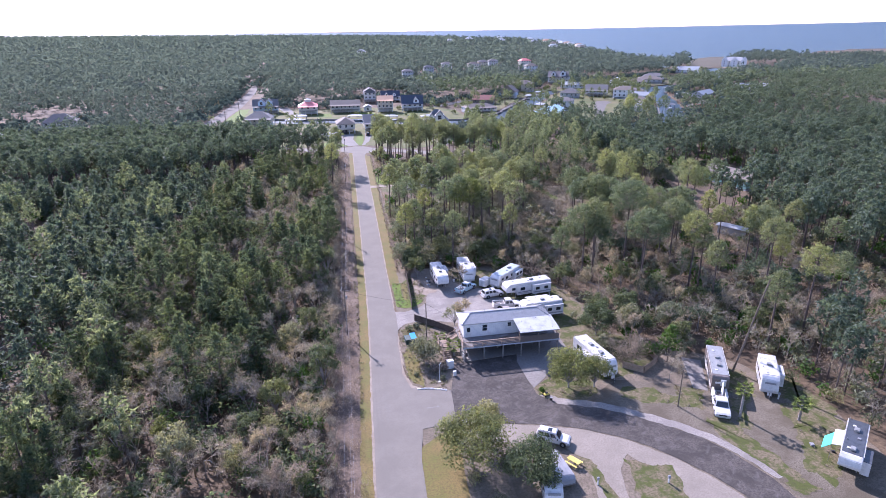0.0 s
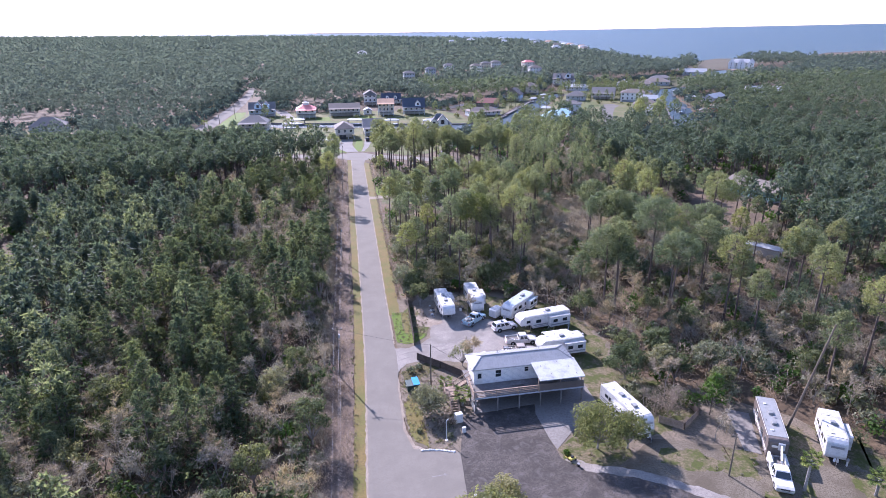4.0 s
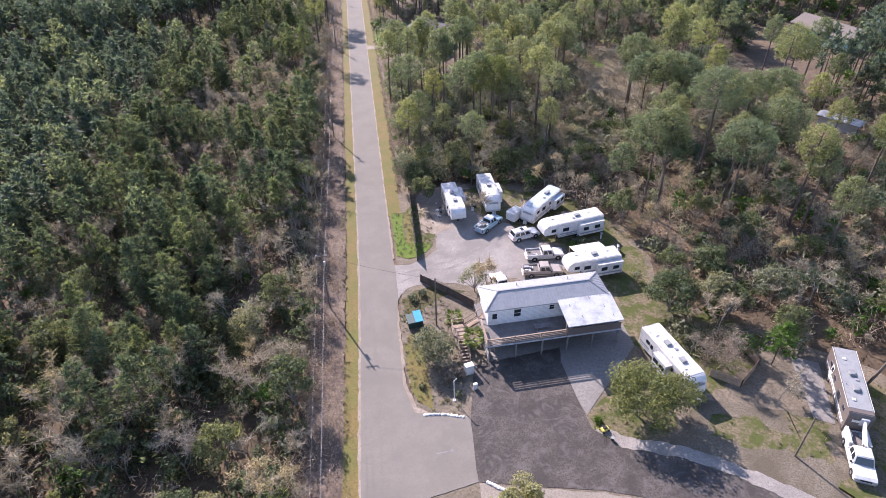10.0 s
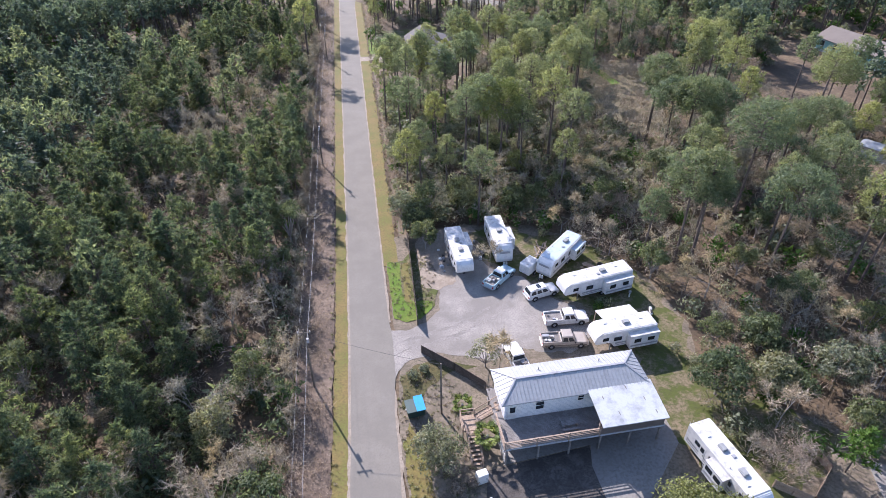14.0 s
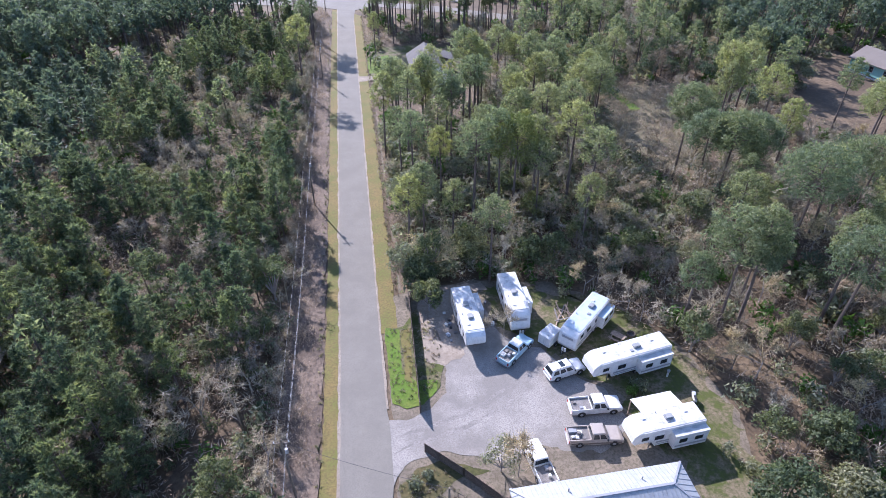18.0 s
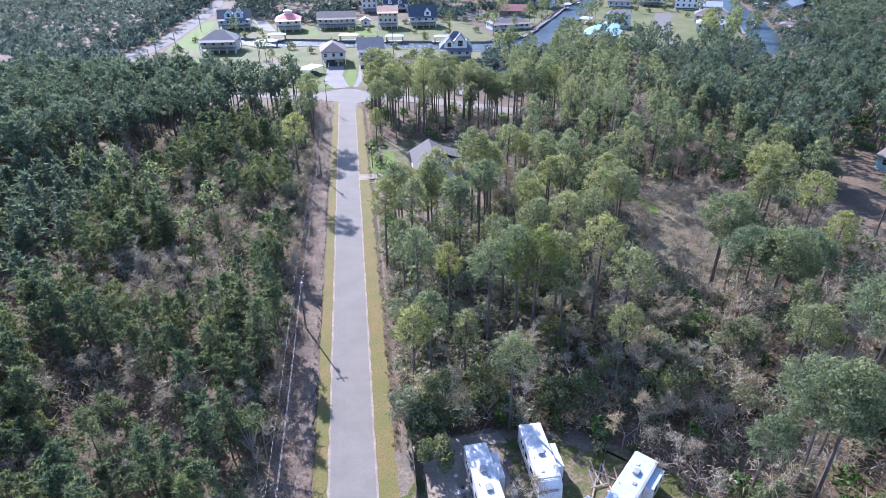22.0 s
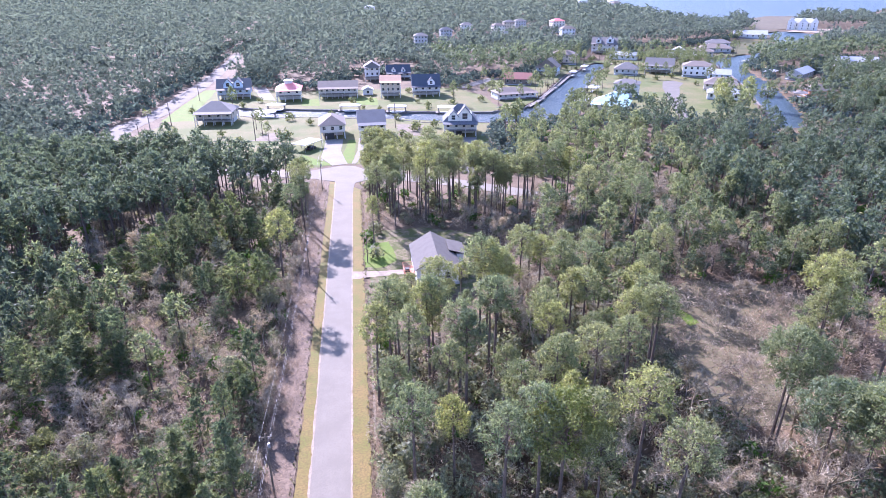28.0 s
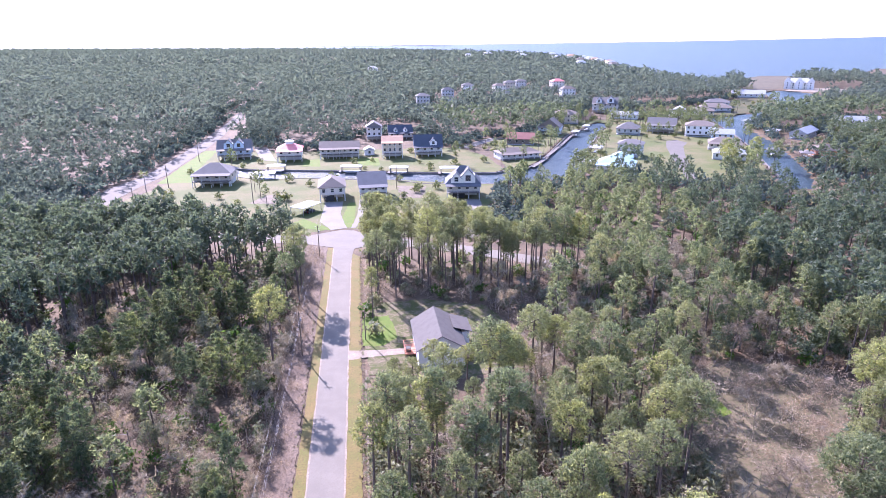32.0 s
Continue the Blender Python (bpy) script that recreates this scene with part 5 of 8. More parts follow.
    def slope(x0, X0, off, lo, hi, nm):
        a0, a1 = x0 + (X0 - x0) * lo + off, x0 + (X0 - x0) * hi + off
        z0, z1 = b0 + up * lo + 0.012, b0 + up * hi + 0.012
        y0, y1 = w - 0.16 - 0.19 * lo, w - 0.14 - 0.19 * hi
        Mesh().add([(a0, -y0, z0), (a0, y0, z0), (a1, y1, z1), (a1, -y1, z1)], [(0, 1, 2, 3)]).ob(nm, GLASS, e, "dark glass")

    slope(c1, g1, 0.012, 0.12, 0.9, "windscreen")
    slope(c0, g0, -0.012, 0.25, 0.88, "rear_window")
    Mesh().box(f - 0.03, -w + 0.1, 0.36, f + 0.07, w - 0.1, 0.55).ob("front_bumper", STEEL if kind == "pickup" else body, e, bevel=0.03)
    Mesh().box(r - 0.1, -w + 0.1, 0.42, r + 0.03, w - 0.1, 0.58).ob("rear_bumper", STEEL if kind == "pickup" else body, e, bevel=0.03)
    Mesh().box(f - 0.01, -w + 0.52, hood - 0.45, f + 0.025, w - 0.52, hood - 0.25).ob("grille", BLACK, e)
    wr = 0.37 if kind != "sedan" else 0.32
    for x in (r + 0.2 * L, f - 0.17 * L):
        for s in (-1, 1):
            wheel(e, x, s * (w - 0.1), wr, wr, 0.24, s)
            Mesh().tube((x, s * (w - 0.16), wr + 0.03), (x, s * (w + 0.004), wr + 0.03), wr + 0.08, wr + 0.08, 16).ob("wheel_arch", BLACK, e)
    if kind == "pickup":
        bed = Mesh()
        bed.box(r + 0.08, -w + 0.12, 0.72, c0 - 0.05, w - 0.12, 1.006).ob("bed", BLACK if load is None else GREYWOOD, e, "open load bed")
        for s in (-1, 1):
            Mesh().box(r, s * (w - 0.06) - 0.06, 1.0, c0, s * (w - 0.06) + 0.06, 1.2).ob("bed_side", body, e, bevel=0.02)
        Mesh().box(r, -w, 1.0, r + 0.08, w, 1.2).ob("tailgate", body, e, bevel=0.02)
        Mesh().box(c0 - 0.06, -w, 1.0, c0 + 0.01, w, 1.2).ob("bed_front", body, e)
        if load:
            gg = np.random.default_rng(int(L * 100))
            for i in range(load):
                x, y = r + 0.4 + gg.random() * (c0 - r - 0.9), (gg.random() - 0.5) * (W - 0.8)
                s = 0.15 + 0.15 * gg.random()
                Mesh().box(x - s, y - s, 1.0, x + s, y + s * 0.8, 1.08 + 0.3 * gg.random()).ob("cargo_box", (OFFWHITE, GREYWOOD, TRIMGREY)[i % 3], e, bevel=0.03)
    if kind == "suv":
        for s in (-1, 1):
            Mesh().tube((g0 + 0.2, s * (w - 0.33), top + 0.06), (g1 - 0.2, s * (w - 0.33), top + 0.06), 0.02, 0.02, 6).ob("roof_rail", BLACK, e)
        Mesh().box(g0 + 1.2, -0.4, top + 0.017, g0 + 1.75, 0.4, top + 0.024).ob("sunroof", GLASS, e, "dark glass")
    return e


rv((13.85, 124.7), (13.35, 134.0), "fifth", "white camper with slide-out on the gravel lot", slides=((-1, 0.5, 0.86),), units=(0.32, 0.62))
rv((20.1, 127.4), (20.0, 136.0), "trailer", "white box-shaped camper trailer under the trees", slides=((-1, 0.3, 0.66),), units=(0.5,))
rv((24.75, 123.6), (31.3, 129.8), "trailer", "small camper trailer with pale blue-grey roof", slides=((-1, 0.62, 0.95),), roof=ROOFBLUE, units=(0.72,), H=3.1)
rv((25.7, 119.0), (36.0, 121.0), "fifth", "long white fifth-wheel camper with grey stripes", slides=((-1, 0.56, 0.96),), units=(0.62,))
rv((26.7, 109.7), (34.9, 110.5), "fifth", "white fifth-wheel camper with white patio awning", slides=((-1, 0.52, 0.98),), units=(0.55,))
rv((34.9, 85.7), (33.05, 95.2), "trailer", "long white camper half hidden by an oak", slides=((1, 0.35, 0.6),), units=(0.3, 0.66), H=3.2)
rv((49.1, 78.4), (53.7, 87.7), "coach", "brown motor coach with pale grey roof", body=BROWNPAINT, roof=GREYROOF, units=(0.35, 0.62), name="motor_coach", stripe=OFFWHITE)
rv((56.5, 77.0), (60.4, 83.6), "trailer", "white camper trailer at the wood's edge", slides=((-1, 0.3, 0.7),), units=(0.55,), stripe=TRIMGREY)
rv((54.2, 59.2), (61.1, 65.6), "fifth", "white camper with dark glossy roof and teal awning", roof=paint("dark_glossy_roof", (0.07, 0.075, 0.08), 0.22, 0.2), units=(0.15, 0.75), slides=((-1, 0.1, 0.4),))
e = thing("patio_awning", "white patio awning beside the camper", "awning", along((28.0, 111.2), (33.2, 111.7)))
Mesh().add([(0.8, 0, 3.05), (5.6, 0, 3.05), (5.6, 2.3, 2.5), (0.8, 2.3, 2.5), (0.8, 0, 3.0), (5.6, 0, 3.0), (5.6, 2.3, 2.45), (0.8, 2.3, 2.45)], [(0, 1, 2, 3), (7, 6, 5, 4), (0, 4, 5, 1), (1, 5, 6, 2), (2, 6, 7, 3), (3, 7, 4, 0)]).ob("cover", ROOFWHITE, e)
for x in (0.9, 3.2, 5.5):
    Mesh().box(x - 0.05, 2.15, 0, x + 0.05, 2.25, 2.47).ob("post", WOOD, e)
e = thing("patio_awning", "white and teal awning beside the camper", "awning", along((54.2, 59.2), (61.1, 65.6)))
QUADBOX = [(0, 1, 2, 3), (7, 6, 5, 4), (0, 4, 5, 1), (1, 5, 6, 2), (2, 6, 7, 3), (3, 7, 4, 0)]
Mesh().add([(2.6, 1.25, 3.0), (6.4, 1.25, 3.0), (6.4, 2.3, 2.72), (2.6, 2.3, 2.72), (2.6, 1.25, 2.95), (6.4, 1.25, 2.95), (6.4, 2.3, 2.67), (2.6, 2.3, 2.67)], QUADBOX).ob("cover", WHITE, e)
Mesh().add([(2.6, 2.3, 2.72), (5.6, 2.3, 2.72), (5.6, 3.3, 1.7), (2.6, 3.3, 1.7), (2.6, 2.3, 2.67), (5.6, 2.3, 2.67), (5.6, 3.3, 1.65), (2.6, 3.3, 1.65)], QUADBOX).ob("drop_sheet", TEAL, e, "teal sheet")
for x, y in ((2.7, 2.25), (4.4, 2.25), (6.3, 2.25)):
    Mesh().tube((x, y, 0), (x, y, 2.7), 0.03, 0.03, 6).ob("pole", STEEL, e)

car((25.3, 114.7), -2, "pickup", "white crew-cab pickup parked on gravel", WHITE, 5.7, load=3)
car((23.9, 110.9), -5, "pickup", "tan dusty pickup with loaded bed", TANPAINT, 5.8, load=9, two_tone=BROWNPAINT)
car((23.6, 120.3), 14, "suv", "white sport utility vehicle parked on gravel", WHITE, 4.7, 1.85, name="utility_car", cat="car")
car((18.6, 124.2), 42, "pickup", "pale blue pickup with white roof on gravel", BLUEPAINT, 5.5, load=6, roofmat=WHITE)
car((17.3, 108.6), 98, "pickup", "white pickup with open bed behind the house", WHITE, 5.4, load=3)
car((20.7, 72.6), -32, "suv", "white crossover car beside the lane", WHITE, 4.6, 1.85, name="utility_car", cat="car")
e = car((47.6, 75.6), -116, "pickup", "white utility truck with folded lift arm", WHITE, 6.0, 2.1, load=4)
tool = Mesh().beam((-0.6, 0.1, 1.9), (-3.4, 0.5, 2.5), 0.22, 0.26).beam((-3.3, 0.5, 2.6), (0.6, -0.3, 3.0), 0.2, 0.22)
tool.ob("lift_arm", WHITE, e, "white folded lift arm")
Mesh().box(-3.9, 0.1, 1.9, -3.1, 0.9, 2.9).ob("lift_bucket", WHITE, e, bevel=0.05)
for s in (-1, 1):
    Mesh().box(-3.0, s * 0.9 - 0.15, 1.0, -0.8, s * 0.9 + 0.15, 1.65).ob("tool_locker", OFFWHITE, e, bevel=0.02)

# cargo trailer
e = thing("cargo_trailer", "small white enclosed cargo trailer", "trailer", pose(23.3, 125.4, 0.03, 0, 0, 38))
Mesh().prism([(-1.3, 0.5), (-1.3, 2.0), (-1.1, 2.1), (1.0, 2.1), (1.3, 1.85), (1.35, 0.5)], -0.85, 0.85).ob("body", OFFWHITE, e, bevel=0.04)
Mesh().box(-1.1, -0.8, 2.095, 0.9, 0.8, 2.115).ob("roof", ROOFWHITE, e)
for s in (-1, 1):
    wheel(e, 0.0, s * 0.92, 0.3, 0.3, 0.18, s)
    Mesh().box(-0.4, s * 0.95 - 0.1, 0.62, 0.4, s * 0.95 + 0.1, 0.66).ob("fender", BLACK, e)
Mesh().beam((1.2, -0.5, 0.42), (2.3, 0, 0.42), 0.08).beam((1.2, 0.5, 0.42), (2.3, 0, 0.42), 0.08).ob("tow_frame", BLACK, e)
Mesh().tube((2.15, 0, 0.0), (2.15, 0, 0.75), 0.03, 0.03, 8).ob("jack", STEEL, e)
d = Mesh().box(-1.33, -0.72, 0.6, -1.3, 0.72, 1.95).ob("rear_door", WHITE, e)
Mesh().box(-1.36, -0.05, 0.9, -1.33, 0.05, 1.5).ob("latch", STEEL, d)
# low trailer with grey cover and small white camper beside the lane
e = thing("flat_trailer", "covered flat trailer with grey tarpaulin", "trailer", along((18.9, 69.4), (19.6, 63.6), 0.0))
Mesh().prism([(0, 0.5), (0, 1.2), (0.6, 1.55), (5.3, 1.55), (5.8, 1.2), (5.8, 0.5)], -1.0, 1.0).ob("tarpaulin", TRIMGREY, e, bevel=0.08)
Mesh().box(0, -1.05, 0.38, 5.8, 1.05, 0.52).ob("deck", GREYWOOD, e)
for x in (2.7, 3.4):
    for s in (-1, 1):
        wheel(e, x, s * 1.15, 0.33, 0.33, 0.2, s)
rv((16.6, 60.4), (17.6, 65.6), "trailer", "short white camper beside the lane", H=2.7, units=(0.5,), W=2.2)


# ---- the raised house ----
PORCHSHEET = paint("weathered_porch_sheet", (0.4, 0.41, 0.405), 0.55, 0.24, 0.7)
e = thing("raised_house", "white raised house with grey metal roof and deck", "house", pose(20.85, 101.1, 0.05, 0, 0, 1.6))
hw, hd, zf, ze, zr = 8.1, 2.5, 2.7, 5.35, 6.3
WALLM = SIDING
Mesh().box(-hw + 0.45, -hd + 0.3, zf, hw - 0.45, hd - 0.3, ze).ob("wall", WALLM, e, "white horizontal siding")
for i in range(12):
    z = zf + 0.08 + i * 0.215
    Mesh().box(-hw + 0.44, -hd + 0.285, z, hw - 0.44, -hd + 0.31, z + 0.02).ob("siding_lap", SKIRT, e)
rx = hw - 2.1
roof = Mesh().add([(-hw, -hd, ze), (hw, -hd, ze), (hw, hd, ze), (-hw, hd, ze), (-rx, 0, zr), (rx, 0, zr), (-hw, -hd, ze - 0.14), (hw, -hd, ze - 0.14), (hw, hd, ze - 0.14), (-hw, hd, ze - 0.14)],
                  [(0, 1, 5, 4), (1, 2, 5), (2, 3, 4, 5), (3, 0, 4), (0, 6, 7, 1), (1, 7, 8, 2), (2, 8, 9, 3), (3, 9, 6, 0), (6, 9, 8, 7)])
ro = roof.ob("roof", METALROOF, e, "grey standing-seam metal hip roof")
n = 40
for side in (-1, 1):
    for i in range(n):
        x = -hw + 0.2 + (2 * hw - 0.4) * i / (n - 1)
        t = 1.0 if abs(x) <= rx else (hw - abs(x)) / (hw - rx)
        if t > 0.06:
            Mesh().beam((x, side * hd, ze + 0.02), (x, side * hd * (1 - t), ze + (zr - ze) * t + 0.02), 0.035, 0.04).ob("seam", METALROOF, ro)
for side in (-1, 1):
    for i in range(9):
        y = -hd + 0.25 + (2 * hd - 0.5) * i / 8
        t = 1 - abs(y) / hd
        if t > 0.06:
            Mesh().beam((side * hw, y, ze + 0.02), (side * (hw - (hw - rx) * t), y, ze + (zr - ze) * t + 0.02), 0.035, 0.04).ob("seam", METALROOF, ro)
caps = Mesh().beam((-rx, 0, zr + 0.03), (rx, 0, zr + 0.03), 0.22, 0.05)
for a in (-1, 1):
    for c in (-1, 1):
        caps.beam((a * rx, 0, zr + 0.03), (a * hw, c * hd, ze + 0.03), 0.18, 0.05)
caps.ob("ridge_cap", TRIMGREY, ro, "dark ridge caps")
for x in (-3.2, 3.6):
    Mesh().tube((x, 1.1, zr - 0.6), (x, 1.1, zr + 0.0), 0.06, 0.06, 8).ob("vent_pipe", TRIMGREY, ro)


def wall_window(par, x, y, z, w, h, out=-1, mat=None):
    """A window in a wall that faces along y."""
    o = Mesh()
    for a, b, c, d in ((-w / 2 - 0.07, -w / 2, -h / 2, h / 2), (w / 2, w / 2 + 0.07, -h / 2, h / 2), (-w / 2 - 0.07, w / 2 + 0.07, h / 2, h / 2 + 0.07), (-w / 2 - 0.1, w / 2 + 0.1, -h / 2 - 0.09, -h / 2), (-w / 2, w / 2, -0.02, 0.02)):
        o.box(x + a, y - 0.05, z + c, x + b, y + 0.05, z + d)
    f = o.ob("window", mat or OFFWHITE, par, "white framed window")
    Mesh().box(x - w / 2, y - 0.02, z - h / 2, x + w / 2, y + 0.02, z + h / 2).ob("pane", GLASS, f, "dark glass pane")
    return f


yw = -hd + 0.3
wall_window(e, -3.9, yw, 4.25, 0.85, 1.15)
wall_window(e, 0.55, yw, 4.5, 0.6, 0.7)
wall_window(e, 4.2, yw, 4.2, 1.6, 1.2)
d = Mesh().box(-7.3, yw - 0.05, zf, -6.35, yw + 0.02, zf + 2.05).ob("door", OFFWHITE, e, "white house door")
Mesh().box(-7.12, yw - 0.06, zf + 1.0, -6.53, yw - 0.04, zf + 1.85).ob("pane", GLASS, d)
Mesh().tube((-6.45, yw - 0.1, zf + 1.0), (-6.45, yw - 0.04, zf + 1.0), 0.035, 0.035, 8).ob("handle", STEEL, d)
# deck floor boards, posts and rail
yd0, yd1 = -5.75, -hd + 0.32
Mesh().box(-hw - 0.5, yd0, zf - 0.28, hw + 0.5, yd0 + 0.06, zf - 0.02).ob("fascia", SKIRT, e, "blue-grey deck fascia")
Mesh().box(-hw - 0.4, yd0 + 0.06, zf - 0.25, hw + 0.4, hd - 0.3, zf - 0.06).ob("floor_frame", GREYWOOD, e, "timber floor frame")
dk = Mesh().box(-hw - 0.5, yd0, zf - 0.06, hw + 0.5, yd0 + 0.1, zf - 0.03).ob("deck", GREYWOOD, e, "weathered grey deck boards")
nb = 24
for i in range(nb):
    y0 = yd0 + (yd1 - yd0) * i / nb
    Mesh().box(-hw - 0.5, y0 + 0.006, zf - 0.05, hw + 0.5, y0 + (yd1 - yd0) / nb - 0.006, zf).ob("plank", GREYWOOD, dk)
PX = (-8.2, -4.85, -1.5, 1.75, 5.0, 8.3)
for x in PX:
    Mesh().box(x - 0.09, yd0 + 0.1, 0, x + 0.09, yd0 + 0.28, zf - 0.06).ob("post", GREYWOOD, e, "square timber post")
    Mesh().box(x - 0.09, hd - 0.6, 0, x + 0.09, hd - 0.42, zf - 0.06).ob("post", GREYWOOD, e, "square timber post")
    Mesh().box(x - 0.09, -hd + 0.2, 0, x + 0.09, -hd + 0.38, zf - 0.06).ob("post", GREYWOOD, e, "square timber post")
for x in (-8.45, -5.15, -1.8, 1.45):
    Mesh().box(x - 0.06, yd0 - 0.02, zf - 0.2, x + 0.06, yd0 + 0.1, zf + 1.1).ob("rail_post", WOOD, e)
Mesh().box(-8.5, yd0 - 0.04, zf + 1.0, 1.5, yd0 + 0.12, zf + 1.05).ob("handrail", WOOD, e, "warm brown wooden handrail")
for z in (0.15, 0.4, 0.65, 0.86):
    Mesh().box(-8.45, yd0 + 0.01, zf + z, 1.45, yd0 + 0.05, zf + z + 0.09).ob("rail_board", WOOD, e)
Mesh().box(-8.6, yd0 + 0.1, zf + 1.0, -8.44, yd1 + 0.2, zf + 1.05).ob("handrail", WOOD, e)
for z in (0.15, 0.4, 0.65, 0.86):
    Mesh().box(-8.54, yd0 + 0.1, zf + z, -8.5, yd1 + 0.1, zf + z + 0.09).ob("rail_board", WOOD, e)
# covered part of the deck
Mesh().box(1.6, yd0 + 0.02, zf, 8.45, yd0 + 0.06, zf + 1.05).ob("screen", BROWNPAINT, e, "dark brown boarded screen")
cv = Mesh().add([(1.2, -1.9, ze + 0.16), (8.2, -1.9, ze + 0.16), (8.2, -6.6, ze - 0.35), (1.2, -6.6, ze - 0.35), (1.2, -1.9, ze + 0.08), (8.2, -1.9, ze + 0.08), (8.2, -6.6, ze - 0.47), (1.2, -6.6, ze - 0.47)],
                [(0, 1, 2, 3), (7, 6, 5, 4), (0, 4, 5, 1), (1, 5, 6, 2), (2, 6, 7, 3), (3, 7, 4, 0)]).ob("porch_roof", PORCHSHEET, e, "white sheet porch roof with rust marks")
for x in (1.35, 4.7, 8.05):
    Mesh().box(x - 0.06, yd0 + 0.08, zf, x + 0.06, yd0 + 0.2, ze - 0.4).ob("porch_post", WOOD, e)
for x, y in ((2.4, -3.2), (5.2, -2.4), (6.6, -4.0), (3.4, -5.2), (7.2, -5.6)):
    z = ze + 0.16 - (-1.9 - y) / 4.7 * 0.51
    Mesh().box(x - 0.05, y - 0.3, z, x + 0.05, y + 0.3, z + 0.015).ob("roof_patch", GREYWOOD, cv, "dark rust patch")
Mesh().box(-7.9, hd - 0.55, 0.02, 7.9, hd - 0.5, zf - 0.3).ob("rear_screen", SKIRT, e, "blue-grey boarding under the house")
Mesh().box(-8.3, -hd - 2.9, 0.02, -8.25, -hd - 0.9, 1.1).ob("side_screen", OFFWHITE, e)
# stairs
st = thing("wooden_stairs", "two-flight wooden outdoor stairs with landing", "stairs", pose(0, 0, 0.03))
zl = 1.35
Mesh().box(8.9, 98.9, zl - 0.12, 10.6, 100.9, zl).ob("landing", WOOD, st)
for x, y in ((8.98, 98.98), (10.5, 98.98), (8.98, 100.8), (10.5, 100.8)):
    Mesh().box(x - 0.06, y - 0.06, 0, x + 0.06, y + 0.06, zl + 1.0).ob("post", WOOD, st)
for i in range(8):
    t = (i + 0.5) / 8
    y = 95.5 + (98.9 - 95.5) * t
    Mesh().box(9.35, y - 0.16, zl * t, 10.45, y + 0.14, zl * t + 0.045).ob("tread", WOOD, st)
for x in (9.3, 10.5):
    Mesh().beam((x, 95.4, 0.1), (x, 98.9, zl), 0.06, 0.26).ob("stringer", WOOD, st)
    Mesh().beam((x, 95.4, 1.0), (x, 98.9, zl + 0.95), 0.06, 0.1).ob("handrail", WOOD, st)
    Mesh().box(x - 0.05, 95.35, 0, x + 0.05, 95.45, 1.02).ob("post", WOOD, st)
for i in range(8):
    t = (i + 0.5) / 8
    x = 10.6 + 2.4 * t
    Mesh().box(x - 0.17, 99.7 + 0.3 * t, zl + (zf - zl) * t, x + 0.15, 100.8 + 0.3 * t, zl + (zf - zl) * t + 0.045).ob("tread", WOOD, st)
for o in (0.0, 1.1):
    Mesh().beam((10.5, 99.7 + o, zl), (13.0, 100.0 + o, zf), 0.06, 0.26).ob("stringer", WOOD, st)
    Mesh().beam((10.5, 99.7 + o, zl + 0.95), (13.0, 100.0 + o, zf + 0.95), 0.07, 0.1).ob("handrail", WOOD, st)
for a, b in (((8.95, 98.9), (8.95, 100.9)), ((8.95, 100.9), (10.6, 100.9))):
    Mesh().beam((*a, zl + 0.98), (*b, zl + 0.98), 0.08, 0.1).ob("handrail", WOOD, st)
    Mesh().beam((*a, zl + 0.5), (*b, zl + 0.5), 0.04, 0.1).ob("rail_board", WOOD, st)


def picnic_table(at, yaw, z, wood, label):
    e = thing("picnic_table", label, "table", pose(at[0], at[1], z, 0, 0, yaw), "picnic tables")
    for i in range(5):
        Mesh().box(-0.9, -0.38 + i * 0.155, 0.72, 0.9, -0.245 + i * 0.155, 0.76).ob("top_board", wood, e)
    for s in (-1, 1):
        Mesh().box(-0.9, s * 0.68 - 0.13, 0.42, 0.9, s * 0.68 + 0.13, 0.46).ob("bench", wood, e)
        for t in (-1, 1):
            Mesh().beam((s * 0.65, t * 0.25, 0.72), (s * 0.65, t * 0.7, 0), 0.05, 0.1).ob("leg", wood, e)
        Mesh().beam((s * 0.65, -0.75, 0.4), (s * 0.65, 0.75, 0.4), 0.05, 0.1).ob("crossbar", wood, e)
    return e


picnic_table((19.7, 96.9), 2, zf + 0.06, GREYWOOD, "weathered picnic table on the deck")
picnic_table((31.9, 124.7), -50, 0, WOOD, "brown wooden picnic table beside a camper")
picnic_table((21.8, 67.6), -55, 0.03, YELLOW, "pale yellow picnic table on grass")
picnic_table((16.2, 98.3), 0, 0.06, GREYWOOD, "weathered picnic table under the house")


# ---- the far neighbourhood ----
def colour(name, c, rough=0.6):
    return paint(name, c, rough, 0.1, 0.4)


TAN, CREAM, BEIGE = colour("tan_siding", (0.52, 0.43, 0.33)), colour("cream_siding", (0.68, 0.64, 0.54)), colour("beige_siding", (0.56, 0.50, 0.43))
PALEBLUE, GREYSID, GREENSID = colour("pale_blue_siding", (0.42, 0.50, 0.58)), colour("grey_siding", (0.45, 0.45, 0.44)), colour("sea_green_siding", (0.22, 0.42, 0.38))
SH_GREY, SH_TAN, SH_NAVY = colour("grey_shingles", (0.13, 0.124, 0.12), 0.85), colour("brown_shingles", (0.15, 0.125, 0.105), 0.85), colour("navy_shingles", (0.055, 0.066, 0.085), 0.85)
SH_RED, SH_BLUE, SH_ORANGE = colour("brick_red_shingles", (0.26, 0.105, 0.085), 0.85), colour("blue_grey_shingles", (0.11, 0.115, 0.125), 0.88), colour("orange_brown_shingles", (0.45, 0.27, 0.17), 0.85)
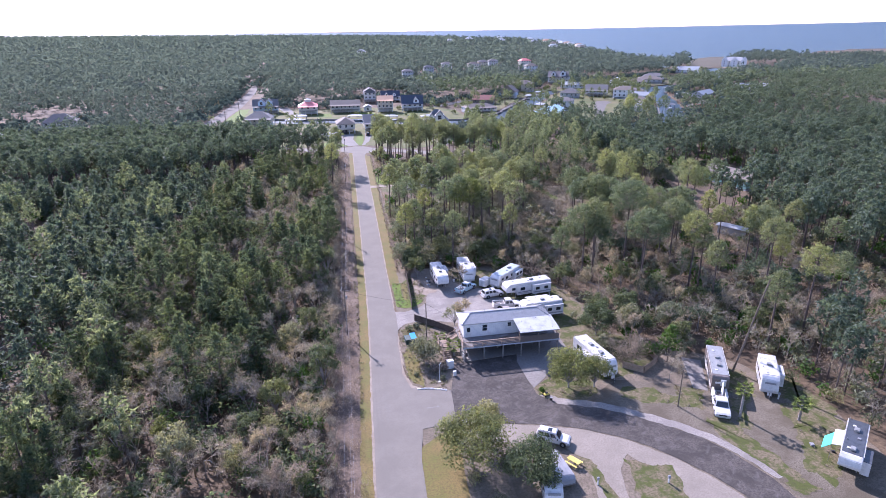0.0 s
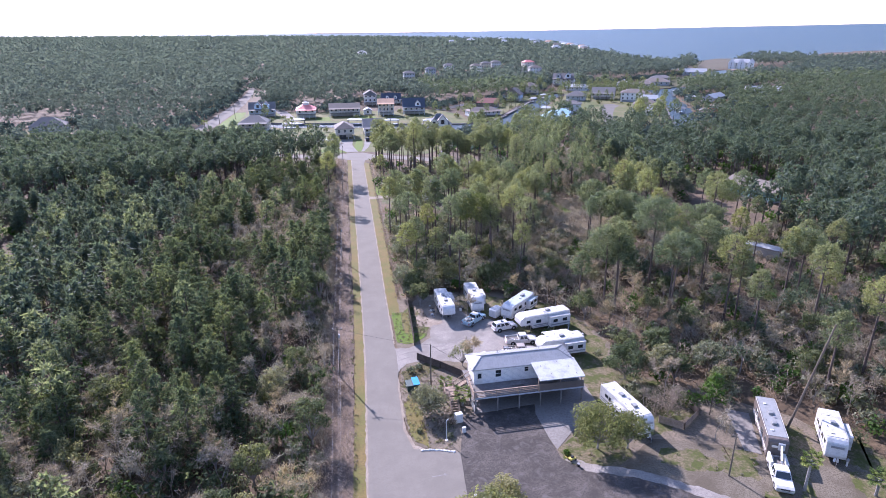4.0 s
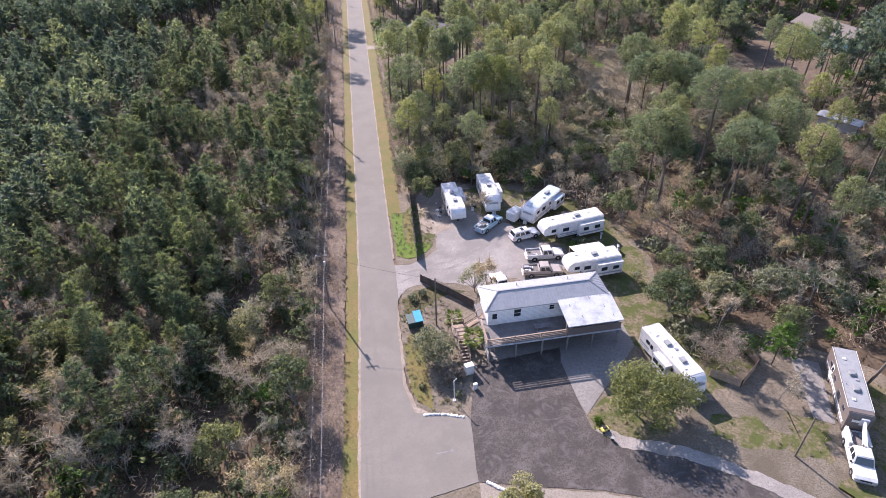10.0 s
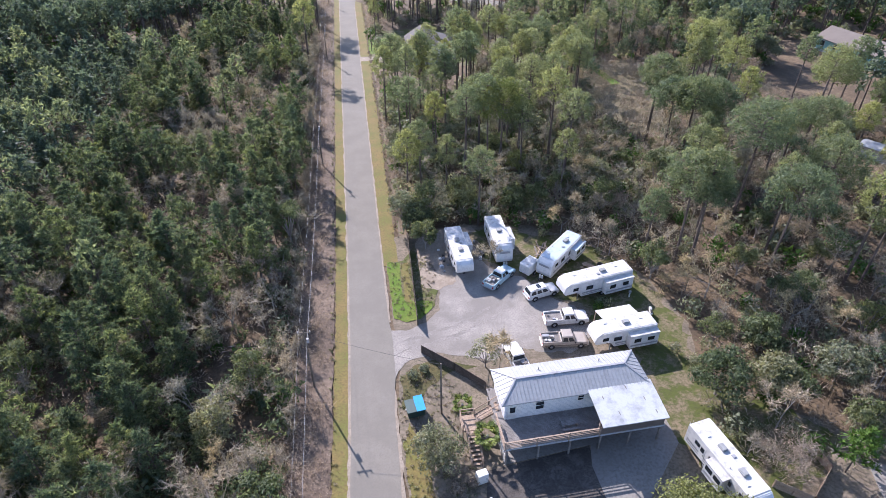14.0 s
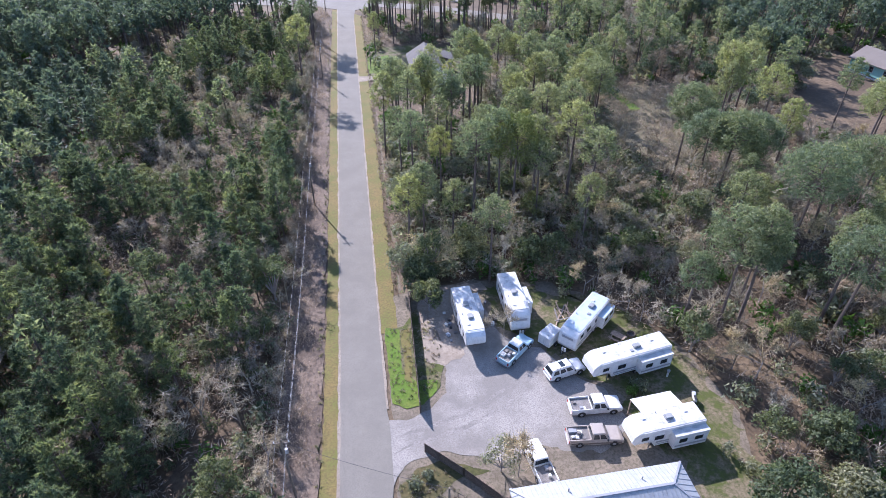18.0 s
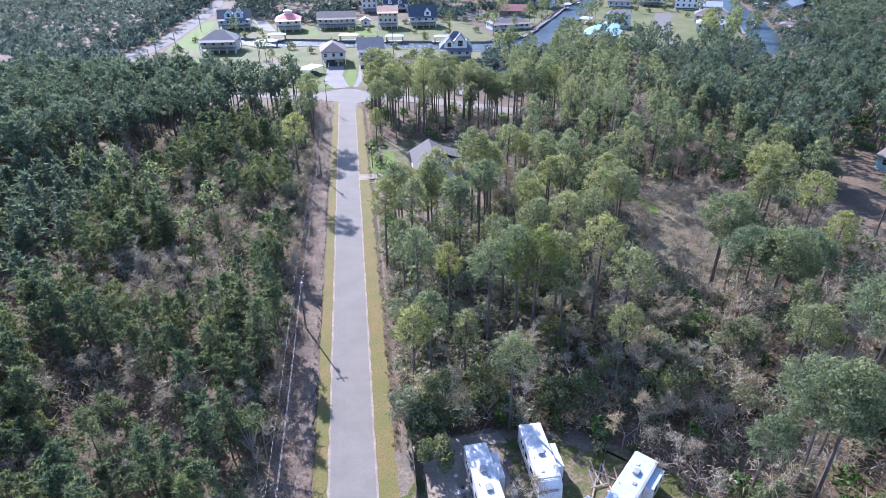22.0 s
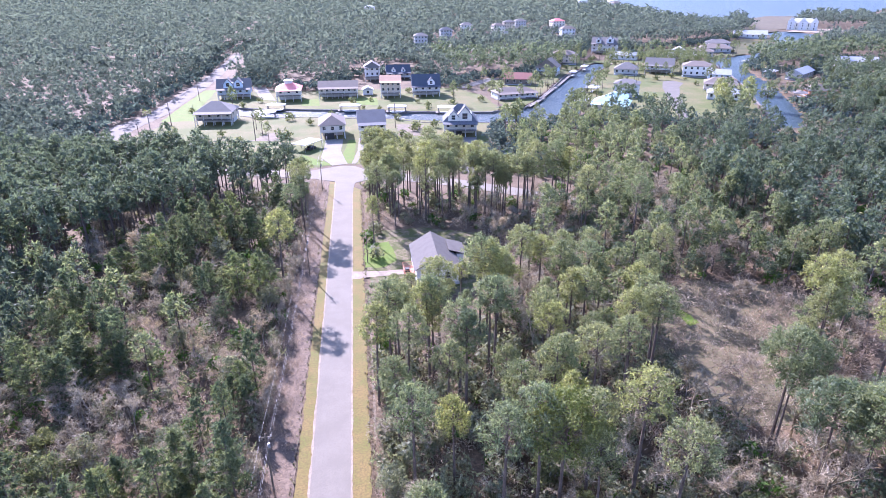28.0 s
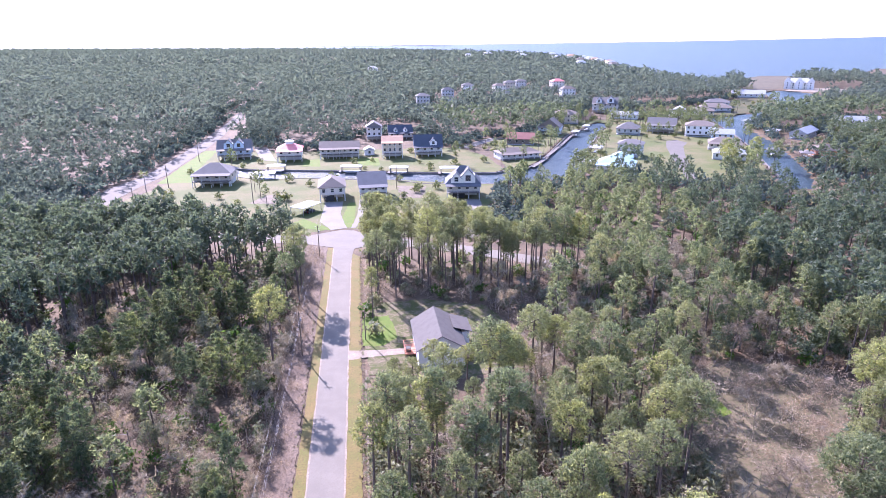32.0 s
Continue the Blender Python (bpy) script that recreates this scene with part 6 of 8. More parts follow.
ROOFRED, ROOFTURQ, ROOFMET = colour("coral_red_metal", (0.72, 0.22, 0.19), 0.5), colour("turquoise_metal", (0.36, 0.54, 0.57), 0.45), colour("pale_metal", (0.36, 0.37, 0.37), 0.55)
BRICKS = colour("orange_brick", (0.48, 0.2, 0.11), 0.85)


def roof_mesh(w, d, ze, pitch, kind, over=0.5, th=0.16):
    """A solid hip or gable roof; the ridge runs along the longer side."""
    W, D = w / 2 + over, d / 2 + over
    long_x = w >= d
    if kind == "gable_x" or (kind == "gable" and long_x):
        zr = ze + D * pitch
        v = [(-W, -D, ze), (W, -D, ze), (W, D, ze), (-W, D, ze), (-W, 0, zr), (W, 0, zr)]
        f = [(0, 1, 5, 4), (2, 3, 4, 5), (1, 2, 5), (3, 0, 4)]
    elif kind in ("gable_y", "gable"):
        zr = ze + W * pitch
        v = [(-W, -D, ze), (W, -D, ze), (W, D, ze), (-W, D, ze), (0, -D, zr), (0, D, zr)]
        f = [(0, 4, 5, 3), (1, 2, 5, 4), (0, 1, 4), (2, 3, 5)]
    elif long_x:
        zr, r = ze + D * pitch, W - D * 0.95
        v = [(-W, -D, ze), (W, -D, ze), (W, D, ze), (-W, D, ze), (-r, 0, zr), (r, 0, zr)]
        f = [(0, 1, 5, 4), (2, 3, 4, 5), (1, 2, 5), (3, 0, 4)]
    else:
        zr, r = ze + W * pitch, D - W * 0.95
        v = [(-W, -D, ze), (W, -D, ze), (W, D, ze), (-W, D, ze), (0, -r, zr), (0, r, zr)]
        f = [(0, 4, 5, 3), (1, 2, 5, 4), (0, 1, 4), (2, 3, 5)]
    v += [(x, y, ze - th) for x, y, _ in v[:4]]
    f += [(0, 6, 7, 1), (1, 7, 8, 2), (2, 8, 9, 3), (3, 9, 6, 0), (6, 9, 8, 7)]
    return Mesh().add(v, f), zr


HOMES = []


def house(at, yaw, w, d, label, wall, roof, piles=2.6, storeys=1, kind="hip", pitch=0.5, porch=True, wins=4, dormer=None, cupola=False, garage=False):
    e = thing("house", label, "house", pose(at[0], at[1], 0, 0, 0, yaw), "houses by the canals")
    ze = piles + 2.8 * storeys
    HOMES.append(at)
    Mesh().box(-w / 2, -d / 2, max(piles, 0.0), w / 2, d / 2, ze).ob("wall", wall, e)
    rm, zr = roof_mesh(w, d, ze, pitch, kind, 0.55)
    ro = rm.ob("roof", roof, e)
    if piles > 1:
        nxp = max(3, int(w / 3.4))
        for i in range(nxp + 1):
            for y in (-d / 2 + 0.2, d / 2 - 0.2):
                x = -w / 2 + 0.2 + (w - 0.4) * i / nxp
                Mesh().box(x - 0.17, y - 0.17, 0, x + 0.17, y + 0.17, piles).ob("piling", OFFWHITE, e)
        Mesh().box(-w / 2 + 0.8, -d / 2 + d * 0.45, 0, w / 2 - 0.8, d / 2 - 0.5, piles).ob("ground_room", GREYSID if not garage else wall, e, "recessed ground-level room")
    else:
        Mesh().box(-w / 2 - 0.06, -d / 2 - 0.06, 0, w / 2 + 0.06, d / 2 + 0.06, 0.4).ob("foundation", SKIRT, e)
    for s in range(storeys):
        z = piles + 2.8 * s + 1.6
        for i in range(wins):
            x = -w / 2 + w * (i + 0.5) / wins
            wall_window(e, x, -d / 2, z, min(1.1, w / wins * 0.5), 1.3)
        for i in range(2):
            y = -d / 2 + d * (i + 0.5) / 2
            for sx in (-1, 1):
                f = Mesh().box(sx * w / 2 - 0.05, y - 0.5, z - 0.6, sx * w / 2 + 0.05, y + 0.5, z + 0.6).ob("window", OFFWHITE, e)
                Mesh().box(sx * w / 2 - 0.06, y - 0.42, z - 0.52, sx * w / 2 + 0.06, y + 0.42, z + 0.52).ob("pane", GLASS, f)
    if garage:
        # solid black block stands in for the shade inside an open garage bay
        Mesh().box(-w * 0.32, -d / 2 - 0.03, 0.05, w * 0.05, -d / 2 + 0.4, piles - 0.3).ob("garage_bay_shade", BLACK, e, "black block painted as the shade of an open garage bay")
    if porch:
        Mesh().box(-w / 2, -d / 2 - 2.4, piles - 0.2, w / 2, -d / 2, piles).ob("porch_floor", GREYWOOD, e)
        n = max(3, int(w / 3.2))
        for i in range(n + 1):
            x = -w / 2 + 0.12 + (w - 0.24) * i / n
            Mesh().box(x - 0.1, -d / 2 - 2.35, 0, x + 0.1, -d / 2 - 2.15, ze - 0.25).ob("column", WHITE, e, "white porch column")
        for z in (0.95, 0.5):
            Mesh().box(-w / 2, -d / 2 - 2.3, piles + z, w / 2, -d / 2 - 2.22, piles + z + 0.07).ob("porch_rail", WHITE, e)
        Mesh().add([(-w / 2 - 0.4, -d / 2 + 0.1, ze + 0.25), (w / 2 + 0.4, -d / 2 + 0.1, ze + 0.25), (w / 2 + 0.4, -d / 2 - 2.8, ze - 0.35), (-w / 2 - 0.4, -d / 2 - 2.8, ze - 0.35),
                    (-w / 2 - 0.4, -d / 2 + 0.1, ze + 0.1), (w / 2 + 0.4, -d / 2 + 0.1, ze + 0.1), (w / 2 + 0.4, -d / 2 - 2.8, ze - 0.5), (-w / 2 - 0.4, -d / 2 - 2.8, ze - 0.5)],
                   [(0, 1, 2, 3), (7, 6, 5, 4), (0, 4, 5, 1), (1, 5, 6, 2), (2, 6, 7, 3), (3, 7, 4, 0)]).ob("porch_roof", roof, e)
    if dormer:
        for x, dw, mat in dormer:
            zd = ze + 0.4
            dd = Mesh().prism([(x - dw / 2, zd), (x + dw / 2, zd), (x + dw / 2, zd + dw * 0.5), (x, zd + dw * 0.95), (x - dw / 2, zd + dw * 0.5)], -d / 2 - 0.1, -d / 2 + d * 0.42).ob("dormer", mat, e)
            Mesh().add([(x - dw / 2 - 0.25, -d / 2 - 0.35, zd + dw * 0.42), (x, -d / 2 - 0.35, zd + dw * 1.03), (x + dw / 2 + 0.25, -d / 2 - 0.35, zd + dw * 0.42), (x - dw / 2 - 0.25, d * 0.0, zd + dw * 0.42), (x, d * 0.0, zd + dw * 1.03), (x + dw / 2 + 0.25, d * 0.0, zd + dw * 0.42),
                        (x - dw / 2 - 0.25, -d / 2 - 0.35, zd + dw * 0.36), (x, -d / 2 - 0.35, zd + dw * 0.97), (x + dw / 2 + 0.25, -d / 2 - 0.35, zd + dw * 0.36)],
                       [(0, 1, 4, 3), (1, 2, 5, 4), (0, 6, 7, 1), (1, 7, 8, 2)]).ob("dormer_roof", roof, dd)
            wall_window(e, x, -d / 2 - 0.11, zd + dw * 0.35, dw * 0.36, dw * 0.4)
    if cupola:
        frustum(Mesh(), -1.8, 1.8, 1.5, zr - 1.0, -1.8, 1.8, 1.5, zr + 0.6).ob("cupola", WHITE, e)
        cm, _ = roof_mesh(3.6, 3.0, zr + 0.6, 0.4, "hip", 0.4)
        cm.ob("cupola_roof", ROOFMET, e)
    return e


house((-54.8, 377), -3, 15, 12, "tan raised house with grey hip roof", TAN, SH_GREY, 2.5, 1, "hip", 0.55, True, 4)
house((-58, 438), 4, 16, 11, "pale blue raised house with big dormer", PALEBLUE, SH_GREY, 2.4, 1, "gable_x", 0.7, True, 5, dormer=((-2.5, 4.5, PALEBLUE), (2.5, 4.5, PALEBLUE)))
house((-29.2, 427), 2, 12, 11, "white raised house with coral red roof", CREAM, ROOFRED, 3.0, 1, "hip", 0.5, True, 3, cupola=True)
house((-4.6, 431), 0, 19.5, 10, "long tan raised house with brown roof", BEIGE, SH_TAN, 2.6, 1, "gable_x", 0.5, True, 7)
house((10.6, 435), 0, 5, 5, "small white garden house", SIDING, ROOFMET, 0, 1, "gable_y", 0.5, False, 1)
house((22.4, 428), -3, 10.2, 9, "tan three-level house with orange-brown roof", TAN, SH_ORANGE, 2.6, 2, "gable_x", 0.5, True, 4)
house((41, 429.5), -3, 14, 10, "white raised house with navy roof and gable", SIDING, SH_NAVY, 2.5, 1, "gable_x", 0.95, True, 4, dormer=((2.6, 3.6, SIDING),))
house((14.5, 487), 0, 9, 9, "white gabled house among pines", SIDING, SH_GREY, 2.4, 2, "gable_y", 0.6, True, 3)
house((30.5, 490), 0, 14, 9, "white house with navy roof among pines", SIDING, SH_NAVY, 1.2, 1, "gable_x", 0.8, True, 4, dormer=((-3, 2.4, SIDING), (3, 2.4, SIDING)))
house((-5.2, 345), 3, 9.4, 14, "beige house with brown hip roof and garage", BEIGE, SH_TAN, 2.6, 1, "hip", 0.55, False, 3, garage=True)
house((10.0, 346), 2, 10, 13, "pale raised house with blue-grey roof", CREAM, SH_BLUE, 2.6, 1, "gable_x", 0.55, True, 4)
house((44.8, 341), -8, 12.5, 11, "cream house with steep blue-grey gables", CREAM, SH_BLUE, 2.6, 1, "hip", 1.0, True, 4, dormer=((-2.6, 4.0, CREAM), (1.8, 5.4, CREAM)), garage=True)
house((98, 456), -20, 15, 10, "brown house with brick red roof", BROWNPAINT, SH_RED, 0.6, 1, "gable_x", 0.55, False, 4)
house((84.5, 413.5), 10, 21, 9, "long white waterside house with tan roof", SIDING, SH_TAN, 0.5, 1, "hip", 0.4, True, 7)
house((126, 489), -30, 13, 10, "pale blue gabled house by the canal", PALEBLUE, SH_TAN, 2.4, 1, "gable_y", 0.7, True, 3)
house((153, 540), -20, 18, 13, "tan two-storey house with tan roof", TAN, SH_TAN, 1.0, 2, "hip", 0.4, False, 4)
house((206, 597), -25, 20, 13, "white two-storey house with gables at the canal end", SIDING, SH_GREY, 2.4, 2, "gable_x", 0.6, True, 5, dormer=((-5, 4.4, SIDING), (4, 5.4, SIDING)))
house((205, 557), -30, 20, 10, "low white house with pale roof", SIDING, ROOFMET, 0.4, 1, "gable_x", 0.4, False, 5)
house((121.5, 375), -30, 16, 11, "white canal house with turquoise metal roof", SIDING, ROOFTURQ, 1.0, 1, "hip", 0.5, True, 4)
house((131, 390), -25, 9, 8, "white pavilion with pale blue roof", SIDING, ROOFTURQ, 0.8, 1, "hip", 0.55, False, 3)
house((143.5, 409), -30, 12, 9, "grey two-storey house with hip roof", GREYSID, SH_GREY, 1.0, 2, "hip", 0.4, False, 4)
house((175, 482), -28, 14, 12, "grey house with dark hip roof", GREYSID, SH_GREY, 1.0, 1, "hip", 0.55, False, 4)
house((199, 486), -28, 17, 12, "white house with dark grey gable roof", SIDING, SH_GREY, 2.4, 1, "gable_x", 0.6, True, 6)
house((214.5, 467), -28, 17, 12, "white two-storey house with grey roof", SIDING, SH_TAN, 1.0, 2, "hip", 0.4, False, 5)
house((219, 450), -28, 12, 9, "pale blue house by the water", PALEBLUE, ROOFMET, 1.0, 1, "gable_x", 0.5, False, 4)
house((202, 420), -30, 16, 11, "cream house by the water", CREAM, SH_TAN, 1.0, 1, "hip", 0.45, True, 5)
house((188, 393), -30, 15, 10, "white house with pale hip roof", SIDING, ROOFMET, 0.5, 1, "hip", 0.45, False, 4)
house((246, 552), -30, 14, 10, "white roofed house beside the lagoon", SIDING, ROOFMET, 2.2, 1, "gable_y", 0.5, True, 3)
house((297, 588), -30, 24, 14, "grey house with wide hip roof", GREYSID, SH_TAN, 1, 1, "hip", 0.4, False, 5)
house((322, 627), -30, 20, 13, "grey house with dark hip roof", GREYSID, SH_GREY, 1, 1, "hip", 0.4, False, 5)
house((273, 567), -30, 18, 12, "beige house with brown hip roof", BEIGE, SH_TAN, 1, 1, "hip", 0.4, False, 5)
house((400, 700), -30, 30, 14, "large white house with metal roof", SIDING, ROOFMET, 1, 1, "gable_x", 0.5, False, 6)
house((271, 449), 38, 24, 9, "grey house with long white metal roof", GREYSID, ROOFMET, 1, 1, "gable_x", 0.5, False, 5)
house((338, 486), -20, 26, 12, "house with pale metal roof in the pines", GREYSID, ROOFMET, 1, 1, "gable_x", 0.5, False, 5)
house((240, 393), -10, 13, 9, "orange brick house at the water's edge", BRICKS, SH_TAN, 0.5, 1, "hip", 0.5, False, 4)
house((-174, 404), 15, 18, 13, "grey house with hip roof at the wood's edge", GREYSID, SH_GREY, 0.5, 1, "hip", 0.62, False, 4)
house((-179, 340), 25, 15, 10, "pale house with light metal roof in the woods", SIDING, ROOFMET, 0.5, 1, "gable_x", 0.5, False, 4)
house((131, 198.6), -76, 19, 9, "sea-green house with grey-brown roof", GREENSID, SH_TAN, 0.6, 1, "gable_x", 0.45, False, 5)
house((97.2, 147.5), -58, 7.4, 2.6, "derelict pale trailer home in the brush", GREYSID, METALROOF, -0.5, 1, "gable_x", 0.2, False, 0)
for x, y, w, yaw, wl, rf, lb in ((230, 800, 14, 10, CREAM, ROOFRED, "cream house with coral red roof"), (172, 790, 12, 0, TAN, SH_GREY, "tan house among the pines"), (190, 810, 12, 0, GREYSID, SH_GREY, "grey house among the pines"),
                                (90, 700, 11, 0, GREYSID, SH_NAVY, "grey house with navy roof in the woods"), (205, 690, 13, 0, SIDING, SH_TAN, "white house among the pines"), (30, 1150, 16, 0, SIDING, ROOFMET, "far white house in the woods"),
                                (486, 1262, 20, 0, SIDING, ROOFMET, "far white house on the shore"), (470, 1215, 18, 20, SIDING, SH_TAN, "far white house on the shore"), (506, 1322, 20, 10, CREAM, SH_ORANGE, "far cream house on the shore"), (516, 1400, 22, 0, SIDING, ROOFMET, "far white house on the shore"), (536, 1475, 22, 0, SIDING, SH_ORANGE, "far white house on the shore"), (552, 1545, 24, 15, SIDING, ROOFMET, "far white house on the shore"), (500, 1470, 20, 0, CREAM, SH_TAN, "far cream house in the pines"), (450, 1330, 18, 0, SIDING, ROOFMET, "far white house in the pines"), (570, 1640, 24, 0, SIDING, ROOFMET, "far white house on the shore"),
                                (578, 1760, 26, 0, CREAM, SH_ORANGE, "far cream house on the shore"), (520, 1690, 24, 0, SIDING, ROOFMET, "far white house in the pines"), (590, 1960, 28, 0, SIDING, ROOFMET, "far white house on the shore"), (480, 1900, 26, 0, CREAM, ROOFMET, "far cream house in the pines"), (560, 2230, 30, 0, SIDING, ROOFMET, "far white house on the shore"), (430, 2150, 28, 0, SIDING, ROOFMET, "far white house in the pines"), (330, 1950, 26, 0, CREAM, ROOFMET, "far cream house in the pines"), (120, 760, 12, 0, SIDING, SH_GREY, "white house among the pines"), (150, 745, 12, 10, CREAM, SH_TAN, "cream house among the pines"), (60, 640, 11, 0, GREYSID, SH_GREY, "grey house among the pines")):
    s = 2 if y < 900 else 3
    o = house((x, y), yaw, w, w * 0.7, lb, wl, rf, 3.0 if s == 1 else 7.0, s, "hip", 0.5, False, 4)
    o.location.z = float(swell(x, y))

# white waterside mansion
e = thing("mansion", "large white waterside mansion with towers and many windows", "mansion", pose(521, 786, 0, 0, 0, -38))
e.scale = (0.85, 0.85, 0.85)
Mesh().box(-17, -8, 0, 17, 8, 9).ob("wall", CREAM, e)
rm, zr = roof_mesh(34, 16, 9, 0.7, "hip", 0.5)
rm.ob("roof", ROOFWHITE, e)
for x, w in ((-14, 4), (0, 4.5), (14, 4)):
    Mesh().box(x - w, -10, 0, x + w, -4, 11).ob("tower", SIDING, e)
    frustum(Mesh(), x - w - 0.3, x + w + 0.3, 0.1, 11, x - 0.2, x + 0.2, 0.05, 16).ob("finial", ROOFWHITE, e)
    rm = Mesh().add([(x - w - 0.4, -10.4, 11), (x + w + 0.4, -10.4, 11), (x + w + 0.4, -3.6, 11), (x - w - 0.4, -3.6, 11), (x, -7, 15.5)], [(0, 1, 4), (1, 2, 4), (2, 3, 4), (3, 0, 4), (3, 2, 1, 0)])
    rm.ob("tower_roof", ROOFWHITE, e)
for i in range(9):
    for z in (2.2, 5.6, 8.6):
        yy = -8 if i % 4 else -10
        wall_window(e, -14 + 3.5 * i, yy, z if z < 8 or i % 4 == 0 else 7.6, 1.2, 1.7)

# grey-roofed house near the road
e = thing("gable_house", "white single-storey house with pale grey gable roof", "house", pose(19.5, 219.0, 0, 0, 0, 0))
Mesh().box(-4.2, -6.2, 0.5, 4.2, 6.2, 3.7).ob("wall", SIDING, e)
Mesh().box(-4.3, -6.3, 0, 4.3, 6.3, 0.55).ob("foundation", SKIRT, e)
gab = Mesh().add([(-4.2, -6.2, 3.7), (4.2, -6.2, 3.7), (0, -6.2, 6.15), (-4.2, -6.0, 3.7), (4.2, -6.0, 3.7), (0, -6.0, 6.15)], [(0, 1, 2), (3, 5, 4), (0, 3, 4, 1), (1, 4, 5, 2), (2, 5, 3, 0)])
gab.ob("gable", SIDING, e)
GR = paint("pale_grey_shingles", (0.115, 0.106, 0.1), 0.9, 0.1, 0.8, spec=0.2)
for s in (-1, 1):
    Mesh().add([(0, -6.6, 6.45), (0, 6.6, 6.45), (s * 4.7, 6.6, 3.65), (s * 4.7, -6.6, 3.65), (0, -6.6, 6.3), (0, 6.6, 6.3), (s * 4.7, 6.6, 3.5), (s * 4.7, -6.6, 3.5)],
               [(0, 1, 2, 3), (7, 6, 5, 4), (0, 4, 5, 1), (1, 5, 6, 2), (2, 6, 7, 3), (3, 7, 4, 0)]).ob("roof_slope", GR, e, "pale grey shingle slope")
Mesh().box(3.9, 0.2, 0.5, 6.2, 5.4, 3.6).ob("side_wing", SIDING, e)
Mesh().add([(3.0, -0.2, 4.9), (6.7, -0.2, 3.75), (6.7, 5.9, 3.75), (3.0, 5.9, 4.9), (3.0, -0.2, 4.75), (6.7, -0.2, 3.6), (6.7, 5.9, 3.6), (3.0, 5.9, 4.75)], [(0, 1, 2, 3), (7, 6, 5, 4), (0, 4, 5, 1), (1, 5, 6, 2), (2, 6, 7, 3), (3, 7, 4, 0)]).ob("wing_roof", GR, e)
wall_window(e, 0, -6.2, 4.6, 0.8, 0.9)
wall_window(e, -2, -6.2, 2.2, 1.0, 1.3)
wall_window(e, 2, -6.2, 2.2, 1.0, 1.3)
RW = paint("red_stained_wood", (0.42, 0.17, 0.1), 0.7, 0.1)
for x0, x1, y0, y1, mt in ((-6.4, -4.3, -1.5, 2.5, RW), (4.3, 6.4, -4.2, -0.4, WOOD)):
    dkk = Mesh().box(x0, y0, 0.4, x1, y1, 0.55).ob("side_deck", mt, e, "stained wooden side deck")
    for a, b in (((x0, y0), (x1, y0)), ((x0, y0), (x0, y1)), ((x0, y1), (x1, y1)), ((x1, y0), (x1, y1))):
        Mesh().beam((*a, 1.4), (*b, 1.4), 0.08, 0.08).beam((*a, 0.95), (*b, 0.95), 0.05, 0.06).ob("deck_rail", mt, dkk)
        Mesh().box(a[0] - 0.06, a[1] - 0.06, 0, a[0] + 0.06, a[1] + 0.06, 1.42).ob("deck_post", mt, dkk)
Mesh().box(-6.1, -0.8, 0.55, -5.2, 0.2, 1.3).ob("grill_box", BLACK, e)

# open carport, driveways, lawns, sand and lanes of the neighbourhood
e = thing("carport", "open carport with white metal roof", "carport", pose(-13.6, 325, 0, 0, 0, -35))
Mesh().box(-3, -5, 2.5, 3, 5, 2.68).ob("roof", ROOFMET, e)
for x in (-2.8, 2.8):
    for y in (-4.8, 0, 4.8):
        Mesh().box(x - 0.08, y - 0.08, 0, x + 0.08, y + 0.08, 2.5).ob("post", STEEL, e)
car((-12.4, 323.5), 60, "sedan", "dark car under the carport", BLACK, 4.6, 1.8, name="sedan_car", cat="car")
car((6.4, 331), 88, "suv", "dark utility car on the driveway", BLACK, 4.7, 1.85, name="utility_car", cat="car")
patch("neighbour_lawn", [(-12, 299), (-60, 312), (-90, 330), (-74, 380), (-74, 430), (-70, 462), (-20, 450), (60, 450), (70, 420), (72, 386), (66, 380), (44, 384), (-4, 396), (-47, 406), (-62, 415), (-55, 394), (-38, 382), (-18, 382), (20, 372), (44, 361), (62, 356), (57, 335), (40, 300), (26, 288), (6, 302), (-2, 303)],
      YARDLAWN, 0.0, 1.2, 2.0, "green and tan lawns round the canal houses", "lawn")
patch("green_lawn", [(-2, 303.5), (1, 335), (3.8, 335), (3.4, 318), (2.6, 304)], GREEN, 0.03, 0.3, 0.8, "bright green lawn strip", "lawn")
patch("green_lawn", [(-14, 316), (-3, 301.5), (-9, 303), (-20, 306)], GREEN, 0.03, 0.5, 0.8, "green roadside lawn", "lawn")
patch("green_lawn", [(4.5, 406), (4.5, 424), (15, 424), (15, 404)], GREEN, 0.03, 0.6, 1.5, "green canal-side lawn", "lawn")
patch("green_lawn", [(-22, 408), (-22, 424), (-15, 426), (-13, 406)], GREEN, 0.03, 0.6, 1.5, "green canal-side lawn", "lawn")
patch("green_lawn", [(-80, 380), (-79.5, 432), (-79, 462), (-72, 462), (-70, 412), (-66, 380)], GREEN, 0.03, 0.6, 1.5, "green roadside lawn", "lawn")
patch("east_ground", [(74, 388), (80, 480), (112, 470), (140, 520), (170, 556), (245, 540), (254, 518), (240, 482), (229, 450), (215, 417), (199, 385), (172, 332), (150, 340), (128, 354), (112, 376), (118, 399), (132, 434), (150, 466), (166, 500), (186, 530), (176, 541), (158, 517), (132, 481), (110, 438), (92, 402), (80, 386)],
      YARDLAWN, 0.0, 1.2, 2.0, "tan and green lawns of the eastern houses", "lawn")
patch("house_driveway", [(-7.4, 337), (-1.0, 337.5), (-1.6, 320), (0.8, 303), (-4.0, 301.5), (-8.2, 312)], PALECONC, 0.04, 0.2, 0.8, "wide pale concrete driveway", "driveway")
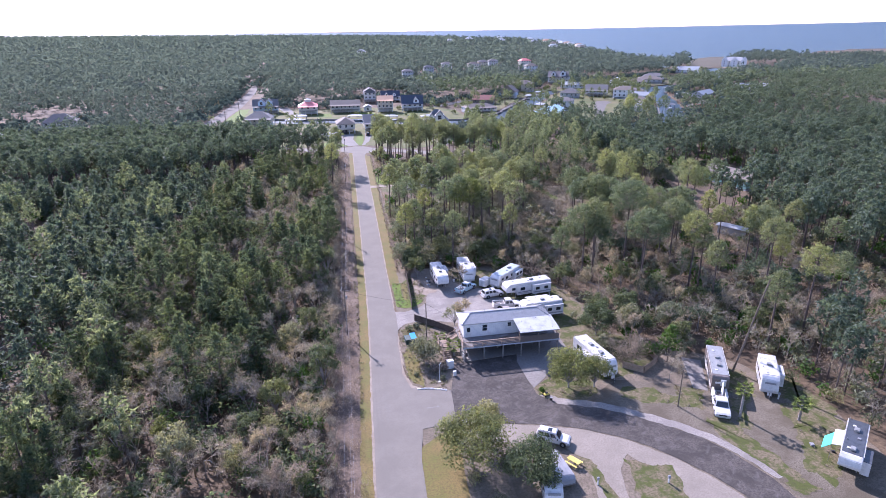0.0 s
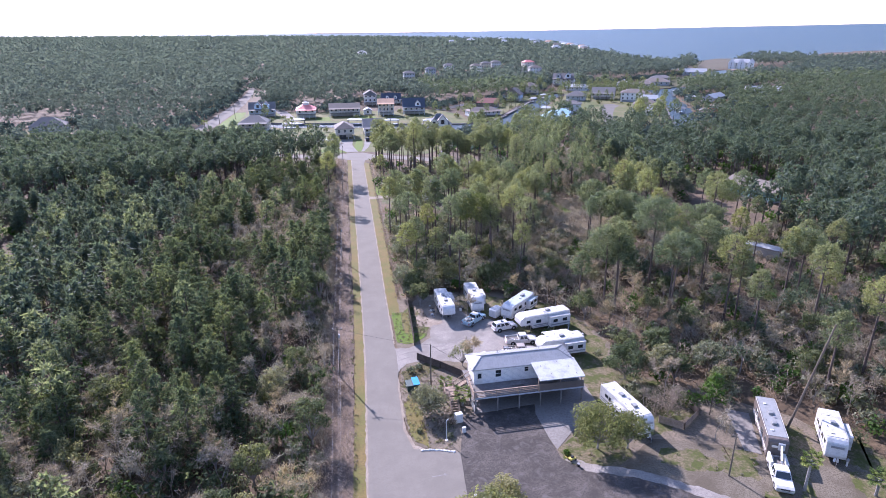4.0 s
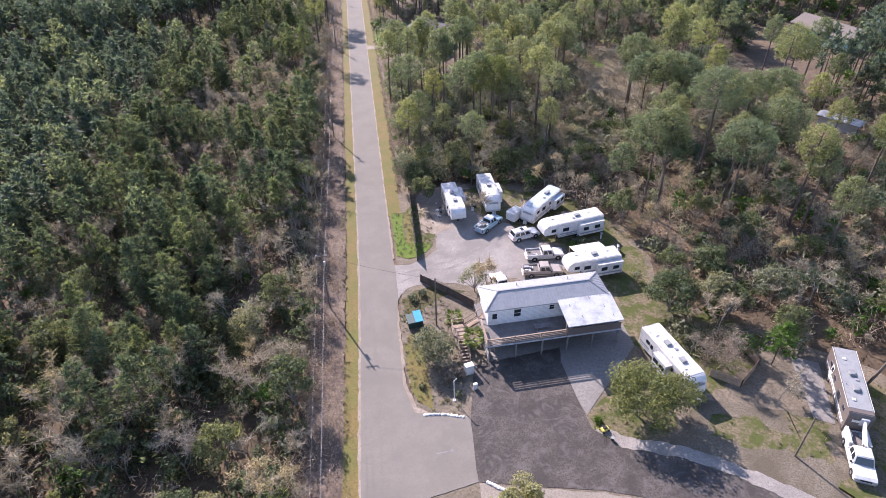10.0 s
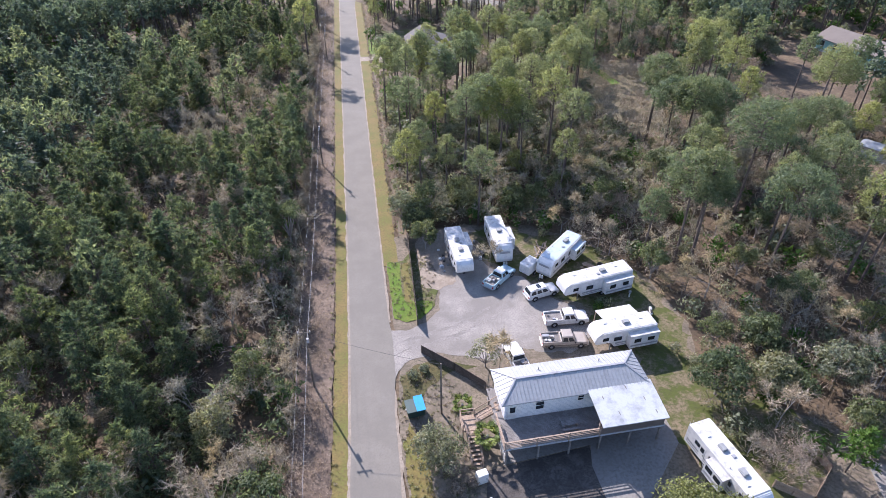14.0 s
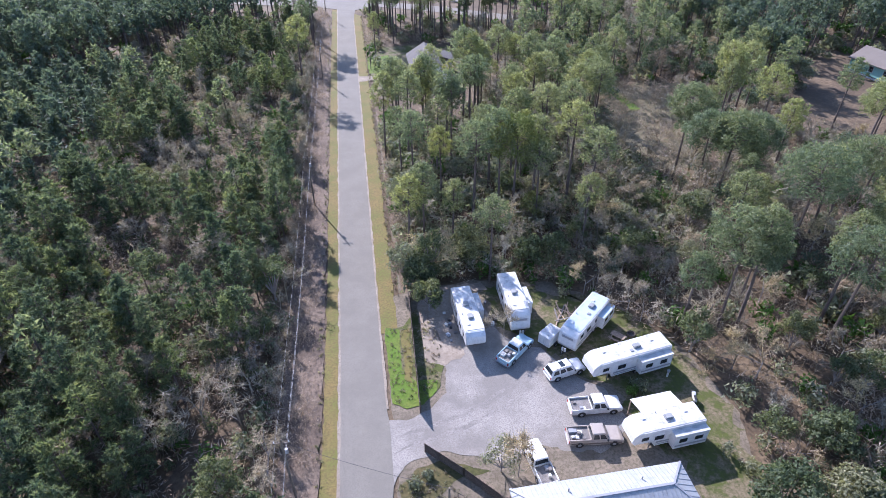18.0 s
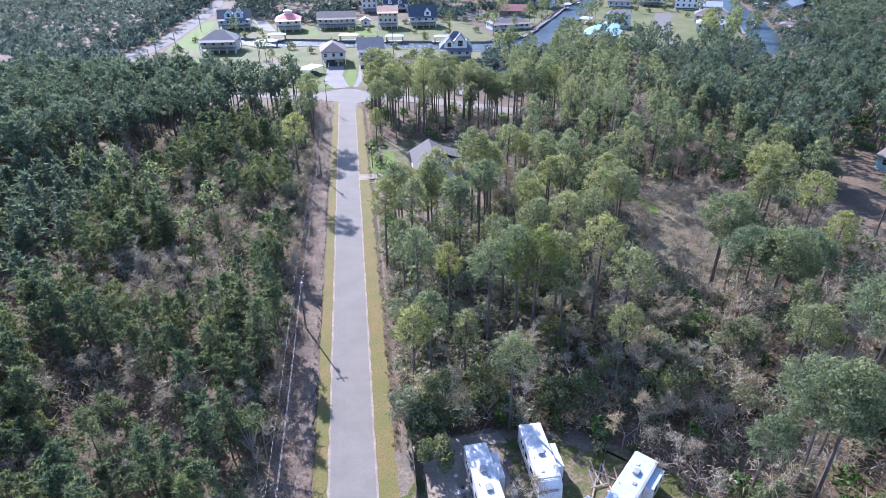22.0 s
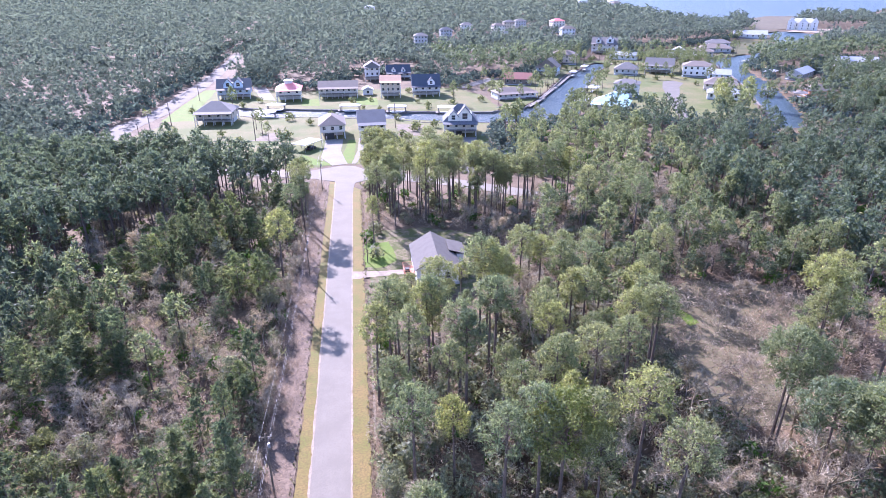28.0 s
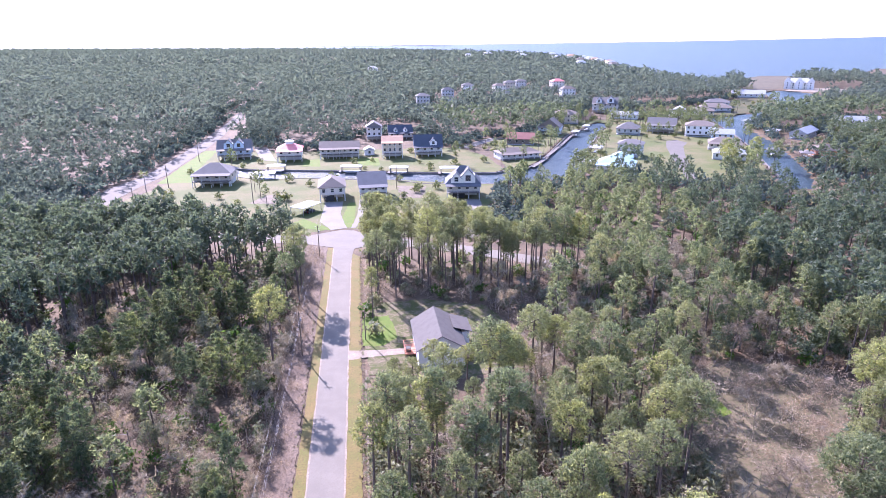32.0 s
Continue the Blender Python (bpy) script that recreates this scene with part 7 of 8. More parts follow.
patch("house_driveway", [(5, 338), (9, 338), (6.5, 316), (3.6, 303), (2.2, 303), (4.2, 318)], PALECONC, 0.04, 0.2, 0.8, "pale concrete driveway", "driveway")
patch("house_driveway", [(44, 334), (50, 332), (47, 306), (40, 286), (36, 288), (43, 308)], PALECONC, 0.04, 0.3, 0.8, "pale concrete driveway", "driveway")
patch("house_driveway", [(-44, 428), (-36, 424), (-47, 470), (-54, 470)], PALECONC, 0.04, 0.3, 0.8, "pale concrete driveway", "driveway")
patch("far_road", [(-97, 300), (-97, 373), (-90.5, 394), (-89.5, 418), (-89, 467), (-89, 510), (-91.5, 594), (-104, 760), (-112, 900), (-107, 900), (-98, 760), (-84.5, 594), (-80.5, 510), (-79.5, 467), (-80.5, 434), (-81, 398), (-85, 376), (-87, 357), (-87, 300)], OLDROAD, 0.05, 0.3, 2, "pale worn road past the houses", "road")
patch("far_road", [(-60, 308), (-60, 303), (-90, 312), (-90, 318)], ASPHALT, 0.045, 0.2, 1, "grey lane", "road")
patch("far_lane", [(58, 447), (60, 452), (85, 480), (96, 478), (85, 470), (66, 446)], PALECONC, 0.05, 0.4, 2, "pale lane behind the houses", "lane")
patch("cul_de_sac", [(142, 348), (146.5, 348), (170, 402), (184, 430), (193, 442), (192, 452), (184, 450), (174, 430), (161, 398)], OLDROAD, 0.05, 0.3, 1.5, "grey cul-de-sac between houses", "lane")
patch("far_lane", [(-240, 392), (-196, 379), (-168, 372), (-150, 360), (-150, 355), (-169, 367), (-198, 374), (-240, 386)], PALECONC, 0.05, 0.4, 2, "pale lane past the grey house", "lane")
patch("far_lawn", [(-198, 373), (-168, 365), (-163, 352), (-182, 345), (-196, 356)], GREEN, 0.03, 1.0, 2, "green lawn beside the lane", "lawn")
patch("far_lawn", [(-200, 398), (-188, 410), (-160, 408), (-160, 385), (-178, 378), (-198, 381)], DRYGRASS, 0.03, 1.0, 2, "dry lawn round the grey house", "lawn")
patch("sand_lot", [(20.5, 339), (20.5, 360), (32, 358), (30, 338)], DIRT, 0.03, 1.2, 1.0, "bare sandy building lot", "sand lot")
patch("sand_lot", [(-36, 340), (-30, 352), (-22, 352), (-26, 338)], DIRT, 0.03, 0.8, 1.0, "bare sandy patch", "sand lot")
patch("far_sand", [(486, 762), (530, 806), (560, 790), (575, 748), (518, 738)], SAND, 0.05, 2, 4, "sandy shore round the mansion", "sand")
patch("marsh", [(454, 781), (535, 938), (643, 1040), (708, 1023), (685, 967), (616, 918), (516, 797)], MARSH, 0.3, 4, 6, "brown marsh grass by the bay", "marsh")
patch("marsh", [(418, 692), (452, 750), (486, 777), (462, 796), (432, 752)], MARSH, 0.3, 3, 5, "brown marsh grass by the bay", "marsh")
patch("lagoon_lawn", [(238, 580), (258, 619), (282, 608), (300, 620), (386, 690), (412, 684), (392, 640), (348, 592), (298, 562), (264, 550), (246, 545)], LAWN, 0.0, 2, 3, "tan lawns beside the lagoon", "lawn")

# canal walls
for k, line in enumerate((CANAL[0:8], CANAL[8:13], CANAL[14:19], CANAL[20:29], BASIN[1:8])):
    m = Mesh()
    for a, b in zip(line[:-1], line[1:]):
        m.beam((*a, -0.4), (*b, -0.4), 0.5, 1.1)
    tagged(m.ob("canal_wall", GREYWOOD), "weathered timber canal wall", "bulkhead", "", "structure")


def boathouse(at, yaw, w, d, roof, label):
    e = thing("boathouse", label, "boathouse", pose(at[0], at[1], -0.75, 0, 0, yaw), "boathouses on the canals")
    m, _ = roof_mesh(w, d, 3.2, 0.3, "hip", 0.3)
    m.ob("roof", roof, e)
    for x in (-w / 2 + 0.2, w / 2 - 0.2):
        for y in (-d / 2 + 0.2, 0, d / 2 - 0.2):
            Mesh().tube((x, y, -1.5), (x, y, 3.1), 0.13, 0.13, 6).ob("piling", GREYWOOD, e)
    Mesh().box(-w / 2 - 1.2, -d / 2, 0.75, -w / 2, d / 2, 0.9).ob("dock", GREYWOOD, e)
    Mesh().prism([(-w * 0.3, 0.35), (-w * 0.42, 0.9), (w * 0.3, 0.9), (w * 0.45, 1.0), (w * 0.25, 0.35)], -0.9, 0.9).ob("boat_hull", WHITE, e, "white boat hull")


for x, y, yaw, w, d, r in ((-33, 400, 0, 8, 4.5, ROOFMET), (1.5, 393, -10, 9, 4.5, ROOFMET), (23, 387, -8, 8, 4.5, ROOFMET), (46, 382, -5, 9, 4.5, ROOFMET), (-36, 384, 0, 9, 5, ROOFMET), 
                           (140, 482, 60, 7, 4, ROOFMET), (156, 506, 60, 7, 4, ROOFMET), (262, 464, 40, 10, 6, ROOFMET), (217, 400, 60, 7, 6, SH_BLUE), (228, 390, 60, 7, 6, SH_GREY), (276, 512, 40, 9, 5, GREYROOF), (131, 424, 60, 8, 6, ROOFMET), (112, 389, 60, 8, 6, ROOFMET)):
    boathouse((x, y), yaw, w, d, r, "open boathouse with pale roof on pilings")
for a, b in (((86, 388), (100, 410)), ((100, 412), (116, 441)), ((118, 444), (140, 486)), ((262, 492), (284, 519))):
    m = Mesh().beam((*a, 0.05), (*b, 0.05), 1.6, 0.16)
    e = thing("dock", "weathered wooden dock along the canal", "dock", pose(0, 0, 0), "docks on the canals")
    m.ob("deck", GREYWOOD, e)
    for i in range(7):
        p = Vector(a).lerp(Vector(b), i / 6)
        Mesh().tube((p.x, p.y, -3), (p.x, p.y, 0.5), 0.14, 0.14, 6).ob("piling", GREYWOOD, e)

# far bridge
e = thing("bridge", "long low road bridge across the bay", "bridge", pose(0, 0, 0))
zb = float(swell(300, 4400))
Mesh().beam((-250, 4500, zb + 5.5), (620, 4300, zb + 5.5), 12, 1.6).ob("deck", CONCRETE, e)
for i in range(24):
    t = i / 23
    x, y = -250 + 870 * t, 4500 - 200 * t
    Mesh().box(x - 1.2, y - 3, zb - 4, x + 1.2, y + 3, zb + 5).ob("pier", CONCRETE, e)


# ---- poles and wires ----
POLES = [(-6.6, 52), (-6.9, 108.6), (-6.6, 162.4), (-6.2, 220.7), (-6.1, 276)]
PH = 9.4


def pole(x, y, h, label, arm=True, r=0.125):
    e = thing("utility_pole", label, "utility pole", pose(x, y, -0.1), "utility poles along the road")
    Mesh().tube((0, 0, 0), (0, 0, h), r, r * 0.7, 10).ob("shaft", POLEWOOD, e)
    if arm:
        Mesh().box(-0.75, -0.05, h - 0.53, 0.75, 0.05, h - 0.43).ob("crossarm", POLEWOOD, e)
        for xx in (-0.65, 0.0, 0.65):
            Mesh().tube((xx, 0, h - 0.42), (xx, 0, h - 0.2), 0.06, 0.04, 8).ob("insulator", OFFWHITE, e)
        Mesh().tube((0.26, 0, h - 2.0), (0.26, 0, h - 1.4), 0.15, 0.15, 10).ob("transformer", TRIMGREY, e)
    return e


for x, y in POLES:
    pole(x, y, PH, "wooden power pole with crossarm by the road")
pole(7.2, 102.6, 8.2, "plain wooden pole in the planting bed", False, 0.12)
pole(5.8, 225.4, 6.6, "short wooden pole on the lawn", False, 0.11)
pole(41.7, 77.1, 6.5, "plain wooden pole in the camp yard", False, 0.11)
pole(55.6, 84.6, 17.0, "tall bare leaning pole at the wood's edge", False, 0.17).rotation_euler = (radians(4), radians(9), 0)
for x, y in ((-74.5, 430), (-73, 372), (-72, 330), (-34, 340), (20, 354), (160, 437), (146, 404), (18, 470), (48, 472)):
    pole(x, y, 10, "wooden pole among the houses", False, 0.16)


def wire(pts, r=0.0075, sag=0.8):
    m = Mesh()
    for a, b in zip(pts[:-1], pts[1:]):
        a, b = Vector(a), Vector(b)
        k = 8
        prev = a
        for i in range(1, k + 1):
            t = i / k
            q = a.lerp(b, t) - Vector((0, 0, sag * 4 * t * (1 - t)))
            m.tube(prev, q, r, r, 4)
            prev = q
    return m


for dx, dz in ((-0.5, -0.2), (0.45, -0.2), (0.1, -2.2)):
    pts = [(x + dx, y, PH + dz - 0.1) for x, y in [(-6.3, -4)] + POLES + [(-6, 330)]]
    tagged(wire(pts).ob("power_line", TRIMGREY, fix=False), "grey power line along the road", "power line", "power lines")
tagged(wire([(7.2, 102.6, 8.0), (13.2, 100.5, 5.2)], 0.015, 0.3).ob("power_line", BLACK, fix=False), "service line to the raised house", "power line", "power lines")
tagged(wire([(-6.9, 108.6, 9.0), (7.2, 102.6, 8.0)], 0.015, 0.4).ob("power_line", BLACK, fix=False), "service line across the road", "power line", "power lines")


# ---- planting and clutter near the lot ----
def single_tree(name, label, at, tr, cr, bark, leaf, s=1.0, turn=0.0, cat="tree"):
    t = thing(name, label, cat, pose(at[0], at[1], 0, 0, 0, turn))
    for nm, tris, mt in (("trunk", tr, bark), ("crown", cr, leaf)):
        o = new(nm, tri_mesh(nm, tris, mt))
        o.parent = t
    t.scale = (s, s, s)
    return t


single_tree("oak_tree", "large live oak with dense olive crown", (8.8, 69.6), *leafy(301, 7.6, 5.6, 2.0, 7400, 0.28, 0.8, 20), GREYBARK, OAKLEAF)
single_tree("oak_tree", "live oak with spreading crown over the lane", (15.2, 64.6), *leafy(302, 6.4, 4.2, 1.8, 6000, 0.28, 0.8, 16), GREYBARK, OAKLEAF)
single_tree("oak_tree", "live oak with light olive crown", (11.6, 74.0), *leafy(303, 6.2, 2.8, 1.8, 3000, 0.26, 0.8, 10), GREYBARK, OLIVE)
single_tree("oak_tree", "broad live oak on the grass island", (27.4, 84.8), *leafy(304, 6.6, 4.3, 1.8, 4800, 0.27, 0.8, 18), GREYBARK, OAKLEAF)
single_tree("oak_tree", "smaller live oak beside the camper", (31.4, 84.2), *leafy(305, 5.6, 3.0, 1.6, 2600, 0.27, 0.8, 12), GREYBARK, OAKLEAF)
single_tree("bush", "large pale olive bush in the bed", (5.9, 96.6), *leafy(306, 4.6, 3.1, 0.7, 3600, 0.24, 0.9, 14), GREYBARK, OLIVE, cat="bush")
single_tree("evergreen_tree", "dark evergreen behind the campers", (9.2, 133.4), *leafy(307, 5.0, 2.1, 1.8, 1800, 0.3, 0.7, 8), GREYBARK, OAKLEAF)
single_tree("evergreen_tree", "round dark evergreen beside the raised house", (38.5, 100.5), *leafy(308, 6.5, 3.6, 1.2, 3600, 0.32, 0.8, 11), GREYBARK, OAKLEAF)
single_tree("evergreen_tree", "olive evergreen behind the camper", (44.0, 99.5), *leafy(309, 6.0, 3.0, 1.2, 2800, 0.32, 0.8, 11), GREYBARK, OLIVE)
single_tree("evergreen_tree", "young green pine beside the coach", (46.5, 89.2), *young_pine(310, 6.5, 2.0), BARK, FRESH)
single_tree("yellow_pine", "broad yellow-green pine crown above the woods", (25.4, 154.2), *pine(311, 17.0, 4.2, 0.68, 84, 60, 0.42, 0.14), BARK, PINE_Y)
b1 = bare(312, 5.6, 1.15, 4, 1.2, 3)
single_tree("bare_tree", "leafless pinkish tree beside the fence", (40.6, 90.4), b1[:78], np.concatenate([b1[78:], scatter(brush(5, 3.2, 2.2, 520, 0.035), [(0, 0, 0.6, 0, 1.35, 1.35)])]), GREYBARK, BRUSH)
b1 = bare(313, 5.0, 1.1, 3, 0.8)
single_tree("bare_tree", "thin leafless tree behind the raised house", (15.0, 107.8), b1[:78], b1[78:], GREYBARK, TWIG, 1.25)
single_tree("bare_tree", "thin leafless tree behind the raised house", (13.4, 108.6), *leafy(314, 4.6, 2.3, 1.2, 1100, 0.2, 0.8, 10), GREYBARK, OLIVE)
b1 = bare(315, 5.4, 1.1, 3, 0.8)
single_tree("bare_tree", "leafless tree in the camp yard", (43.8, 83.6), b1[:78], b1[78:], GREYBARK, TWIG)
b1 = bare(316, 5.6, 1.0, 3, 0.8)
single_tree("bare_tree", "leafless tree between the campers", (17.9, 127.2), b1[:78], b1[78:], GREYBARK, TWIG)
for i, (x, y, h, r, mt) in enumerate(((30.2, 116.0, 1.6, 0.9, FRESH), (31.0, 117.2, 1.2, 0.7, OLIVE), (36.8, 107.2, 1.9, 1.1, OLIVE), (38.0, 104.8, 2.0, 1.2, OLIVE), (4.6, 108.2, 1.2, 0.9, OLIVE), (6.0, 109.0, 1.1, 0.7, OLIVE), (31.5, 116.4, 1.9, 1.0, OLIVE), (22.9, 84.4, 0.8, 0.5, FRESH), (8.2, 90.5, 0.8, 0.6, OLIVE), (7.4, 93.0, 1.3, 0.9, BRUSH), (9.0, 93.4, 1.0, 0.7, BRUSH), (4.1, 92.4, 0.6, 0.5, OLIVE), (10.6, 62, 2.0, 1.6, OLIVE), (8.4, 66.5, 1.9, 1.4, OLIVE), (17.2, 71.4, 1.6, 1.3, OLIVE), (39.5, 95, 2.4, 1.5, OLIVE), (44, 92, 2.2, 1.6, OAKLEAF), (62.5, 80, 2.4, 1.6, OAKLEAF), (65, 74, 2.6, 1.8, OLIVE), (66, 68, 2.6, 1.8, OAKLEAF), (9.8, 74.8, 1.6, 1.3, OAKLEAF))):
    o = new("shrub", tri_mesh("shrub", bush(320 + i, h, r, 360, 0.2), mt))
    o.location = (x, y, 0)
    tagged(o, "low leafy shrub beside the open ground" if mt is not BRUSH else "dry brown low shrub", "shrub", "shrubs round the lot")


def palm(at, h, label, s=1.0):
    t = thing("palm_tree", label, "palm", pose(at[0], at[1], 0), "palms on the site")
    m = Mesh()
    for i in range(5):
        m.tube((0, 0, h * i / 5), (0, 0, h * (i + 1) / 5), 0.2 - 0.01 * i, 0.17 - 0.01 * i, 8)
    m.ob("trunk", GREYBARK, t)
    gg = np.random.default_rng(int(abs(at[0]) * 10))
    for k in range(18):
        an, lift = k * 2.4, 0.9 - 1.5 * (k / 18)
        d = np.array((math.cos(an), math.sin(an), lift))
        tr = []
        side = np.array((-math.sin(an), math.cos(an), 0))
        st = np.array((0, 0, h)) + d * 0.75 * s
        tr.append([(0, 0.02, h), (0, -0.02, h), tuple(st)])
        for q in range(11):
            u = (q - 5) / 5 * 1.25
            dd = d * math.cos(u) + side * math.sin(u)
            tip = st + dd * (0.75 * s) * (1 - 0.1 * abs(u)) + np.array((0, 0, -0.12 * abs(u)))
            pp = np.cross(dd, (0, 0, 1)) * 0.07 * s
            tr.append([tuple(st), tuple(st + dd * 0.35 * s + pp), tuple(tip)])
            tr.append([tuple(st), tuple(tip), tuple(st + dd * 0.35 * s - pp)])
        o = new("frond", tri_mesh("frond", np.array(tr), PALMLEAF))
        o.parent = t
    return t


palm((11.3, 97.6), 2.0, "fan palm beside the deck stairs", 1.05)
palm((9.6, 102.8), 0.9, "bright green low fan palm by the fence", 0.85)
palm((49.2, 73.2), 4.6, "slender palm in the camp yard", 0.9)
palm((57.0, 71.0), 2.6, "short palm in the camp yard", 1.0)
palm((-79.5, 365), 7.0, "palm beside the far road", 1.5)


def plank_fence(name, pts, h, mat, label, step=0.16):
    e = thing(name, label, "fence", pose(0, 0, 0))
    for a, b in zip(pts[:-1], pts[1:]):
        a, b = Vector(a), Vector(b)
        n = int((b - a).length / step)
        d = (b - a).normalized()
        me = None
        m0 = Mesh().box(-step / 2 + 0.008, -0.012, 0, step / 2 - 0.008, 0.012, h)
        for i in range(n):
            p = a + d * (i + 0.5) * step
            if me is None:
                o = m0.ob("board", mat, e)
                me = o.data
            else:
                o = new("board", me)
                o.parent = e
            o.matrix_local = Matrix.Translation((p.x, p.y, 0.03 + 0.03 * math.sin(i * 2.3))) @ Euler((0, 0, math.atan2(d.y, d.x))).to_matrix().to_4x4()
        k = int((b - a).length / 2.4) + 1
        for i in range(k + 1):
            p = a.lerp(b, i / k)
            Mesh().box(p.x - 0.06, p.y - 0.06, 0, p.x + 0.06, p.y + 0.06, h + 0.05).ob("post", mat, e)
        for z in (0.4, h - 0.3):
            Mesh().beam((a.x, a.y, z), (b.x, b.y, z), 0.05, 0.09).ob("rail", mat, e)
    return e


DARKWOOD = surface("dark_fence_wood", (0.10, 0.075, 0.06), (0.15, 0.115, 0.09), (0.07, 0.055, 0.045), big=1.0, fine=6, bmp=0.3, dist=0.01)
plank_fence("board_fence", [(6.15, 117.0), (6.75, 137.0)], 1.85, DARKWOOD, "dark weathered board fence beside the lot")
plank_fence("board_fence", [(6.1, 112.0), (9.6, 108.6), (12.7, 105.2)], 1.35, DARKWOOD, "brown board fence behind the planting bed")
plank_fence("picket_fence", [(38.3, 88.8), (41.0, 86.6), (44.8, 89.4), (44.6, 92)], 1.2, WOOD, "low wooden fence round the bare tree")

# waste bin
e = thing("waste_bin", "dark metal waste skip with blue lid", "skip", pose(4.3, 103.2, 0.04, 0, 0, 8))
frustum(Mesh(), -0.9, 0.9, 0.75, 0.1, -1.0, 1.0, 0.95, 1.25).ob("tub", colour("bin_green", (0.02, 0.05, 0.045)), e, bevel=0.02)
Mesh().add([(0.02, -0.98, 1.27), (1.05, -0.98, 1.27), (1.05, 0.98, 1.5), (0.02, 0.98, 1.5), (0.02, -0.98, 1.31), (1.05, -0.98, 1.31), (1.05, 0.98, 1.54), (0.02, 0.98, 1.54)], [(3, 2, 1, 0), (4, 5, 6, 7), (0, 1, 5, 4), (1, 2, 6, 5), (2, 3, 7, 6), (3, 0, 4, 7)]).ob("lid", DUMPBLUE, e, "bright blue lid")
Mesh().box(-1.05, -0.1, 0.7, -0.95, 0.1, 0.85).box(0.95, -0.1, 0.7, 1.05, 0.1, 0.85).ob("lift_pocket", STEEL, e)
# white standing pole and small white boxes by the stairs
e = thing("hook_pole", "white bent metal pole in the planting bed", "pole", pose(7.6, 89.9, 0.03))
Mesh().tube((0, 0, 0), (0.0, 0.25, 3.0), 0.05, 0.05, 8).tube((0.0, 0.25, 3.0), (0.35, 0.4, 3.2), 0.05, 0.05, 8).ob("shaft", WHITE, e)
Mesh().tube((0, 0, 0), (0, 0, 0.08), 0.22, 0.2, 12).ob("base", OFFWHITE, e)
for x, y, s, h, lb in ((10.0, 93.8, 0.55, 1.4, "white metal cabinet by the stairs"), (10.3, 91.2, 0.25, 0.9, "small white post box by the drive")):
    e = thing("cabinet", lb, "cabinet", pose(x, y, 0.03, 0, 0, 12))
    Mesh().box(-s, -s * 0.7, 0, s, s * 0.7, h).ob("body", OFFWHITE, e, bevel=0.02)
    d = Mesh().box(-s * 0.85, -s * 0.7 - 0.02, 0.1, s * 0.85, -s * 0.7, h - 0.1).ob("door", WHITE, e)
    Mesh().box(s * 0.6, -s * 0.7 - 0.05, h * 0.45, s * 0.7, -s * 0.7 - 0.02, h * 0.6).ob("handle", BLACK, d)
# small yellow mower and bucket on the oak island
e = thing("lawn_mower", "small yellow and black lawn mower on the grass", "mower", pose(23.2, 83.2, 0.04, 0, 0, 20))
Mesh().box(-0.45, -0.3, 0.15, 0.45, 0.3, 0.42).ob("deck", YELLOW, e, bevel=0.08)
Mesh().box(-0.2, -0.18, 0.4, 0.25, 0.18, 0.62).ob("engine", BLACK, e, bevel=0.05)
Mesh().beam((-0.4, -0.22, 0.35), (-1.1, -0.22, 0.95), 0.03).beam((-0.4, 0.22, 0.35), (-1.1, 0.22, 0.95), 0.03).beam((-1.1, -0.22, 0.95), (-1.1, 0.22, 0.95), 0.03).ob("handle", YELLOW, e)
for x in (-0.36, 0.36):
    for y in (-0.32, 0.32):
        Mesh().tube((x, y - 0.03, 0.13), (x, y + 0.03, 0.13), 0.13, 0.13, 12).ob("wheel", RUBBER, e)
e = thing("bucket", "small black bucket on the grass edge", "bucket", pose(23.6, 81.9, 0.04))
Mesh().tube((0, 0, 0), (0, 0, 0.42), 0.16, 0.2, 14).ob("tub", BLACK, e)
Mesh().tube((0, 0, 0.421), (0, 0, 0.44), 0.21, 0.21, 14).ob("rim", TRIMGREY, e)
# border stones
gg = np.random.default_rng(5)
stone = None
for i in range(26):
    t = i / 25
    if i < 14:
        u = i / 13
        x, y = 4.0 + 4.2 * u, 88.3 - 1.0 * u + 0.25 * math.sin(u * 3)
    else:
        u = (i - 14) / 11
        x, y = 9.3 + 1.6 * u, 79.0 - 1.2 * u
    if stone is None:
        bm = bmesh.new()
        bmesh.ops.create_icosphere(bm, subdivisions=2, radius=0.17)
        for v in bm.verts:
            v.co *= 1 + 0.25 * noise.noise(v.co * 6)
            v.co.z *= 0.7
        me = bpy.data.meshes.new("stone")
        bm.to_mesh(me)
        bm.free()
        me.materials.append(colour("white_stone", (0.62, 0.6, 0.57), 0.8))
        stone = me
    o = new("stone", stone)
    o.location = (x, y, 0.09)
    o.scale = [0.7 + 0.7 * gg.random() for _ in range(3)]
    o.rotation_euler[2] = gg.random() * 6
    tagged(o, "pale rounded border stone", "stone", "border stones")
# fire ring
e = thing("fire_ring", "rusty steel fire ring beside the picnic table", "fire pit", pose(33.9, 125.2, 0))
m = Mesh()
for i in range(14):
    a, b = 2 * math.pi * i / 14, 2 * math.pi * (i + 1) / 14
    m.beam((0.5 * math.cos(a), 0.5 * math.sin(a), 0.16), (0.5 * math.cos(b), 0.5 * math.sin(b), 0.16), 0.05, 0.32)
m.ob("ring", BROWNPAINT, e)
Mesh().tube((0, 0, 0), (0, 0, 0.06), 0.47, 0.47, 14).ob("ash_bed", BLACK, e)
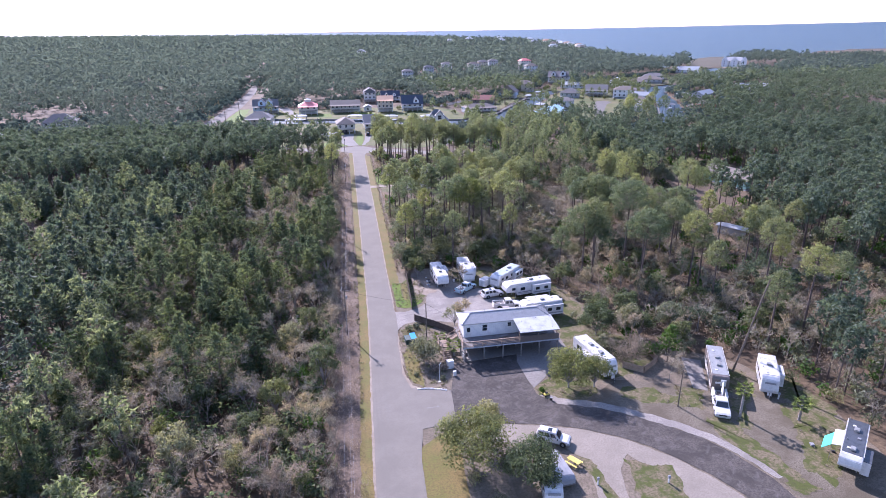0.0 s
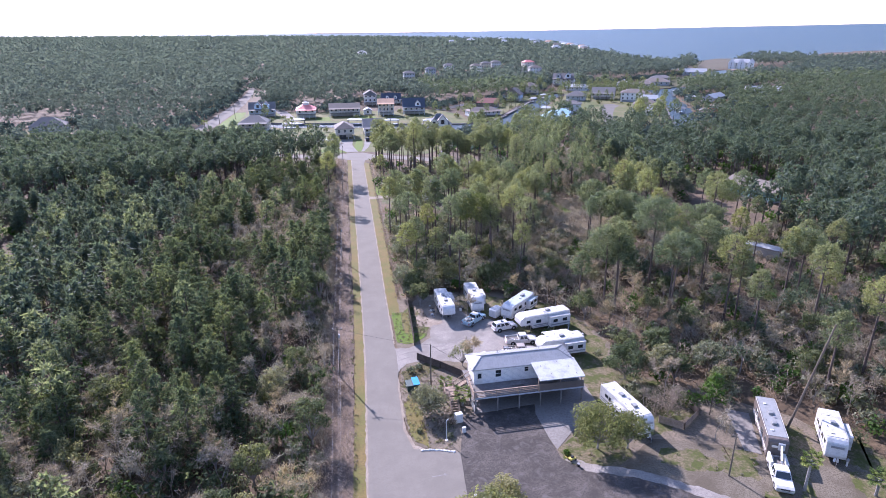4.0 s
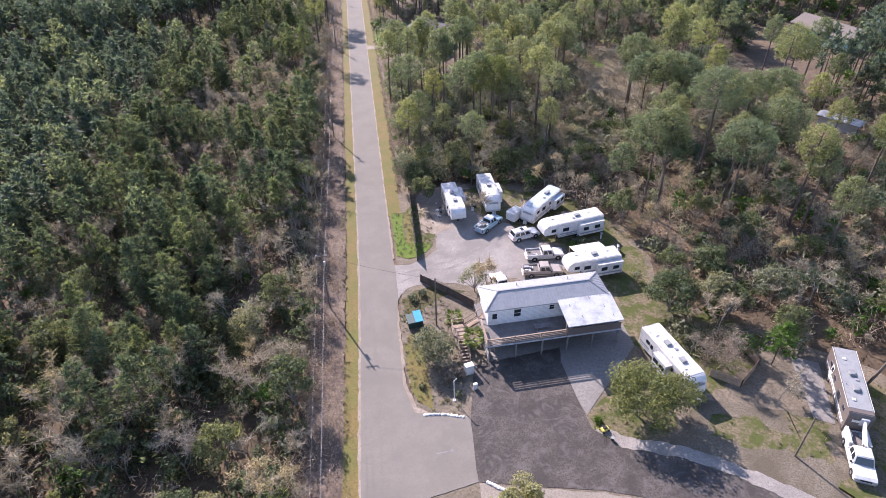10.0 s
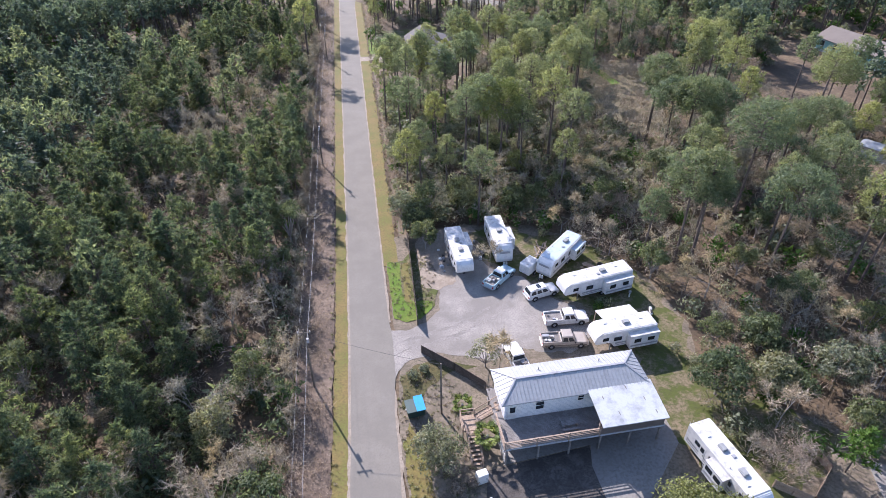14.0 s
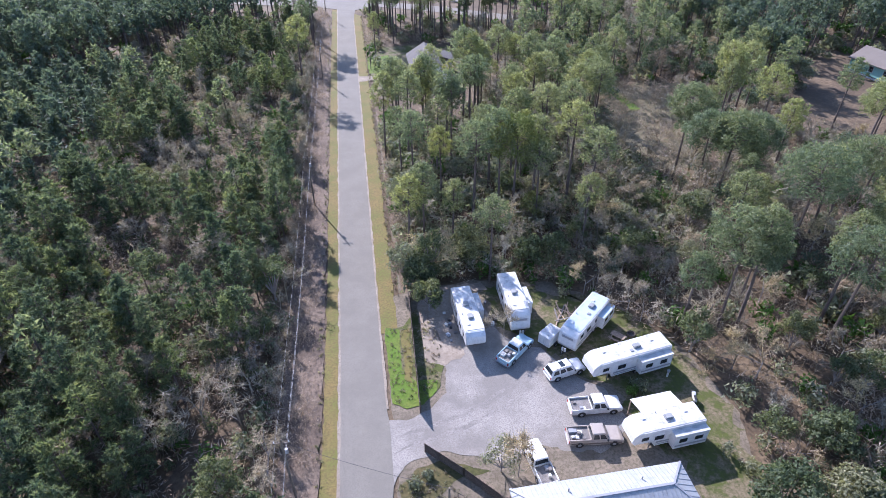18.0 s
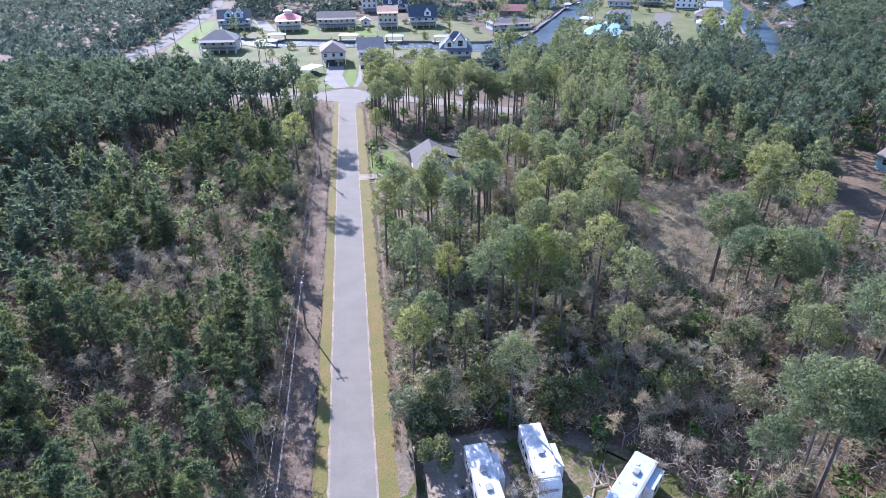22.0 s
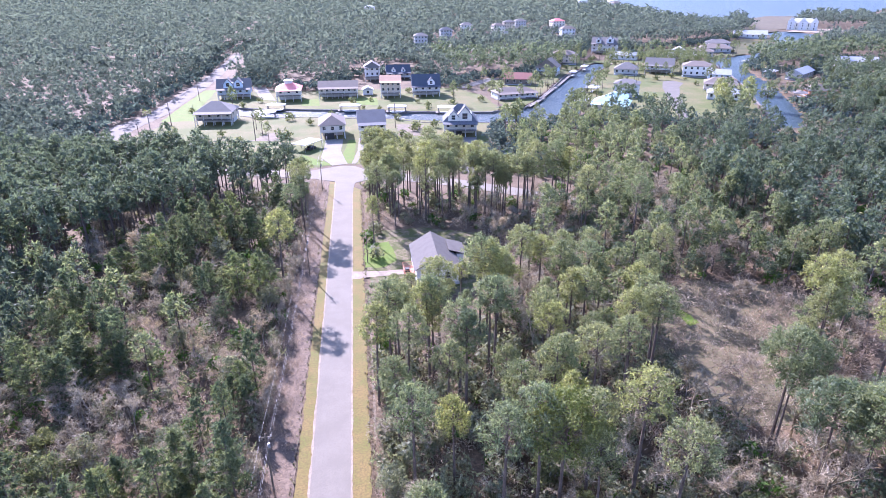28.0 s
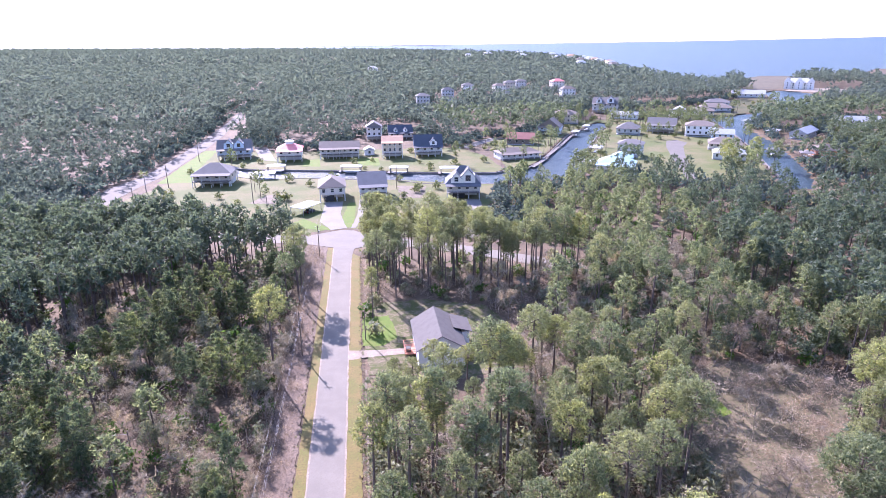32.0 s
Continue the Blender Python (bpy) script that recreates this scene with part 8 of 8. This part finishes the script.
# motorcycle under a pale cover
e = thing("motorcycle", "white motorcycle parked beside the camper", "motorcycle", pose(36.8, 114.4, 0, 0, 0, 75))
for x in (-0.65, 0.65):
    Mesh().tube((x, -0.06, 0.3), (x, 0.06, 0.3), 0.3, 0.3, 14).ob("wheel", RUBBER, e)
Mesh().prism([(-0.85, 0.6), (-0.8, 0.85), (-0.2, 0.85), (0.1, 1.0), (0.45, 0.95), (0.5, 0.6), (0.1, 0.35), (-0.3, 0.35)], -0.16, 0.16).ob("frame", WHITE, e, bevel=0.05)
Mesh().beam((0.45, -0.35, 1.1), (0.45, 0.35, 1.1), 0.04).ob("handlebar", BLACK, e)
Mesh().box(-0.75, -0.14, 0.85, -0.15, 0.14, 0.94).ob("seat", BLACK, e, bevel=0.03)
# lumber and clutter behind the campers
WOODP = surface("fresh_lumber", (0.42, 0.30, 0.19), (0.52, 0.38, 0.25), None, big=1, fine=6)
for i in range(14):
    x, y, an = 25.5 + 3.2 * gg.random(), 128.4 + 3.4 * gg.random(), gg.random() * 3.1
    e = Mesh().beam((-1.0 - 0.6 * gg.random(), 0, 0.06 + 0.05 * (i % 4)), (1.1, 0, 0.06 + 0.05 * (i % 4)), 0.16, 0.05).ob("lumber", (WOODP, GREYWOOD, WOOD)[i % 3])
    e.location, e.rotation_euler = (x, y, 0), (0, 0, an)
    tagged(e, "loose weathered lumber on the ground", "lumber", "scrap lumber")
for i in range(22):
    x, y = (11.0 + 1.0 * gg.random(), 127 + 6 * gg.random()) if i < 10 else ((16.3 + 1.3 * gg.random(), 129 + 5 * gg.random()) if i < 16 else (60.5 + 6 * gg.random() - 8, 60 + 4 * gg.random() + 3))
    s = 0.12 + 0.2 * gg.random()
    o = Mesh().box(-s, -s * 0.8, 0, s, s * 0.8, s * (0.8 + gg.random())).ob("storage_box", (OFFWHITE, TRIMGREY, BLACK, GREYWOOD)[i % 4], bevel=0.03)
    o.location, o.rotation_euler = (x, y, 0.03), (0, 0, gg.random() * 3)
    tagged(o, "small storage box beside a camper", "box", "campsite clutter")
# hook-up posts and water taps of the camp sites
for x, y in ((23.4, 63.6), (32.2, 62.4), (57.6, 76.2), (35.4, 118.0)):
    e = thing("service_post", "short white camp service post", "service post", pose(x, y, 0), "service posts")
    Mesh().box(-0.09, -0.06, 0, 0.09, 0.06, 1.1).ob("post", OFFWHITE, e)
    Mesh().box(-0.15, -0.12, 0.75, 0.15, 0.12, 1.15).ob("meter_box", TRIMGREY, e, bevel=0.02)
# concrete pad and low deck by the coach
patch("concrete_pad", [(49.6, 90.2), (52.3, 88.6), (48.4, 80.0), (46.6, 81.2)], PALECONC, 0.06, 0.0, 1, "pale concrete pad beside the coach", "pad", 0.08)
# painted arrow on the drive apron
arrow = Mesh().flat([(4.6, 83.2), (6.2, 83.3), (6.2, 83.12), (4.6, 83.02)], 0.06).flat([(6.2, 83.5), (6.75, 83.22), (6.2, 82.92)], 0.06)
tagged(arrow.ob("painted_arrow", PALECONC), "worn white painted arrow", "road marking", "", "structure")
# pale tracks worn in the gravel
WORN = surface("worn_gravel", (0.19, 0.17, 0.15), (0.26, 0.232, 0.205), (0.14, 0.126, 0.112), big=0.6, fine=5)
for pts in ([(2.6, 112.2), (6, 113.6), (11, 114.8), (17, 117.4), (17, 116.9), (11, 114.2), (6, 113.0)], [(2.6, 114.0), (6, 115.0), (11, 116.4), (16, 119.2), (16, 118.7), (11, 115.9), (6, 114.5)]):
    patch("tyre_track", pts, WORN, 0.036, 0.3, 0.4, "pale tyre track in gravel", "track")

# larger single trees of the eastern woods
for i, (x, y, h) in enumerate(((72.5, 207, 8.5), (80, 214, 7.5), (89, 184, 9.5), (66, 190, 6.0), (59, 173, 6.5), (75, 197, 5.5), (70, 181, 7.0), (-13, 80, 7.0), (-17, 71, 8.0), (-12, 96, 6.5), (-21, 84, 8.0), (-25, 73, 8.5), (-14, 66, 7), (-30, 86, 8), (-12.5, 128, 7), (-19, 146, 8), (42, 137, 6.5), (43.5, 118, 6.5), (61, 124, 7.5))):
    b1 = bare(330 + i, h, 1.2, 4, 0.8, 3)
    single_tree("bare_tree", "large spreading leafless tree in the woods", (x, y), b1[:240], b1[240:], GREYBARK, TWIG if i % 2 else BRUSH)
for i, (x, y, h, c) in enumerate(((97, 209, 9, 5.0), (90, 205, 7, 4.0), (104, 200, 8, 4.5), (8.6, 138.8, 5.5, 2.6), (16, 142.5, 6.5, 3.0), (24.5, 140.5, 5.5, 2.6), (40, 147, 6, 3.0), (47, 106, 5.5, 3.0), (53, 100, 5.5, 3.2))):
    single_tree("evergreen_tree", "broad dense evergreen at the clearing's edge", (x, y), *leafy(340 + i, h, c, 1.5, 2400, 0.42 if c > 3.5 else 0.34, 0.85, 11), GREYBARK, OAKLEAF if i % 2 else OLIVE)
# pines on the point between the canals
for i, (x, y, h) in enumerate(((170, 366, 12), (176, 372, 13), (183, 368, 11), (188, 374, 13), (178, 380, 12), (166, 358, 11), (193, 366, 12), (172, 350, 12))):
    single_tree("pine_tree", "leafy pine on the point by the canal", (x, y), *pine(420 + i, h, 3.4, 0.45, 40, 14, 0.9, 0.4), BARK, PINE)
# garden trees and shrubs between the houses
gg = np.random.default_rng(21)
px, py = gg.random(2800) * 350 - 95, gg.random(2800) * 270 + 288
px, py = np.concatenate([px, gg.random(260) * 200 + 235]), np.concatenate([py, gg.random(260) * 230 + 540])
ok = (inside(px, py, CLEARINGS[4]) | inside(px, py, CLEARINGS[8])) & ~inside(px, py, CANAL) & ~inside(px, py, BASIN)
for hx, hy in HOMES:
    ok &= np.hypot(px - hx, (py - hy + 4) * 0.8) > 11.5
for rx0, rx1, ry0, ry1 in ((-100, -72, 290, 640), (-16, 12, 288, 340), (-80, 90, 454, 480), (140, 196, 340, 456), (160, 222, 330, 405)):
    ok &= ~((px > rx0) & (px < rx1) & (py > ry0) & (py < ry1))
px, py = px[ok], py[ok]
east = px > 75
big = gg.random(len(px)) < np.where(east, 0.4, 0.014)
r = rows_of(px[big], py[big], gg, 0.5, 0.82)
stuff("garden_pines", np.concatenate([scatter(tall_lo[i][1], r[i::4]) for i in range(4)]), OLDPINE, "pines standing between the canal houses", "trees")
stuff("garden_trunks", np.concatenate([scatter(tall_lo[i][0][:48], r[i::4]) for i in range(4)]), BARK, "pine trunks between the canal houses", "tree trunks")
sm = ~big & (gg.random(len(px)) < np.where(east, 0.5, 0.16))
r = rows_of(px[sm], py[sm], gg, 0.6, 1.6)
stuff("garden_shrubs", np.concatenate([scatter(bu[i], r[i::3]) for i in range(3)]), OAKLEAF, "shrubs and small trees in the gardens", "shrubs")
# weeds and dry tufts on the beds, islands and road edges
gg = np.random.default_rng(41)
tuft = [blades(np.zeros((1, 3)), 0.22, 26, 0.5, 0.05, np.random.default_rng(500 + i), 1.0) for i in range(3)]
wx0 = np.concatenate([gg.random(900) * 11 + 2.2, gg.random(500) * 8 + 3, gg.random(700) * 36 + 22, gg.random(260) * 0.7 - 5.2, gg.random(260) * 0.9 + 4.5])
wy0 = np.concatenate([gg.random(900) * 24 + 87.5, gg.random(500) * 18 + 117.5, gg.random(700) * 34 + 57, gg.random(260) * 195 + 82, gg.random(260) * 140 + 136])
BED = [(3.0, 108.6), (2.5, 104), (2.6, 93), (3.4, 90), (5.4, 88.2), (8.2, 87.5), (9.2, 91), (10.2, 95), (9, 98), (8.6, 101.5), (10, 105), (8, 109.5), (5, 110)]
ISLE = [(3.3, 118.4), (3.2, 131), (5.6, 131), (9.6, 132), (10.0, 127), (9.2, 122), (7.0, 118.6)]
keep = inside(wx0, wy0, BED) | inside(wx0, wy0, ISLE) | (wx0 < -4) | ((wx0 > 4.5) & (wx0 < 5.4) & (wy0 > 136))
for poly in ([(22.0, 86), (22.5, 82.8), (24.4, 81.2), (28, 80.9), (31.5, 82.6), (32, 85.5), (30, 90), (25.5, 88)], [(44, 82.5), (48.4, 80.6), (45.2, 76), (41.5, 77.4)], [(54.5, 86), (58, 84), (55.5, 79), (50.8, 73.5), (47.6, 71)], [(57, 75.5), (63, 72.5), (62, 67), (55, 61), (52, 58)], [(36, 83.5), (41, 82), (43, 78.5), (38.5, 78)]):
    keep |= inside(wx0, wy0, poly)
r = rows_of(wx0[keep], wy0[keep], gg, 0.35, 0.8, 0.03)
stuff("dry_weeds", scatter(tuft[0], r[::2]), BRUSH, "dry brown weeds on the beds and road edges", "weeds")
stuff("green_weeds", np.concatenate([scatter(tuft[1], r[1::4]), scatter(tuft[2], r[3::4])]), OLIVE, "olive green weeds on the beds and islands", "weeds")
